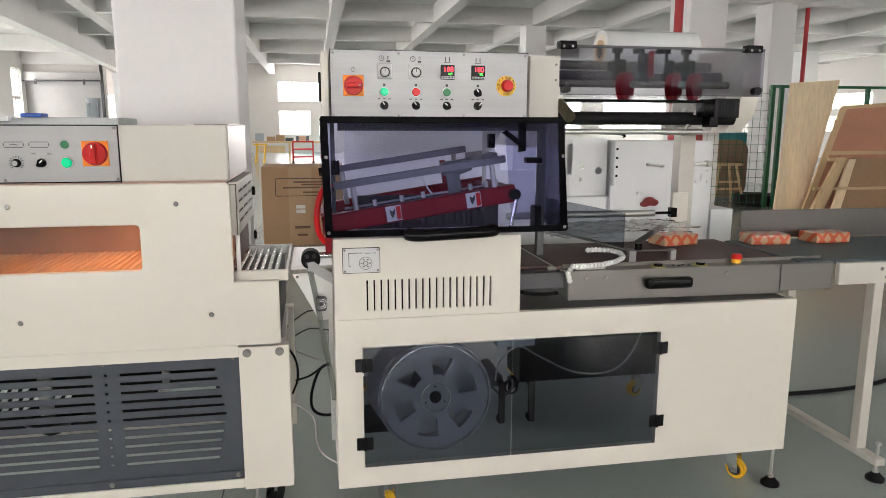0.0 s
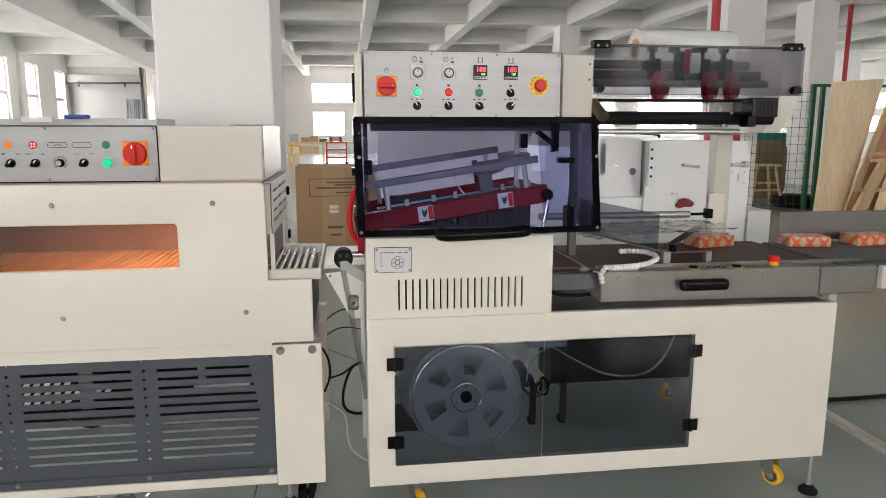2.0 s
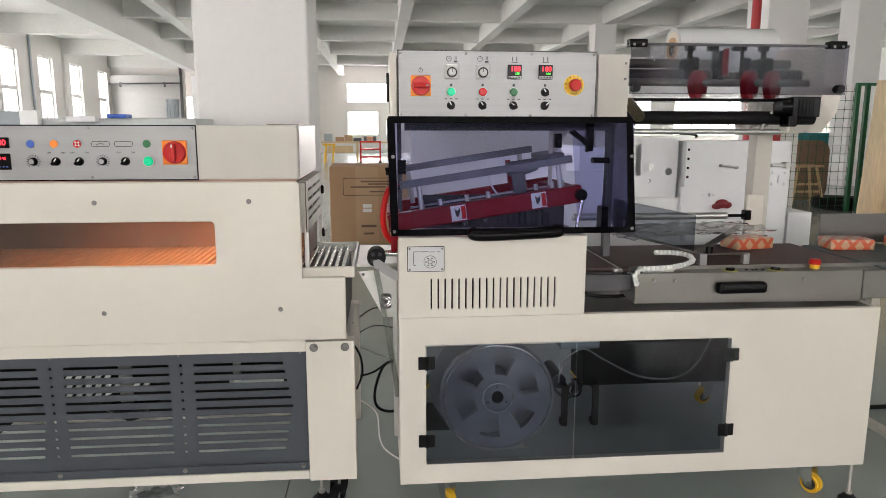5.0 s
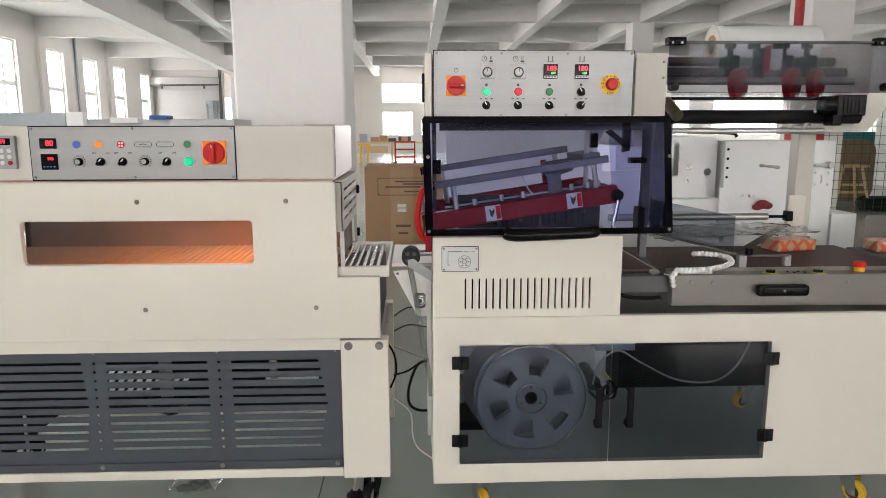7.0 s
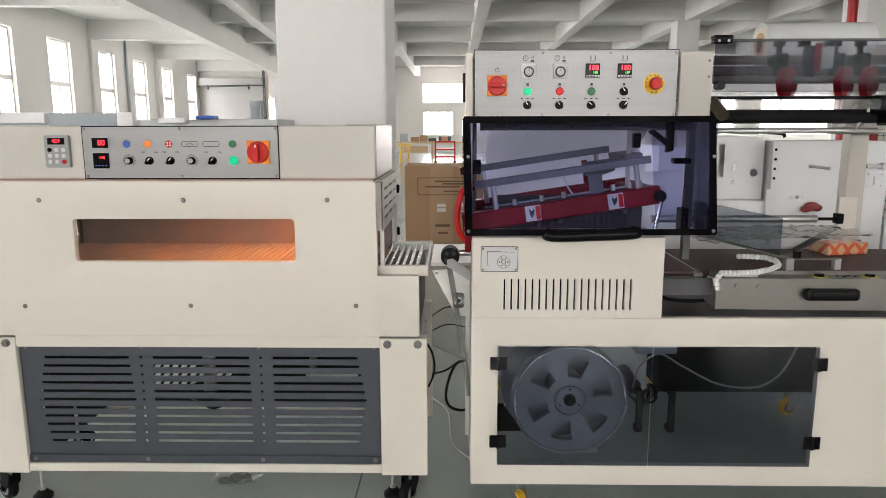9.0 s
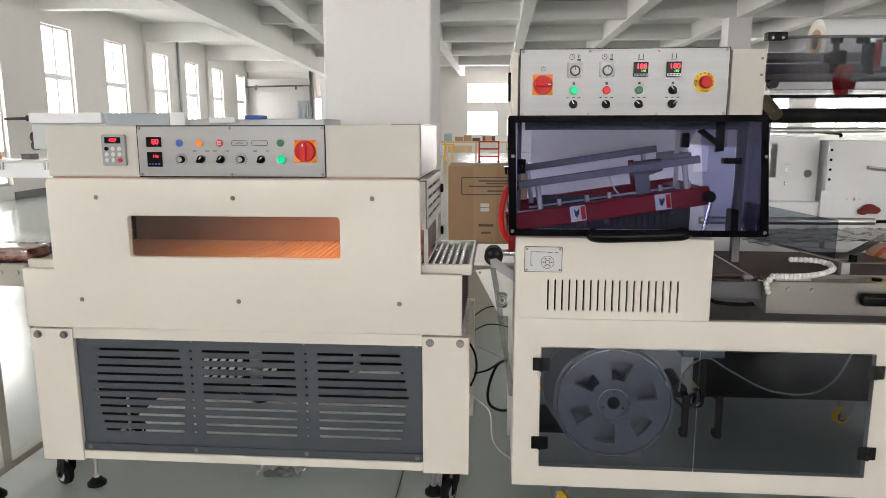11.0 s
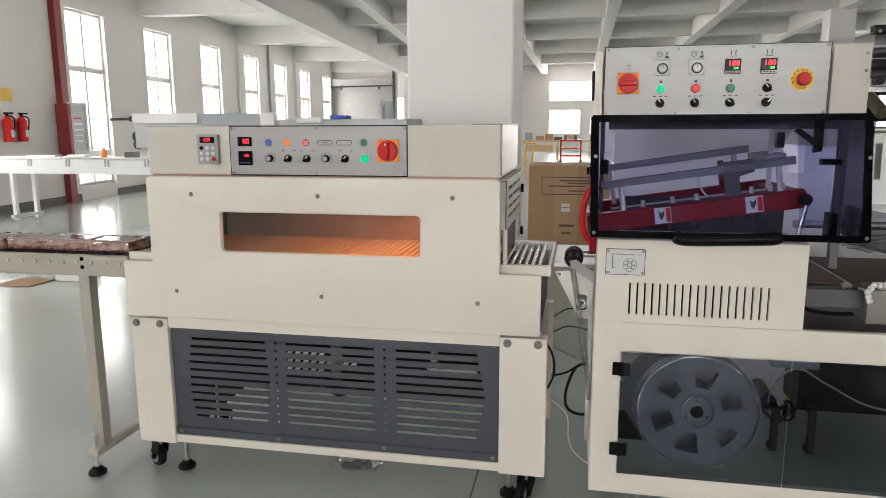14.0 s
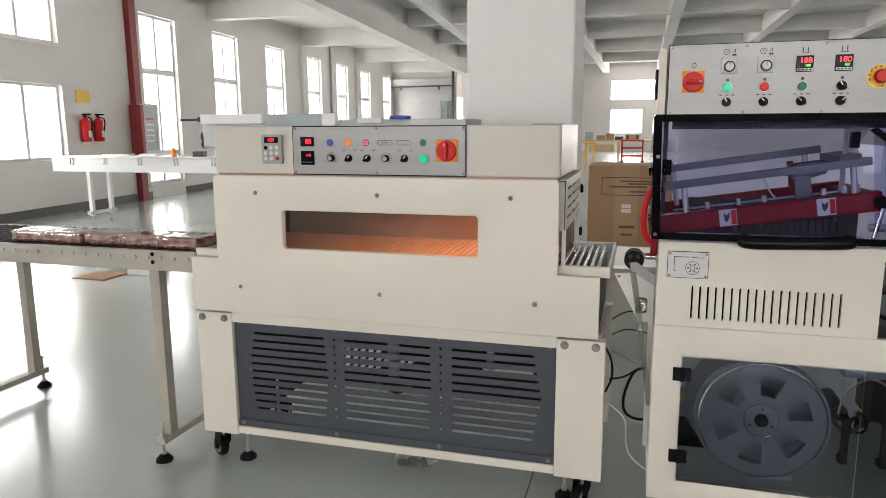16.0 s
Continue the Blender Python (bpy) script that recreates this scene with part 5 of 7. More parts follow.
def build_table():
    T = thing("infeed_table", (1.5, 2.7, 0.8), "brushed steel loading table with maroon belt and black handle", "conveyor table")
    y0 = 2.42
    bm = BM()
    plate(bm, [(0.975, 0.826), (1.866, 0.818), (1.866, 0.938), (0.975, 0.938)], (), y0, y0 + 0.003)
    box(bm, 0.975, 1.866, y0 + 0.003, y0 + 0.07, 0.935, 0.938)
    fr = part("front_panel", bm, STEEL, T)
    bm = BM()
    box(bm, 1.868, 2.105, y0 - 0.004, y0 + 0.08, 0.826, 0.938, 0.004)
    part("end_box", bm, STEEL, T)
    bm = BM()
    to = Matrix(((0, 1, 0, 0.975), (1, 0, 0, 0), (0, 0, 1, 0), (0, 0, 0, 1)))
    plate(bm, [(y0 + 0.003, 0.826), (3.0, 0.85), (3.0, 0.875), (y0 + 0.12, 0.862), (y0 + 0.02, 0.938), (y0 + 0.003, 0.938)], (), 0, 0.003, to)
    part("side_panel", bm, ALU, T)
    bm = BM()
    box(bm, 0.975, 2.10, y0 + 0.07, y0 + 0.074, 0.930, 0.952)
    part("belt_edge", bm, STEEL, T)
    bm = BM()
    box(bm, 0.95, 1.93, 2.50, 3.00, 0.930, 0.946, 0.006)
    part("belt", bm, BELT, T, "maroon conveyor belt")
    bm = BM()
    box(bm, 0.60, 0.94, 2.52, 2.98, 0.930, 0.944, 0.006)
    part("belt", bm, BELT, T, "maroon conveyor belt")
    for x in (0.945, 0.93):
        bm = BM()
        cyl(bm, (x, 2.50, 0.933), (x, 3.0, 0.933), 0.010, 12)
        part("belt_roller", bm, ZINC, T)
    bm = BM()
    box(bm, 1.280, 1.472, y0 - 0.036, y0, 0.862, 0.906, 0.013)
    box(bm, 1.298, 1.454, y0 - 0.038, y0 - 0.030, 0.876, 0.898, 0.003)
    part("drawer_handle", bm, BLACK, T, "recessed black plastic handle")
    for x, z in ((1.045, 0.912), (1.125, 0.910), (1.63, 0.908)):
        screw(T, x, y0, z, 0.008)
    # top controls
    estop(T, 1.705, 2.475, 0.938, 0.016, "z", 0.022)
    for x in (1.355, 1.535):
        bm = BM()
        cyl(bm, (x, 2.455, 0.938), (x, 2.455, 0.950), 0.016, 24)
        p = part("push_button", bm, BLACK, T)
        bm = BM()
        cyl(bm, (x, 2.455, 0.938), (x, 2.455, 0.940), 0.030, 28)
        part("legend_ring", bm, mat("dull_yellow_sticker", (0.42, 0.38, 0.08), 0.5), p)
    for x in (1.425, 1.445, 1.465, 1.485):
        bm = BM()
        cyl(bm, (x, 2.455 + 0.01 * ((int(x * 1000) // 20) % 2), 0.938), (x, 2.455 + 0.01 * ((int(x * 1000) // 20) % 2), 0.941), 0.006, 10)
        part("hole_plug", bm, BLACK, T)
    bm = BM()
    box(bm, 1.01, 1.13, 2.44, 2.46, 0.938, 0.960, 0.002)
    part("guide_clamp", bm, ZINC, T)
    # bead chain of white segments
    path = [(0.975, 2.41, 0.905), (0.965, 2.405, 0.935), (0.985, 2.41, 0.960), (1.05, 2.42, 0.958), (1.12, 2.44, 0.957), (1.18, 2.46, 0.963), (1.225, 2.49, 0.972), (1.235, 2.54, 0.980), (1.21, 2.58, 0.985), (1.16, 2.60, 0.985), (1.12, 2.60, 0.985)]
    pts, left = [], 0.0
    for a, b in zip(path, path[1:]):
        a, b = Vector(a), Vector(b)
        while left < (b - a).length:
            pts.append(a.lerp(b, left / (b - a).length))
            left += 0.0165
        left -= (b - a).length
    ch = part("flexible_air_hose", ball(BM(), pts[0], 0.0108, 10), WHITEP, T, "white jointed air hose")
    for p in pts[1:]:
        share(ch, "hose_joint", p.x - pts[0].x, p.y - pts[0].y, p.z - pts[0].z, T)
    # film opener: triangular plates and clear flap
    bm = BM()
    for a, b, w in (((0.97, 2.76, 1.055), (1.275, 2.52, 0.990), 0.03), ((1.275, 2.55, 0.995), (1.66, 2.93, 1.050), 0.035), ((1.275, 2.52, 0.990), (1.44, 2.50, 0.992), 0.025)):
        a, b = Vector(a), Vector(b)
        n = Vector((0, 0, 1)).cross(b - a).normalized() * w / 2
        up = Vector((0, 0, 0.004))
        vs = [bm.verts.new(p) for p in (a - n, b - n, b + n, a + n, a - n + up, b - n + up, b + n + up, a + n + up)]
        for q in ((3, 2, 1, 0), (4, 5, 6, 7), (0, 1, 5, 4), (1, 2, 6, 5), (2, 3, 7, 6), (3, 0, 4, 7)):
            bm.faces.new([vs[k] for k in q])
    part("film_former", bm, STEEL, T, "triangular steel film former")
    bm = BM()
    box(bm, 1.255, 1.285, 2.50, 2.53, 0.950, 0.995, 0.003)
    part("former_block", bm, ALU, T)
    bm = BM()
    box(bm, 1.425, 1.450, 2.49, 2.515, 0.955, 0.998, 0.003)
    part("former_block", bm, ALU, T)
    bm = BM()
    cyl(bm, (1.30, 2.52, 0.995), (1.30, 2.52, 1.02), 0.014, 8)
    part("former_knob", bm, BLACK, T)
    bm = BM()
    vs = [bm.verts.new(p) for p in ((0.99, 2.75, 1.055), (1.245, 2.535, 1.000), (1.245, 2.535, 1.140), (0.99, 2.75, 1.185))]
    f = bm.faces.new(vs)
    r = bmesh.ops.extrude_face_region(bm, geom=[f])
    bmesh.ops.translate(bm, vec=(0.003, 0.004, 0), verts=[v for v in r["geom"] if isinstance(v, bmesh.types.BMVert)])
    part("smoked_flap", bm, SMOKED, T, "small smoked acrylic flap")
    bm = BM()
    n = 30
    grid = {}
    for i in range(n + 1):
        for j in range(n + 1):
            u, v = i / n, j / n
            x = 0.98 + 0.66 * u
            yy = 2.58 + 0.05 * u + (0.36 - 0.02 * u) * v
            grid[i, j] = bm.verts.new((x, yy, 1.045 + 0.015 * u + 0.016 * noise.noise((x * 14, yy * 14, 0)) + 0.010 * noise.noise((x * 40, yy * 30, 3))))
    for i in range(n):
        for j in range(n):
            bm.faces.new((grid[i, j], grid[i + 1, j], grid[i + 1, j + 1], grid[i, j + 1]))
    part("film_sheet", bm, clear("stretched_film", (0.97, 0.97, 0.98), 0.5, 0.07), T, "crinkled clear film stretched over the former", 180)
    bm = BM()
    cyl(bm, (0.90, 3.02, 1.075), (1.62, 3.02, 1.075), 0.016, 20)
    part("film_shaft", bm, ZINC, T)
    bm = BM()
    cyl(bm, (1.60, 3.02, 1.075), (1.72, 3.02, 1.075), 0.007, 10)
    box(bm, 1.70, 1.73, 3.0, 3.04, 1.055, 1.10, 0.004)
    part("shaft_end", bm, BLACK, T)
    bm = BM()
    box(bm, 1.72, 1.80, 3.03, 3.04, 0.99, 1.17, 0.003)
    part("mount_plate", bm, CREAM, T)
    bm = BM()
    box(bm, 1.62, 1.82, 3.01, 3.014, 0.945, 0.985, 0.001)
    part("side_guide", bm, STEEL, T)
    bm = BM()
    for x0, x1, a, b in ((0.80, 0.97, 2.50, 2.52), (0.80, 0.97, 2.62, 2.635), (0.80, 0.82, 2.5, 2.95), (0.78, 0.97, 2.45, 2.47)):
        box(bm, x0, x1, a, b, 0.87, 0.93)
    part("transfer_bracket", bm, DARKSTEEL, T)
    bm = BM()
    tube(bm, [(0.80, 2.60, 0.86), (0.84, 2.56, 0.83), (0.93, 2.54, 0.825), (0.99, 2.54, 0.83)], 0.007)
    part("black_cable", bm, RUBBER, T)


def pack_material(name, paper, print_colour):
    """Kraft-cream wrapper with red diagonal lattice."""
    m = mat(name, paper, 0.35, var=0.08, scale=30, coat=0.5)
    t = m.node_tree
    b = t.nodes["Principled BSDF"]
    co = t.nodes.new("ShaderNodeTexCoord")
    sep, cmb, add = t.nodes.new("ShaderNodeSeparateXYZ"), t.nodes.new("ShaderNodeCombineXYZ"), t.nodes.new("ShaderNodeMath")
    t.links.new(co.outputs["Object"], sep.inputs[0])
    t.links.new(sep.outputs[1], add.inputs[0])
    t.links.new(sep.outputs[2], add.inputs[1])
    t.links.new(sep.outputs[0], cmb.inputs[0])
    t.links.new(add.outputs[0], cmb.inputs[1])
    out = []
    for ang in (38, -38):
        mp = t.nodes.new("ShaderNodeMapping")
        mp.inputs["Rotation"].default_value = (0, 0, radians(ang))
        w = t.nodes.new("ShaderNodeTexWave")
        w.wave_type, w.bands_direction = "BANDS", "X"
        w.inputs["Scale"].default_value, w.inputs["Distortion"].default_value = 6.4, 1.2
        t.links.new(cmb.outputs[0], mp.inputs[0])
        t.links.new(mp.outputs[0], w.inputs[0])
        g = t.nodes.new("ShaderNodeMath")
        g.operation, g.inputs[1].default_value = "GREATER_THAN", 0.76
        t.links.new(w.outputs["Fac"], g.inputs[0])
        out.append(g)
    mx = t.nodes.new("ShaderNodeMath")
    mx.operation = "MAXIMUM"
    t.links.new(out[0].outputs[0], mx.inputs[0])
    t.links.new(out[1].outputs[0], mx.inputs[1])
    old = b.inputs["Base Color"].links[0].from_socket
    mix = t.nodes.new("ShaderNodeMix")
    mix.data_type = "RGBA"
    t.links.new(mx.outputs[0], mix.inputs[0])
    t.links.new(old, mix.inputs[6])
    mix.inputs[7].default_value = (*print_colour, 1)
    t.links.new(mix.outputs[2], b.inputs["Base Color"])
    return m


def wrapped_pack(x, y, z, turn=0, label="small block wrapped in red and cream patterned paper", l=0.19, w=0.115, h=0.048, group="wrapped packs", shiny=False):
    bm = BM()
    box(bm, -l / 2, l / 2, -w / 2, w / 2, 0, h, 0.006)
    bmesh.ops.subdivide_edges(bm, edges=[e for e in bm.edges if e.calc_length() > 0.03], cuts=3, use_grid_fill=True)
    for v in bm.verts:
        v.co += 0.0022 * noise.noise_vector((v.co.x * 30 + x * 7, v.co.y * 30, v.co.z * 30)) * (1 if v.co.z > 0.004 else 0)
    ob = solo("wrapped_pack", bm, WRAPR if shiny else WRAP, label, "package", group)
    ob.matrix_basis = pose(x, y, z, 0, 0, turn)
    if shiny:
        bm = BM()
        box(bm, -l / 2 - 0.003, l / 2 + 0.003, -w / 2 - 0.003, w / 2 + 0.003, 0.001, h + 0.004, 0.008)
        bmesh.ops.subdivide_edges(bm, edges=[e for e in bm.edges if e.calc_length() > 0.03], cuts=5, use_grid_fill=True)
        for v in bm.verts:
            v.co += 0.003 * noise.noise_vector((v.co.x * 45 + x * 9, v.co.y * 45, v.co.z * 45)) * (1 if v.co.z > 0.01 else 0)
        me = mesh_of("film_wrap", bm, FILM, 180)
        o = new("film_wrap", me)
        o.parent = ob
    return ob


def leg_frame(parent, x, yf, yb, ztop, m, tie=0.10, w=0.045, reach=0.07):
    for y in (yf, yb):
        bm = BM()
        box(bm, x - w / 2, x + w / 2, y - w / 2, y + w / 2, tie, ztop, 0.003)
        part("leg", bm, m, parent)
    bm = BM()
    box(bm, x - w / 2, x + w / 2, yf - reach, yb + reach, tie - 0.03, tie, 0.002)
    part("foot_bar", bm, m, parent)
    for y in (yf - reach + 0.02, yb + reach - 0.02):
        foot(parent, (x, y), tie + 0.07)


def build_infeed():
    C = thing("infeed_conveyor", (2.9, 2.7, 0), "belt conveyor with slate blue belt and steel side guard", "conveyor")
    bm = BM()
    box(bm, 2.12, 4.2, 2.40, 2.425, 0.845, 0.935, 0.003)
    r = part("side_rail", bm, CREAM2, C)
    bm = BM()
    box(bm, 2.02, 4.2, 2.97, 2.995, 0.845, 0.935, 0.003)
    part("side_rail", bm, CREAM2, C)
    bm = BM()
    box(bm, 1.96, 4.2, 2.43, 2.965, 0.925, 0.943, 0.006)
    part("belt", bm, BELTG, C, "slate blue conveyor belt")
    bm = BM()
    cyl(bm, (1.96, 2.44, 0.92), (1.96, 2.96, 0.92), 0.012, 14)
    part("end_roller", bm, ZINC, C)
    bm = BM()
    box(bm, 2.04, 4.2, 2.962, 2.966, 0.950, 1.085, 0.0015)
    part("side_guard", bm, GUARDST, C, "polished brushed steel side guard")
    leg_frame(C, 2.35, 2.46, 2.98, 0.86, CREAM2, reach=0.13)
    leg_frame(C, 3.85, 2.46, 2.98, 0.86, CREAM2)
    for x, z in ((2.318, 0.905), (2.342, 0.870)):
        screw(C, x, 2.40, z, 0.008)
    bm = BM()
    box(bm, 2.02, 2.07, 2.985, 3.03, 0.10, 0.90, 0.003)
    part("corner_leg", bm, CREAM2, C)
    wrapped_pack(2.10, 2.86, 0.944, -6)
    wrapped_pack(2.415, 2.86, 0.944, 4)
    wrapped_pack(1.66, 2.90, 0.947, 12)


def build_outfeed():
    C = thing("outfeed_conveyor", (-2.6, 2.65, 0), "grey-cream roller conveyor with dark rollers", "conveyor")
    for y0 in (2.447, 2.945):
        bm = BM()
        box(bm, -4.6, -1.766, y0, y0 + 0.025, 0.868, 0.955, 0.003)
        part("side_rail", bm, CONVG, C)
    rl = None
    for k in range(43):
        x = -1.80 - 0.066 * k
        if rl is None:
            bm = BM()
            cyl(bm, (x, 2.472, 0.942), (x, 2.945, 0.942), 0.017, 14)
            rl = part("roller", bm, mat("dark_plum_roller", (0.055, 0.045, 0.06), 0.4, 0.2), C, "dark plum roller")
        else:
            share(rl, "roller", -0.066 * k, 0, 0, C)
        bm = BM()
        cyl(bm, (x, 2.447, 0.925), (x, 2.440, 0.925), 0.0085, 6)
        part("axle_nut", bm, ZINC, C)
    leg_frame(C, -1.975, 2.472, 2.96, 0.87, CONVG, 0.115, 0.05)
    leg_frame(C, -3.25, 2.472, 2.96, 0.87, CONVG, 0.115, 0.05)
    leg_frame(C, -4.4, 2.472, 2.96, 0.87, CONVG, 0.115, 0.05)
    for z in (0.94, 0.905):
        bm = BM()
        cyl(bm, (-1.975, 2.447, z), (-1.975, 2.444, z), 0.009, 12)
        part("bolt_hole", bm, BLACK, C)
    x = -1.785
    for k in range(5):
        l = 0.195
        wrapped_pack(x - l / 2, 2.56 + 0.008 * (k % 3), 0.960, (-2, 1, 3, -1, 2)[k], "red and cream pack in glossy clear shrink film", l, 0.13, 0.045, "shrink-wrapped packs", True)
        x -= l + 0.008


WRAP = pack_material("red_cream_wrapper", (0.54, 0.33, 0.19), (0.58, 0.10, 0.035))
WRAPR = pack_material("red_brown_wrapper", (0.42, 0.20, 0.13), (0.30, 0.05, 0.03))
build_film_stand()
build_table()
build_infeed()
build_outfeed()


# ---- between the two machines ----
def build_transfer():
    G = thing("transfer_bracket", (0.02, 2.6, 0.8), "grey steel bracket with rubber idler roller", "bracket")
    bm = BM()
    plate(bm, [(-0.045, 0.948), (0.035, 0.955), (0.095, 0.935), (0.095, 0.775), (0.045, 0.775)], [disc(-0.028, 0.938, 0.006), rounded(0.035, 0.075, 0.805, 0.865, 0.012)], 2.50, 2.506)
    part("side_plate", bm, ZINC, G)
    bm = BM()
    plate(bm, rounded(0.030, 0.080, 0.800, 0.870, 0.02), (), 2.52, 2.535)
    cyl(bm, (0.055, 2.505, 0.835), (0.055, 2.52, 0.835), 0.022, 20)
    part("bearing_block", bm, DARKSTEEL, G)
    bm = BM()
    ring(bm, 0.055, 2.496, 2.506, 0.835, 0.008, 0.013, 20)
    ring(bm, 0.055, 2.498, 2.506, 0.835, 0.017, 0.020, 20)
    part("bearing_ring", bm, CHROME, G)
    bm = BM()
    cyl(bm, (0.022, 2.47, 1.005), (0.022, 2.535, 1.005), 0.034, 28)
    ir = part("idler_roller", bm, RUBBER, G, "black rubber idler roller")
    for k in range(4):
        a = radians(45 + 90 * k)
        # dark disc puts the hole's shade on the roller's face
        bm = BM()
        cyl(bm, (0.022 + 0.018 * math.cos(a), 2.4695, 1.005 + 0.018 * math.sin(a)), (0.022 + 0.018 * math.cos(a), 2.4685, 1.005 + 0.018 * math.sin(a)), 0.008, 10)
        part("roller_hole", bm, SHADEIN, ir)
    bm = BM()
    plate(bm, [(0.010, 0.995), (0.030, 1.000), (0.098, 0.955), (0.098, 0.915), (0.012, 0.970)], (), 2.462, 2.467)
    part("roller_arm", bm, ALU, G)
    bm = BM()
    box(bm, -0.05, 0.10, 2.53, 2.95, 0.96, 0.972)
    part("bridge_plate", bm, ZINC, G)
    bm = BM()
    cyl(bm, (0.05, 2.52, 1.012), (0.12, 2.52, 1.012), 0.012, 14)
    part("clear_tube", bm, CHROME, G)
    bm = BM()
    tube(bm, [(0.020, 2.455, 0.965), (0.040, 2.455, 0.85), (0.062, 2.455, 0.70), (0.085, 2.455, 0.56), (0.094, 2.46, 0.48)], 0.010)
    part("film_strip_tube", bm, clear("milky_tube", (0.72, 0.74, 0.72), 0.12, 0.2), G, "milky plastic tube")
    bm = BM()
    box(bm, 0.080, 0.096, 2.50, 2.53, 0.30, 0.775)
    part("upright", bm, ZINC, G)


def cable(name, pts, r, m, label):
    bm = BM()
    tube(bm, pts, r)
    return solo(name, bm, m, label, "cable", "floor cables")


build_transfer()
cable("power_cable", [(-0.10, 2.95, 0.62), (0.0, 3.3, 0.60), (0.12, 3.1, 0.63)], 0.0032, RUBBER, "black cable slung between the machines")
cable("power_cable", [(-0.09, 3.0, 0.55), (0.0, 3.2, 0.54), (0.12, 3.1, 0.55)], 0.003, RUBBER, "black cable slung between the machines")
cable("power_cable", [(-0.06, 3.0, 0.50), (0.02, 3.1, 0.43), (0.10, 3.05, 0.42)], 0.0035, ZINC, "grey cable slung between the machines")
cable("power_cable", [(-0.06, 2.9, 0.40), (0.0, 2.95, 0.40), (0.06, 2.95, 0.44), (0.12, 2.95, 0.45)], 0.0045, RUBBER, "thick black cable slung between the machines")
cable("power_cable", [(-0.10, 2.75, 0.62), (-0.055, 2.72, 0.56), (-0.045, 2.72, 0.48), (-0.07, 2.75, 0.40)], 0.0045, RUBBER, "black cable loop hanging from the tunnel")
cable("power_cable", [(0.14, 3.5, 0.26), (0.05, 3.5, 0.24), (0.0, 3.45, 0.14), (0.0, 3.4, 0.06), (0.06, 3.4, 0.02), (0.16, 3.45, 0.012), (0.3, 3.5, 0.012)], 0.0075, RUBBER, "thick black cable looped on the floor")
cable("air_line", [(-0.08, 2.80, 0.34), (-0.03, 2.80, 0.31), (0.012, 2.80, 0.26), (0.02, 2.80, 0.16), (0.045, 2.80, 0.10), (0.11, 2.80, 0.05)], 0.0035, WHITEP, "pale air line hanging to the floor")
cable("power_cable", [(2.0, 3.3, 0.012), (2.6, 3.25, 0.012), (3.2, 3.3, 0.012), (3.9, 3.6, 0.012)], 0.012, RUBBER, "black cable lying across the floor")


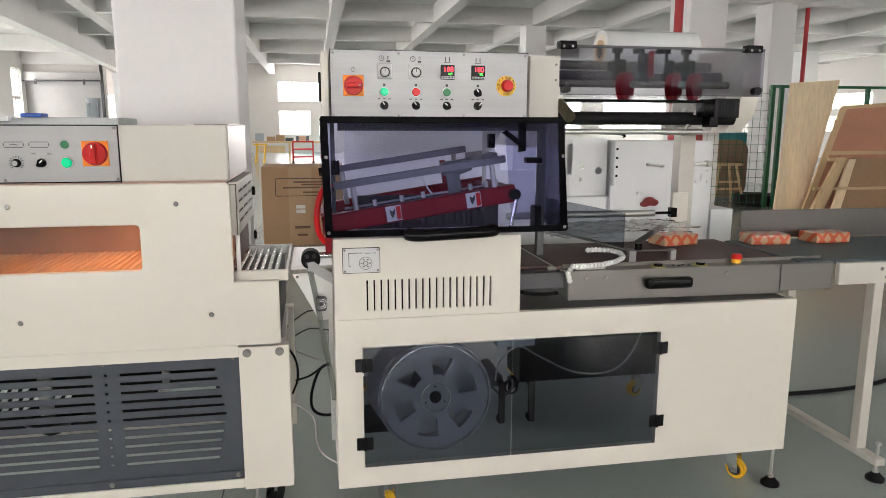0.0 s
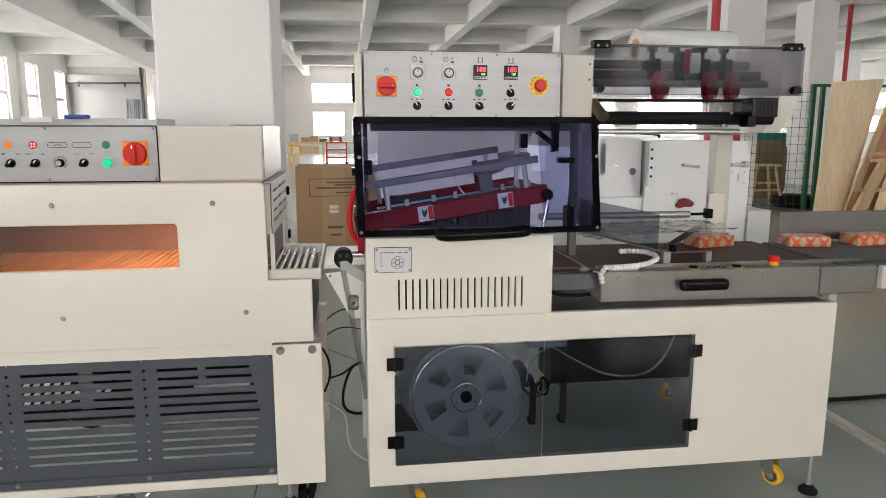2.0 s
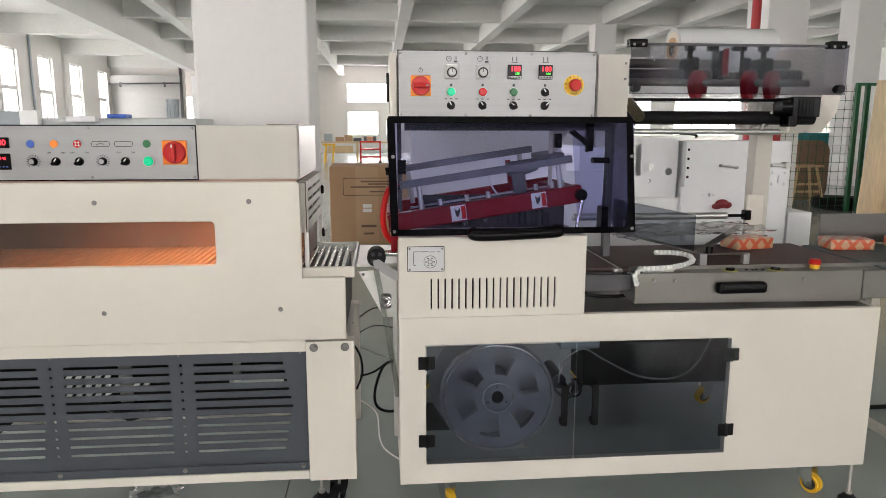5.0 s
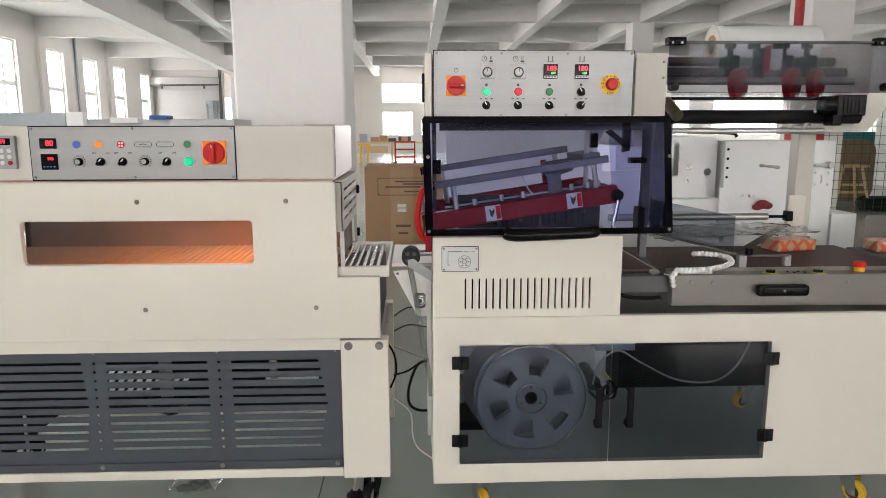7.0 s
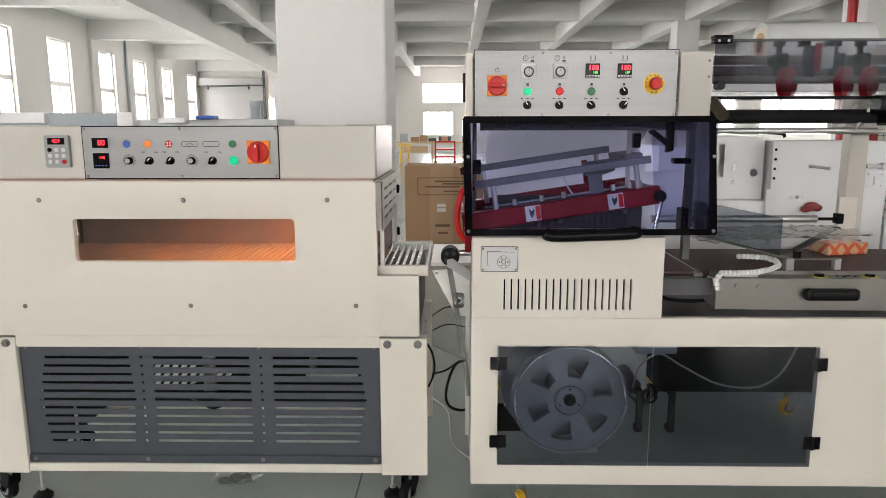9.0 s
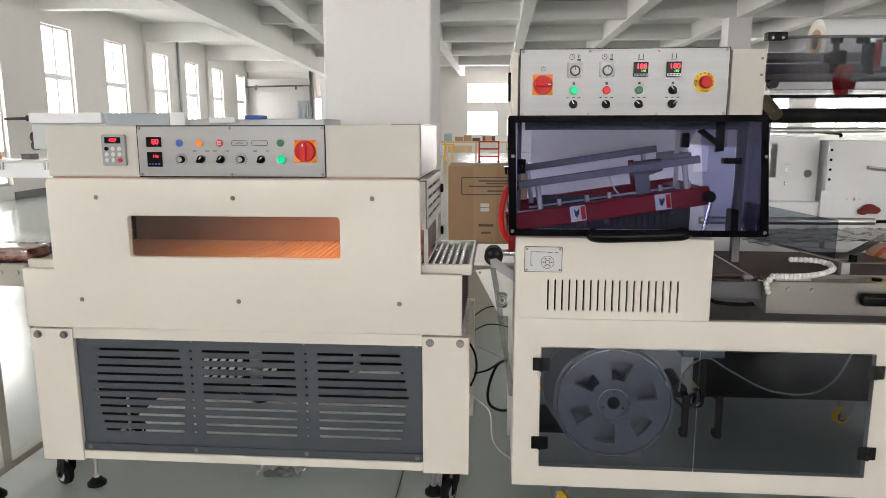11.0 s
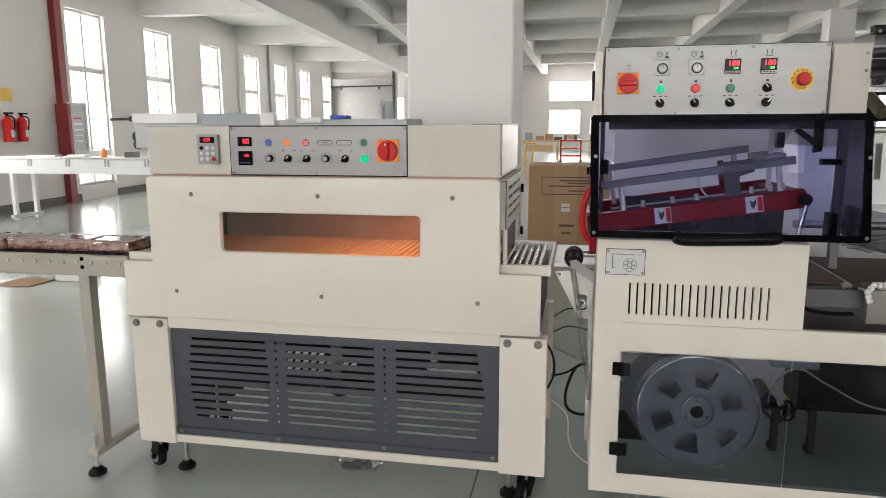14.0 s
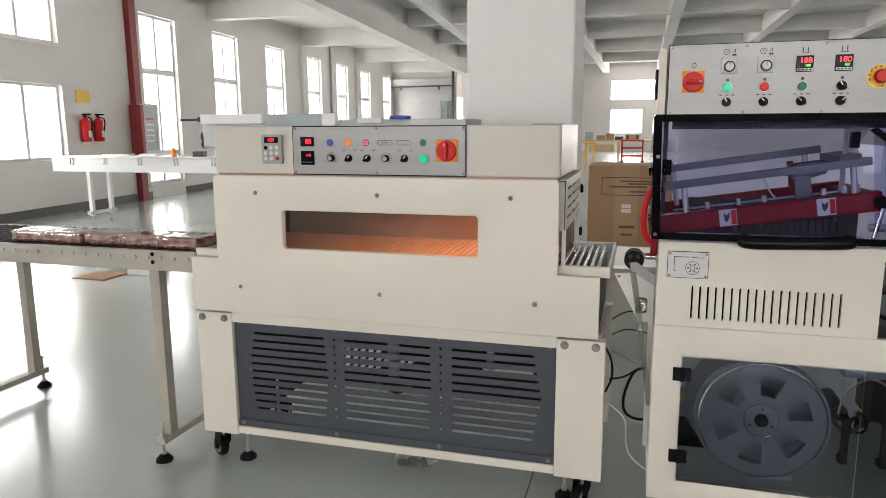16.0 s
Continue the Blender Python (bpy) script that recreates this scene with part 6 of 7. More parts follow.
# ---- things further back in the hall ----
def build_background():
    # cardboard box
    bm = BM()
    box(bm, -0.363, 0.42, 5.5, 6.0, 0.551, 1.175, 0.006)
    c = thing("cardboard_box", (0, 5.8, 0), "tall brown cardboard box with printed frame and white sticker", "box")
    part("carton", bm, CARD, c)
    y = 5.5
    bm = BM()
    plate(bm, rounded(-0.26, 0.13, 0.945, 1.085, 0.012), [rounded(-0.255, 0.125, 0.950, 1.080, 0.010)], y - 0.002, y - 0.0005)
    part("printed_frame", bm, INK, c)
    for x0, x1, z in ((-0.12, 0.10, 1.055), (-0.06, 0.10, 1.035), (-0.20, 0.08, 1.012), (-0.05, 0.09, 0.975)):
        bm = BM()
        box(bm, x0, x1, y - 0.002, y - 0.0005, z - 0.006, z + 0.006)
        part("printed_line", bm, mat("faded_print", (0.16, 0.10, 0.06), 0.7) if "faded_print" not in bpy.data.materials else bpy.data.materials["faded_print"], c)
    for z in (0.862, 0.826):
        bm = BM()
        box(bm, -0.105, -0.035, y - 0.003, y - 0.0005, z - 0.014, z + 0.014)
        part("sticker", bm, WHITEP, c)
    bm = BM()
    box(bm, -0.16, 0.02, y - 0.0016, y - 0.0004, 0.56, 1.17)
    part("packing_tape", bm, mat("brown_tape", (0.47, 0.31, 0.18), 0.35), c)
    for x0, x1, z, h in ((-0.12, 0.0, 0.70, 0.02), (-0.10, -0.02, 0.64, 0.016)):
        bm = BM()
        box(bm, x0, x1, y - 0.003, y - 0.0018, z - h / 2, z + h / 2)
        part("printed_line", bm, bpy.data.materials["faded_print"], c)
    eye = Matrix.Translation((0.04, 0.0, 1.467))
    c.matrix_basis = eye @ Matrix.Scale(1.6, 4) @ eye.inverted() @ c.matrix_basis
    # white machine frame right of the sealer
    W = thing("white_machine", (2.7, 5.5, 0), "unfinished white enamelled machine casing with mounting holes", "machine")
    bm = BM()
    holes = [disc(2.55, 0.955, 0.006), disc(2.60, 0.957, 0.012), disc(2.64, 0.955, 0.006)]
    plate(bm, [(2.43, 0.0), (3.25, 0.0), (3.25, 1.372), (2.43, 1.372)], holes, 5.2, 5.21)
    part("casing_front", bm, MACHW, W)
    for a in ((3.24, 3.25, 5.21, 5.75, 0.0, 1.372), (2.43, 2.44, 5.21, 5.75, 0.0, 1.372), (2.44, 3.24, 5.74, 5.75, 0.0, 1.372), (2.44, 3.24, 5.21, 5.74, 1.36, 1.372)):
        bm = BM()
        box(bm, *a)
        part("casing_sheet", bm, MACHW, W)
    bm = BM()
    box(bm, 3.27, 3.47, 5.2, 5.9, 0.0, 0.812, 0.004)
    part("step_cabinet", bm, MACHW, W)
    bm = BM()
    plate(bm, [(3.06, 1.02), (3.235, 1.02), (3.235, 1.15), (3.06, 1.15)], [disc(3.10, 1.13, 0.008), disc(3.20, 1.13, 0.008), rounded(3.14, 3.155, 1.05, 1.11, 0.006), disc(3.10, 1.04, 0.008), disc(3.20, 1.04, 0.008)], 5.185, 5.195)
    part("mount_plate", bm, MACHW, W)
    bm = BM()
    box(bm, 3.07, 3.20, 5.15, 5.19, 1.175, 1.20, 0.004)
    cyl(bm, (3.20, 5.14, 1.19), (3.20, 5.2, 1.19), 0.025, 14)
    part("latch", bm, ZINC, W)
    bm = BM()
    cyl(bm, (2.67, 5.17, 1.188), (2.81, 5.17, 1.172), 0.010, 12)
    for x, z in ((2.68, 1.187), (2.80, 1.173)):
        cyl(bm, (x, 5.20, z), (x, 5.165, z), 0.012, 12)
    part("pull_handle", bm, ZINC, W)
    bm = BM()
    ball(bm, (2.70, 5.17, 0.89), 0.045, 12, (1.3, 0.5, 0.8))
    ball(bm, (2.74, 5.17, 0.88), 0.035, 12, (1.2, 0.5, 0.8))
    ball(bm, (2.66, 5.17, 0.87), 0.035, 12, (1.2, 0.5, 0.7))
    part("rag", bm, MAROON, W, "dark red rag")
    bm = BM()
    holes = [rounded(2.055, 2.10, 1.10, 1.35, 0.005), disc(2.18, 1.17, 0.03), disc(2.17, 1.06, 0.018), disc(2.33, 1.13, 0.03)]
    plate(bm, [(1.60, 0.0), (2.40, 0.0), (2.40, 1.40), (1.60, 1.41)], holes, 5.35, 5.36)
    box(bm, 1.60, 2.40, 5.36, 5.95, 1.39, 1.40)
    box(bm, 1.60, 1.61, 5.36, 5.95, 0, 1.39)
    box(bm, 1.61, 2.40, 5.94, 5.95, 0, 1.39)
    part("side_casing", bm, MACHW, W)
    bm = BM()
    box(bm, 1.60, 2.40, 5.22, 5.35, 0.0, 0.93, 0.004)
    part("front_casing", bm, MACHW, W)
    bm = BM()
    box(bm, 2.36, 2.43, 5.17, 5.2, 0.65, 1.02, 0.003)
    box(bm, 2.385, 2.43, 5.17, 5.2, 1.02, 1.37, 0.003)
    st = part("strip", bm, MACHW, W)
    for k in range(4):
        bm = BM()
        cyl(bm, (2.405, 5.17, 1.10 + 0.07 * k), (2.405, 5.168, 1.10 + 0.07 * k), 0.010, 12)
        part("bolt_hole", bm, BLACK, st)
    bm = BM()
    tube(bm, [(1.6, 5.3, 1.43), (2.0, 5.3, 1.44), (2.46, 5.3, 1.43), (2.52, 5.3, 1.40)], 0.012)
    part("edge_trim", bm, BLACK, W)
    # tall white sheet behind the guard
    bm = BM()
    plate(bm, [(0.20, 0.14), (1.02, 0.14), (1.02, 1.30), (0.93, 1.474), (0.20, 1.478)], (), 3.6, 3.62)
    part_of = thing("sheet_metal_cover", (0.6, 3.6, 0), "tall pale sheet-metal cover standing behind the sealer", "panel")
    part("sheet", bm, MACHW, part_of)
    bm = BM()
    box(bm, 0.20, 1.02, 3.62, 3.95, 0.14, 1.28)
    part("body", bm, MACHW, part_of)
    for cx in (0.3, 0.92):
        caster(part_of, (cx, 3.75, 0.14), turn=160, r=0.042)
    plinth = thing("steel_plinth", (1.5, 3.5, 0), "low dark steel plinth on yellow casters", "plinth")
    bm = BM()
    # casing coloured near-black for the shade seen behind the cabinet doors
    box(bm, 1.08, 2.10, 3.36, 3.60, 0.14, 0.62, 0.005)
    part("casing", bm, SHADEBLK, plinth)
    caster(plinth, (1.79, 3.42, 0.14), turn=190, r=0.042)
    caster(plinth, (1.12, 3.55, 0.14), RUBBER, 160, 0.042, BLACK, "black swivel caster")
    caster(plinth, (2.02, 3.55, 0.14), turn=20, r=0.042)
    bm = BM()
    plate(bm, [(1.03, 0.14), (2.30, 0.14), (2.30, 0.75), (1.55, 0.80), (1.55, 1.23), (1.03, 1.21)], (), 4.1, 4.12)
    solo("grey_panel", bm, MACHW, "pale grey-blue sheet-metal panel", "panel")
    # pale machine behind the tunnel
    B = thing("pale_machine", (-1.8, 4.0, 0), "long pale grey machine with rails and a small motor", "machine")
    bm = BM()
    box(bm, -2.70, -0.95, 3.9, 4.3, 1.35, 1.521, 0.004)
    part("bed", bm, mat("pale_grey_enamel", (0.55, 0.58, 0.58), 0.4), B)
    for x in (-2.55, -1.2):
        bm = BM()
        box(bm, x - 0.04, x + 0.04, 3.95, 4.05, 0.0, 1.35)
        part("leg", bm, PALEB, B)
    bm = BM()
    box(bm, -2.68, -2.24, 3.85, 4.05, 1.500, 1.560, 0.004)
    part("top_cover", bm, MACHW, B)
    bm = BM()
    box(bm, -2.21, -1.83, 3.84, 3.89, 1.484, 1.556, 0.003)
    part("grey_block", bm, PALEB, B)
    bm = BM()
    box(bm, -1.83, -1.74, 3.84, 3.89, 1.484, 1.560, 0.003)
    part("end_block", bm, MACHW, B)
    bm = BM()
    box(bm, -1.60, -1.45, 3.84, 3.89, 1.50, 1.530, 0.003)
    part("end_block", bm, MACHW, B)
    bm = BM()
    box(bm, -1.40, -1.30, 3.86, 3.95, 1.521, 1.541, 0.003)
    part("blue_clip", bm, BLUEP, B)
    bm = BM()
    cyl(bm, (-1.08, 3.95, 1.521), (-1.08, 3.95, 1.60), 0.030, 20)
    cyl(bm, (-1.08, 3.95, 1.60), (-1.08, 3.95, 1.622), 0.034, 20)
    for k in range(10):
        a = radians(36 * k)
        box(bm, -1.08 + 0.033 * math.cos(a) - 0.003, -1.08 + 0.033 * math.cos(a) + 0.003, 3.95 + 0.033 * math.sin(a) - 0.003, 3.95 + 0.033 * math.sin(a) + 0.003, 1.525, 1.595)
    part("motor", bm, PALEB, B)
    bm = BM()
    cyl(bm, (-2.90, 3.95, 1.527), (-2.70, 3.95, 1.53), 0.008, 12)
    cyl(bm, (-2.76, 3.95, 1.53), (-2.69, 3.95, 1.53), 0.017, 14)
    cyl(bm, (-2.72, 3.93, 1.42), (-2.69, 3.93, 1.42), 0.03, 16)
    cyl(bm, (-2.72, 3.93, 1.37), (-2.69, 3.93, 1.37), 0.026, 16)
    part("spindle", bm, DARKSTEEL, B)
    # white conveyor near the windows
    L = thing("white_conveyor", (-7.5, 9.0, 0), "long white workbench conveyor on slim legs", "conveyor")
    bm = BM()
    box(bm, -9.10, -3.0, 9.0, 9.04, 0.81, 1.02, 0.004)
    part("side_beam", bm, MACHW, L)
    bm = BM()
    box(bm, -9.12, -3.0, 9.04, 9.55, 1.0, 1.05, 0.004)
    part("top", bm, MACHW, L)
    bm = BM()
    box(bm, -9.12, -3.0, 8.97, 9.0, 1.03, 1.06, 0.003)
    part("edge_strip", bm, ZINC, L)
    for k in range(9):
        bm = BM()
        box(bm, -8.75 + 0.65 * k, -8.73 + 0.65 * k, 8.985, 9.0, 0.92, 1.03)
        box(bm, -8.70 + 0.65 * k, -8.68 + 0.65 * k, 8.985, 9.0, 0.92, 1.03)
        part("bracket", bm, ZINC, L)
    for x in (-8.42, -5.2):
        for y in (9.03, 9.45):
            bm = BM()
            box(bm, x - 0.03, x + 0.03, y - 0.03, y + 0.03, 0.10, 0.81)
            part("leg", bm, MACHW, L)
            bm = BM()
            cyl(bm, (x, y, 0), (x, y, 0.02), 0.04, 16)
            cyl(bm, (x, y, 0.02), (x, y, 0.10), 0.01, 8)
            part("foot_pad", bm, ZINC, L)
        bm = BM()
        box(bm, x - 0.03, x + 0.03, 8.95, 9.55, 0.13, 0.18)
        part("cross_bar", bm, MACHW, L)
    bm = BM()
    cyl(bm, (-6.95, 9.2, 1.05), (-6.95, 9.2, 1.16), 0.045, 18, 0.04)
    cyl(bm, (-6.95, 9.2, 1.16), (-6.95, 9.2, 1.19), 0.02, 12)
    solo("orange_bottle", bm, ORANGE, "small orange plastic bottle on the bench", "bottle")
    for x, l, h, m in ((-8.0, 0.5, 0.03, ZINC), (-7.4, 0.3, 0.04, WHITEP), (-6.5, 0.16, 0.08, DARKSTEEL), (-6.1, 0.2, 0.10, WHITEP)):
        bm = BM()
        box(bm, x - l / 2, x + l / 2, 9.15, 9.3, 1.05, 1.05 + h, 0.008)
        solo("machine_part", bm, m, "loose machine part lying on the white bench", "machine part")
    WEST = pose(-10.1, 12.5, 0, 0, 0, 5.15) @ Matrix.Translation((0, -0.25, 0))
    # red pillar, notice board and fire extinguishers on the window wall
    bm = BM()
    box(bm, 0.001, 0.13, -0.20, 0.0, 0.0, 5.2)
    o = solo("wall_pipe", bm, MAROON, "dark red drainpipe box on the wall", "pipe", kind="structure")
    o.matrix_basis = WEST
    nb = thing("notice_board", (-9.8, 12.5, 0), "grey framed notice board with dark red back", "notice board")
    for n, m, a in (("red_back", MAROON, (0.14, 0.40, -0.47, -0.375, 0.99, 1.95)), ("board", mat("grey_green_board", (0.30, 0.33, 0.31), 0.3), (0.32, 0.345, -0.31, 0.12, 1.04, 1.93))):
        bm = BM()
        box(bm, *a)
        bm.transform(WEST)
        part(n, bm, m, nb)
    bm = BM()
    for a in ((0.31, 0.36, -0.37, -0.31, 0.98, 1.98), (0.31, 0.36, 0.12, 0.18, 0.98, 1.98), (0.31, 0.36, -0.31, 0.12, 0.98, 1.04), (0.31, 0.36, -0.31, 0.12, 1.93, 1.98)):
        box(bm, *a)
    bm.transform(WEST)
    part("frame", bm, PAPER, nb)
    for k in range(5):
        bm = BM()
        box(bm, 0.346, 0.349, -0.24, 0.02, 1.22 + 0.11 * k, 1.25 + 0.11 * k)
        bm.transform(WEST)
        part("text_line", bm, PAPER if k < 4 else REDP, nb)
    for s in (-1.72, -1.36):
        e = thing("fire_extinguisher", WEST @ Vector((0.1, s, 1.25)), "red fire extinguisher hung on the wall", "fire extinguisher", "wall extinguishers")
        bm = BM()
        cyl(bm, (0.10, s, 1.25), (0.10, s, 1.62), 0.085, 20)
        cyl(bm, (0.10, s, 1.62), (0.10, s, 1.69), 0.085, 20, 0.03)
        bm.transform(WEST)
        part("cylinder", bm, REDP, e)
        bm = BM()
        cyl(bm, (0.10, s, 1.69), (0.10, s, 1.74), 0.025, 12)
        box(bm, 0.05, 0.22, s - 0.015, s + 0.015, 1.73, 1.76)
        tube(bm, [(0.12, s + 0.02, 1.70), (0.16, s + 0.10, 1.65), (0.14, s + 0.10, 1.45), (0.12, s + 0.09, 1.32)], 0.012)
        bm.transform(WEST)
        part("valve_and_hose", bm, BLACK, e)
        bm = BM()
        box(bm, 0.183, 0.187, s - 0.04, s + 0.04, 1.33, 1.45)
        bm.transform(WEST)
        part("label", bm, PAPER, e)
    bm = BM()
    box(bm, 0.002, 0.012, -1.78, -1.42, 1.96, 2.18)
    bm.transform(WEST)
    solo("wall_notice", bm, YELLOW, "small yellow notice on the wall", "sign")
    # railing outside the low window parts
    for s0 in (0.30, 3.27):
        r = thing("window_railing", WEST @ Vector((-0.25, s0 + 0.6, 0.3)), "thin white railing in the window opening", "railing")
        for k in range(10):
            bm = BM()
            box(bm, -0.26, -0.24, s0 + 0.08 + 0.125 * k, s0 + 0.10 + 0.125 * k, 0.30, 0.95)
            bm.transform(WEST)
            part("baluster", bm, FRAMEW, r)
    # flattened carton and white block on the floor
    bm = BM()
    box(bm, -5.40, -5.02, 5.45, 5.80, 0.001, 0.012, 0.003)
    solo("flat_carton", bm, CARD, "flattened piece of cardboard lying on the floor", "cardboard")
    bm = BM()
    box(bm, -5.0, -4.72, 5.75, 6.05, 0.0, 0.09, 0.01)
    solo("foam_block", bm, WHITEP, "white foam block on the floor", "foam block")
    # scrap of film under the tunnel
    bm = BM()
    g = {}
    for i in range(9):
        for j in range(7):
            x, yy = -0.98 + 0.025 * i, 2.62 + 0.02 * j
            g[i, j] = bm.verts.new((x, yy, 0.004 + 0.075 * abs(noise.noise((x * 38, yy * 38, 1)))))
    for i in range(8):
        for j in range(6):
            bm.faces.new((g[i, j], g[i + 1, j], g[i + 1, j + 1], g[i, j + 1]))
    solo("film_scrap", bm, FILM, "crumpled scrap of clear film on the floor", "film scrap", smooth=20)
    # far bench and red trolley
    tr = thing("red_trolley", (-0.4, 29.5, 0), "red two-shelf workshop trolley", "trolley")
    for x in (-0.80, 0.02):
        for y in (29.4, 29.9):
            bm = BM()
            box(bm, x - 0.03, x + 0.03, y - 0.03, y + 0.03, 0.12, 0.95)
            part("post", bm, REDP, tr)
            bm = BM()
            cyl(bm, (x, y - 0.03, 0.06), (x, y + 0.03, 0.06), 0.06, 14)
            part("wheel", bm, RUBBER, tr)
    for z in (0.30, 0.62, 0.93):
        bm = BM()
        box(bm, -0.83, 0.05, 29.37, 29.93, z - 0.03, z + 0.03)
        part("shelf", bm, REDP, tr)
    for x in (-0.6, -0.2):
        bm = BM()
        cyl(bm, (x, 29.6, 0.96), (x, 29.6, 1.15), 0.07, 12)
        solo("dark_can", bm, DARKSTEEL, "dark can standing on the trolley", "can")
    wb = thing("workbench", (-1.7, 32, 0), "long wooden workbench with clutter", "workbench")
    bm = BM()
    box(bm, -2.6, 0.6, 31.6, 32.4, 0.82, 0.90)
    part("top", bm, PINE, wb)
    for x in (-2.4, -1.0, 0.4):
        bm = BM()
        box(bm, x - 0.05, x + 0.05, 31.65, 31.75, 0, 0.82)
        part("leg", bm, PINE, wb)
    bm = BM()
    box(bm, -2.3, -1.2, 31.7, 32.0, 0.40, 0.70)
    part("drawer_block", bm, PINE, wb)
    for x, h, m in ((-2.3, 0.35, PALEB), (-1.8, 0.2, CARD), (-1.4, 0.28, CARD), (-1.0, 0.15, DARKSTEEL), (-0.4, 0.22, PLYR)):
        bm = BM()
        box(bm, x - 0.18, x + 0.18, 31.8, 32.1, 0.90, 0.90 + h, 0.01)
        solo("bench_box", bm, m, "box of parts on the far workbench", "box")
    ye = thing("yellow_stand", (-2.2, 30.5, 0), "yellow steel trestle stand by the bench", "stand")
    for x in (-2.4, -2.05):
        bm = BM()
        cyl(bm, (x, 30.5, 0), (x + 0.1, 30.5, 0.8), 0.04, 8)
        part("leg", bm, YELLOW, ye)
    bm = BM()
    box(bm, -2.45, -1.9, 30.4, 30.6, 0.75, 0.82)
    part("top", bm, YELLOW, ye)
    # green mesh fence and what stands in front of it
    F = thing("mesh_fence", (9.5, 11.8, 0), "green welded mesh fence panel", "fence")
    for x in (8.42, 8.60):
        bm = BM()
        box(bm, x - 0.035, x + 0.035, 11.70, 11.77, 0, 2.27, 0.004)
        part("post", bm, GREENF, F)
    bm = BM()
    box(bm, 8.4, 12.5, 11.72, 11.76, 2.22, 2.27)
    part("rail", bm, GREENF, F)
    bm = BM()
    box(bm, 10.4, 10.46, 11.70, 11.77, 0, 2.27)
    part("post", bm, GREENF, F)
    for z0 in range(14):
        bm = BM()
        box(bm, 7.0, 8.4, 11.735, 11.741, 0.10 + 0.155 * z0, 0.106 + 0.155 * z0)
        part("wire", bm, GREENF, F)
    for k in range(10):
        bm = BM()
        box(bm, 7.0 + 0.15 * k, 7.006 + 0.15 * k, 11.735, 11.741, 0.05, 2.25)
        part("wire", bm, GREENF, F)
    bm = BM()
    plate(bm, [(7.80, 0.05), (8.36, 0.0), (8.86, 2.29), (7.93, 2.23)], (), 10.6, 10.62)
    solo("plywood_sheet", bm, PLY, "tall pale plywood sheet leaning on the fence", "plywood")
    cr = thing("plywood_crate_side", (9.2, 10.3, 0), "reddish plywood crate side framed with pine battens", "crate panel")
    bm = BM()
    plate(bm, [(8.25, 0.0), (10.8, 0.0), (10.8, 1.95), (8.85, 1.84)], (), 10.45, 10.47)
    part("panel", bm, PLYR, cr)
    bm = BM()
    plate(bm, [(8.85, 1.80), (10.8, 1.91), (10.8, 1.98), (8.83, 1.86)], (), 10.42, 10.45)
    part("batten", bm, PINE, cr)
    bm = BM()
    plate(bm, [(8.18, 0.0), (8.30, 0.0), (8.89, 1.84), (8.80, 1.86)], (), 10.40, 10.45)
    part("batten", bm, PINE, cr)
    bm = BM()
    plate(bm, [(8.62, 1.04), (10.8, 1.05), (10.8, 1.11), (8.62, 1.10)], (), 10.415, 10.45)
    part("batten", bm, PINE, cr)
    p2 = thing("pine_frame", (8.7, 10.0, 0), "pine battens and plywood boards leaning together", "crate panel")
    bm = BM()
    plate(bm, [(8.55, 0.0), (10.6, 0.0), (10.6, 0.98), (8.80, 1.00)], (), 10.10, 10.12)
    part("board", bm, mat("brown_plywood", (0.40, 0.25, 0.14), 0.6, bump=0.05, scale=10, var=0.16, stretch=(1, 4, 4)), p2)
    bm = BM()
    plate(bm, [(8.02, 0.0), (8.24, 0.0), (8.66, 1.00), (8.52, 1.02)], (), 10.02, 10.10)
    part("stile", bm, PINE, p2)
    bm = BM()
    plate(bm, [(8.45, 0.0), (8.62, 0.0), (8.86, 0.98), (8.72, 0.98)], (), 10.06, 10.10)
    part("stile", bm, PLY, p2)
    for z, x0 in ((0.95, 8.30), (0.48, 8.08)):
        bm = BM()
        box(bm, x0, 10.6 if z < 0.6 else 8.62, 10.0, 10.04, z, z + 0.05)
        part("rail", bm, PINE, p2)
    st = thing("wooden_stool", (8.1, 12.6, 0), "pine workshop stool with splayed legs", "stool")
    bm = BM()
    box(bm, 7.78, 8.38, 12.4, 12.75, 0.755, 0.795, 0.01)
    part("seat", bm, PINE, st)
    for sx, sy in ((-1, -1), (1, -1), (-1, 1), (1, 1)):
        bm = BM()
        cyl(bm, (8.08 + sx * 0.33, 12.57 + sy * 0.2, 0), (8.08 + sx * 0.18, 12.57 + sy * 0.12, 0.755), 0.026, 8)
        part("leg", bm, PINE, st)
    for z, k in ((0.28, 0.28), (0.42, 0.25)):
        bm = BM()
        box(bm, 8.08 - k, 8.08 + k, 12.40, 12.43, z, z + 0.04)
        part("stretcher", bm, PINE, st)
    ty = thing("tyre", (8.6, 12.1, 0), "old black tyre lying flat on the floor", "tyre")
    bm = BM()
    prof = [(0.24, 0.02), (0.40, 0.0), (0.46, 0.04), (0.47, 0.10), (0.46, 0.17), (0.40, 0.21), (0.24, 0.19)]
    rings = [[bm.verts.new((8.62 + r * math.cos(6.28319 * k / 40), 12.25 + r * math.sin(6.28319 * k / 40), z)) for r, z in prof] for k in range(40)]
    for k in range(40):
        for i in range(len(prof)):
            bm.faces.new((rings[k][i], rings[(k + 1) % 40][i], rings[(k + 1) % 40][(i + 1) % len(prof)], rings[k][(i + 1) % len(prof)]))
    bmesh.ops.recalc_face_normals(bm, faces=bm.faces[:])
    part("carcass", bm, RUBBER, ty)
    bm = BM()
    plate(bm, rounded(8.05, 9.0, 0.05, 1.25, 0.25, 6), (), 13.2, 13.3)
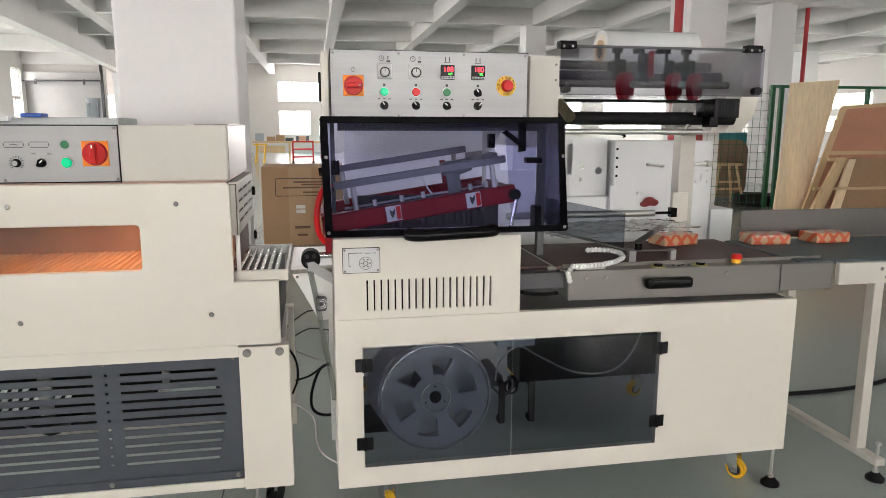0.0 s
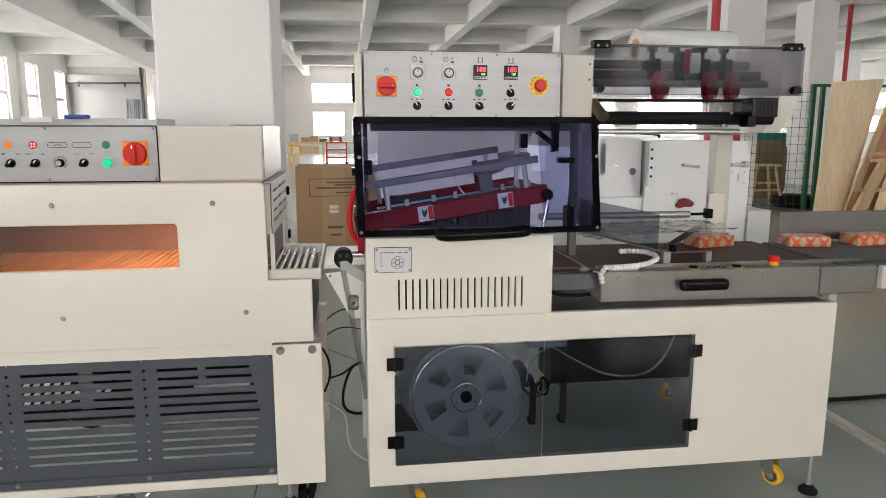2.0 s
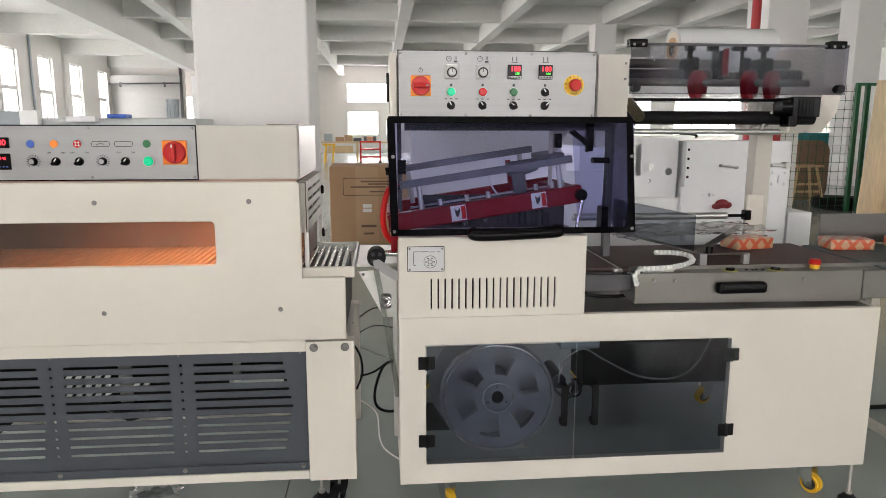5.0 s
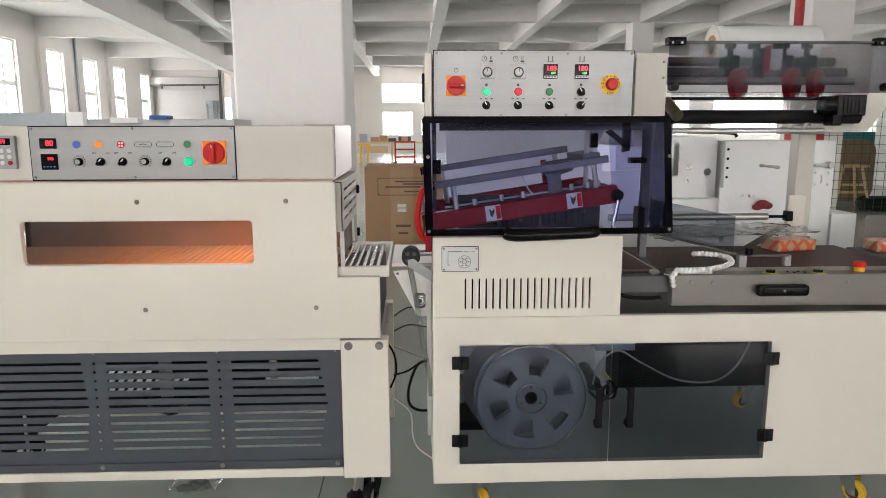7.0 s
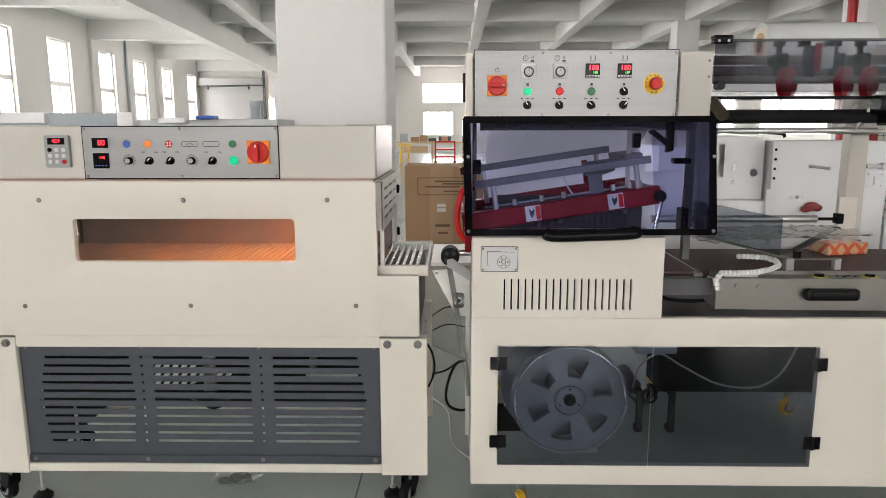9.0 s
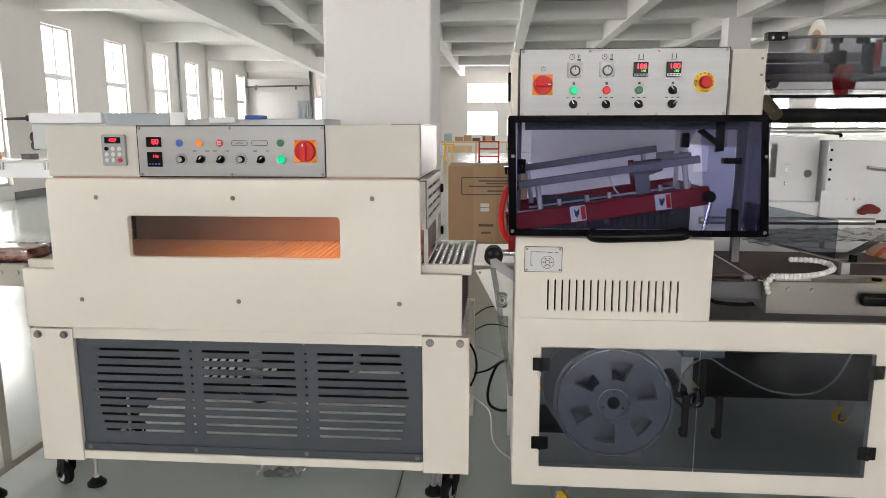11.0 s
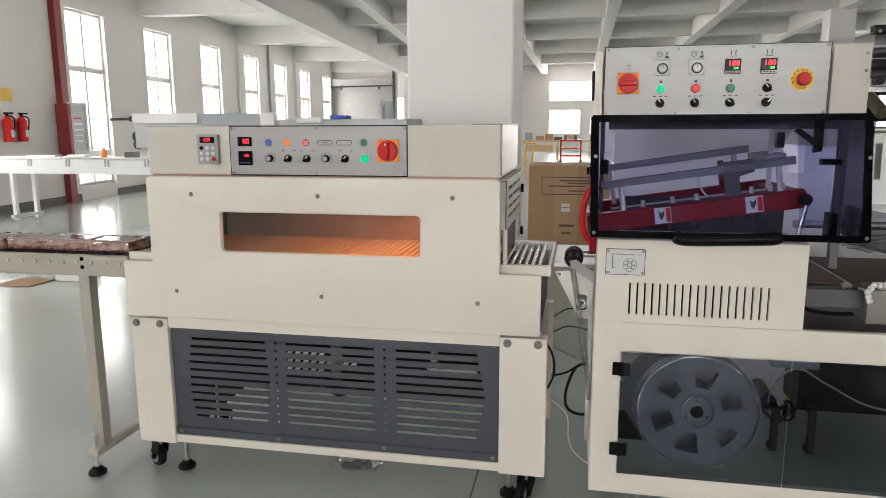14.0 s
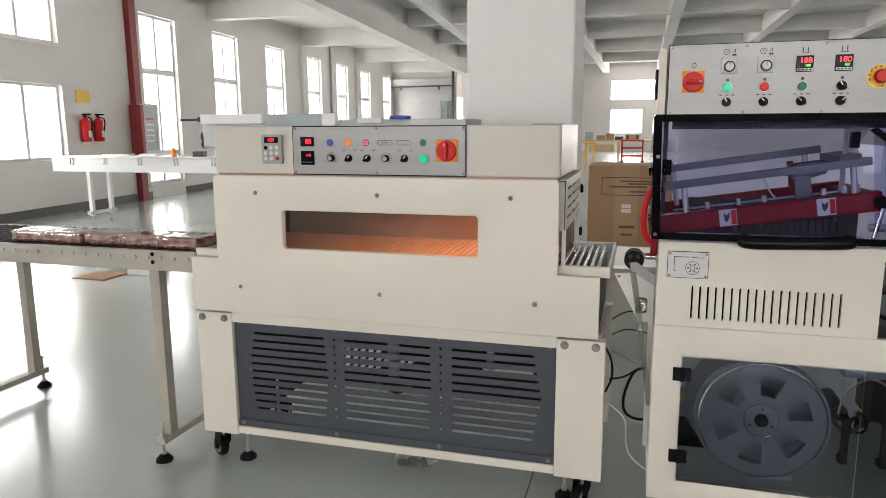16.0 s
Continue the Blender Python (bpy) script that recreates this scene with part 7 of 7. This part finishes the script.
    solo("wrapped_pallet", bm, mat("film_covered_brown", (0.24, 0.16, 0.11), 0.35, scale=8, var=0.3), "brown goods wrapped in clear film", "bundle")
    te = thing("teal_machine", (12, 18, 0), "teal and dark machine far behind the fence", "machine")
    bm = BM()
    box(bm, 11.2, 13.2, 18.0, 18.8, 0.94, 1.37, 0.02)
    part("hood", bm, TEAL, te)
    bm = BM()
    box(bm, 11.2, 13.2, 18.0, 18.8, 0.0, 0.94)
    part("base", bm, DARKSTEEL, te)
    # red riser pipe
    bm = BM()
    cyl(bm, (5.50, 10.0, 0.0), (5.50, 10.0, 4.72), 0.065, 20)
    solo("sprinkler_pipe", bm, PIPERED, "red sprinkler riser pipe", "pipe", kind="structure")
    bm = BM()
    box(bm, 6.92, 7.10, 11.8, 11.94, 1.25, 1.60)
    solo("fire_box", bm, PIPERED, "red fire alarm box on the column", "alarm box")
    bm = BM()
    cyl(bm, (13.4, 17.5, 2.6), (13.4, 17.5, 4.72), 0.06, 14)
    solo("sprinkler_pipe", bm, PIPERED, "red sprinkler riser pipe", "pipe", kind="structure")
    # wall-mounted electric box, grey shutter wall and far pipe
    bm = BM()
    box(bm, -3.13, -2.63, 12.3, 12.5, 1.55, 2.35, 0.01)
    eb = solo("electric_cabinet", bm, MACHW, "pale grey electric cabinet with red lamps", "cabinet")
    for z in (1.75, 2.15):
        bm = BM()
        cyl(bm, (-2.97, 12.3, z), (-2.97, 12.27, z), 0.035, 12)
        part("red_button", bm, REDP, eb)
    bm = BM()
    box(bm, -2.95, -2.65, 12.5, 12.7, 0, 2.3)
    solo("cabinet_post", bm, COLW, "white post that carries the electric cabinet", "post", kind="structure")
    # downlights
    for x, y in ((-0.05, 13.0), (0.7, 22.0), (2.8, 15.5), (3.2, 24.5), (-0.2, 31.0), (9, 14), (14, 14)):
        d = thing("downlight", (x, y, CZ), "small round ceiling downlight, switched on", "ceiling light", "ceiling downlights")
        bm = BM()
        cyl(bm, (x, y, CZ - 0.06), (x, y, CZ), 0.10, 20)
        part("housing", bm, FRAMEW, d)
        bm = BM()
        cyl(bm, (x, y, CZ - 0.065), (x, y, CZ - 0.06), 0.08, 20)
        part("face", bm, SPOT, d)


build_background()
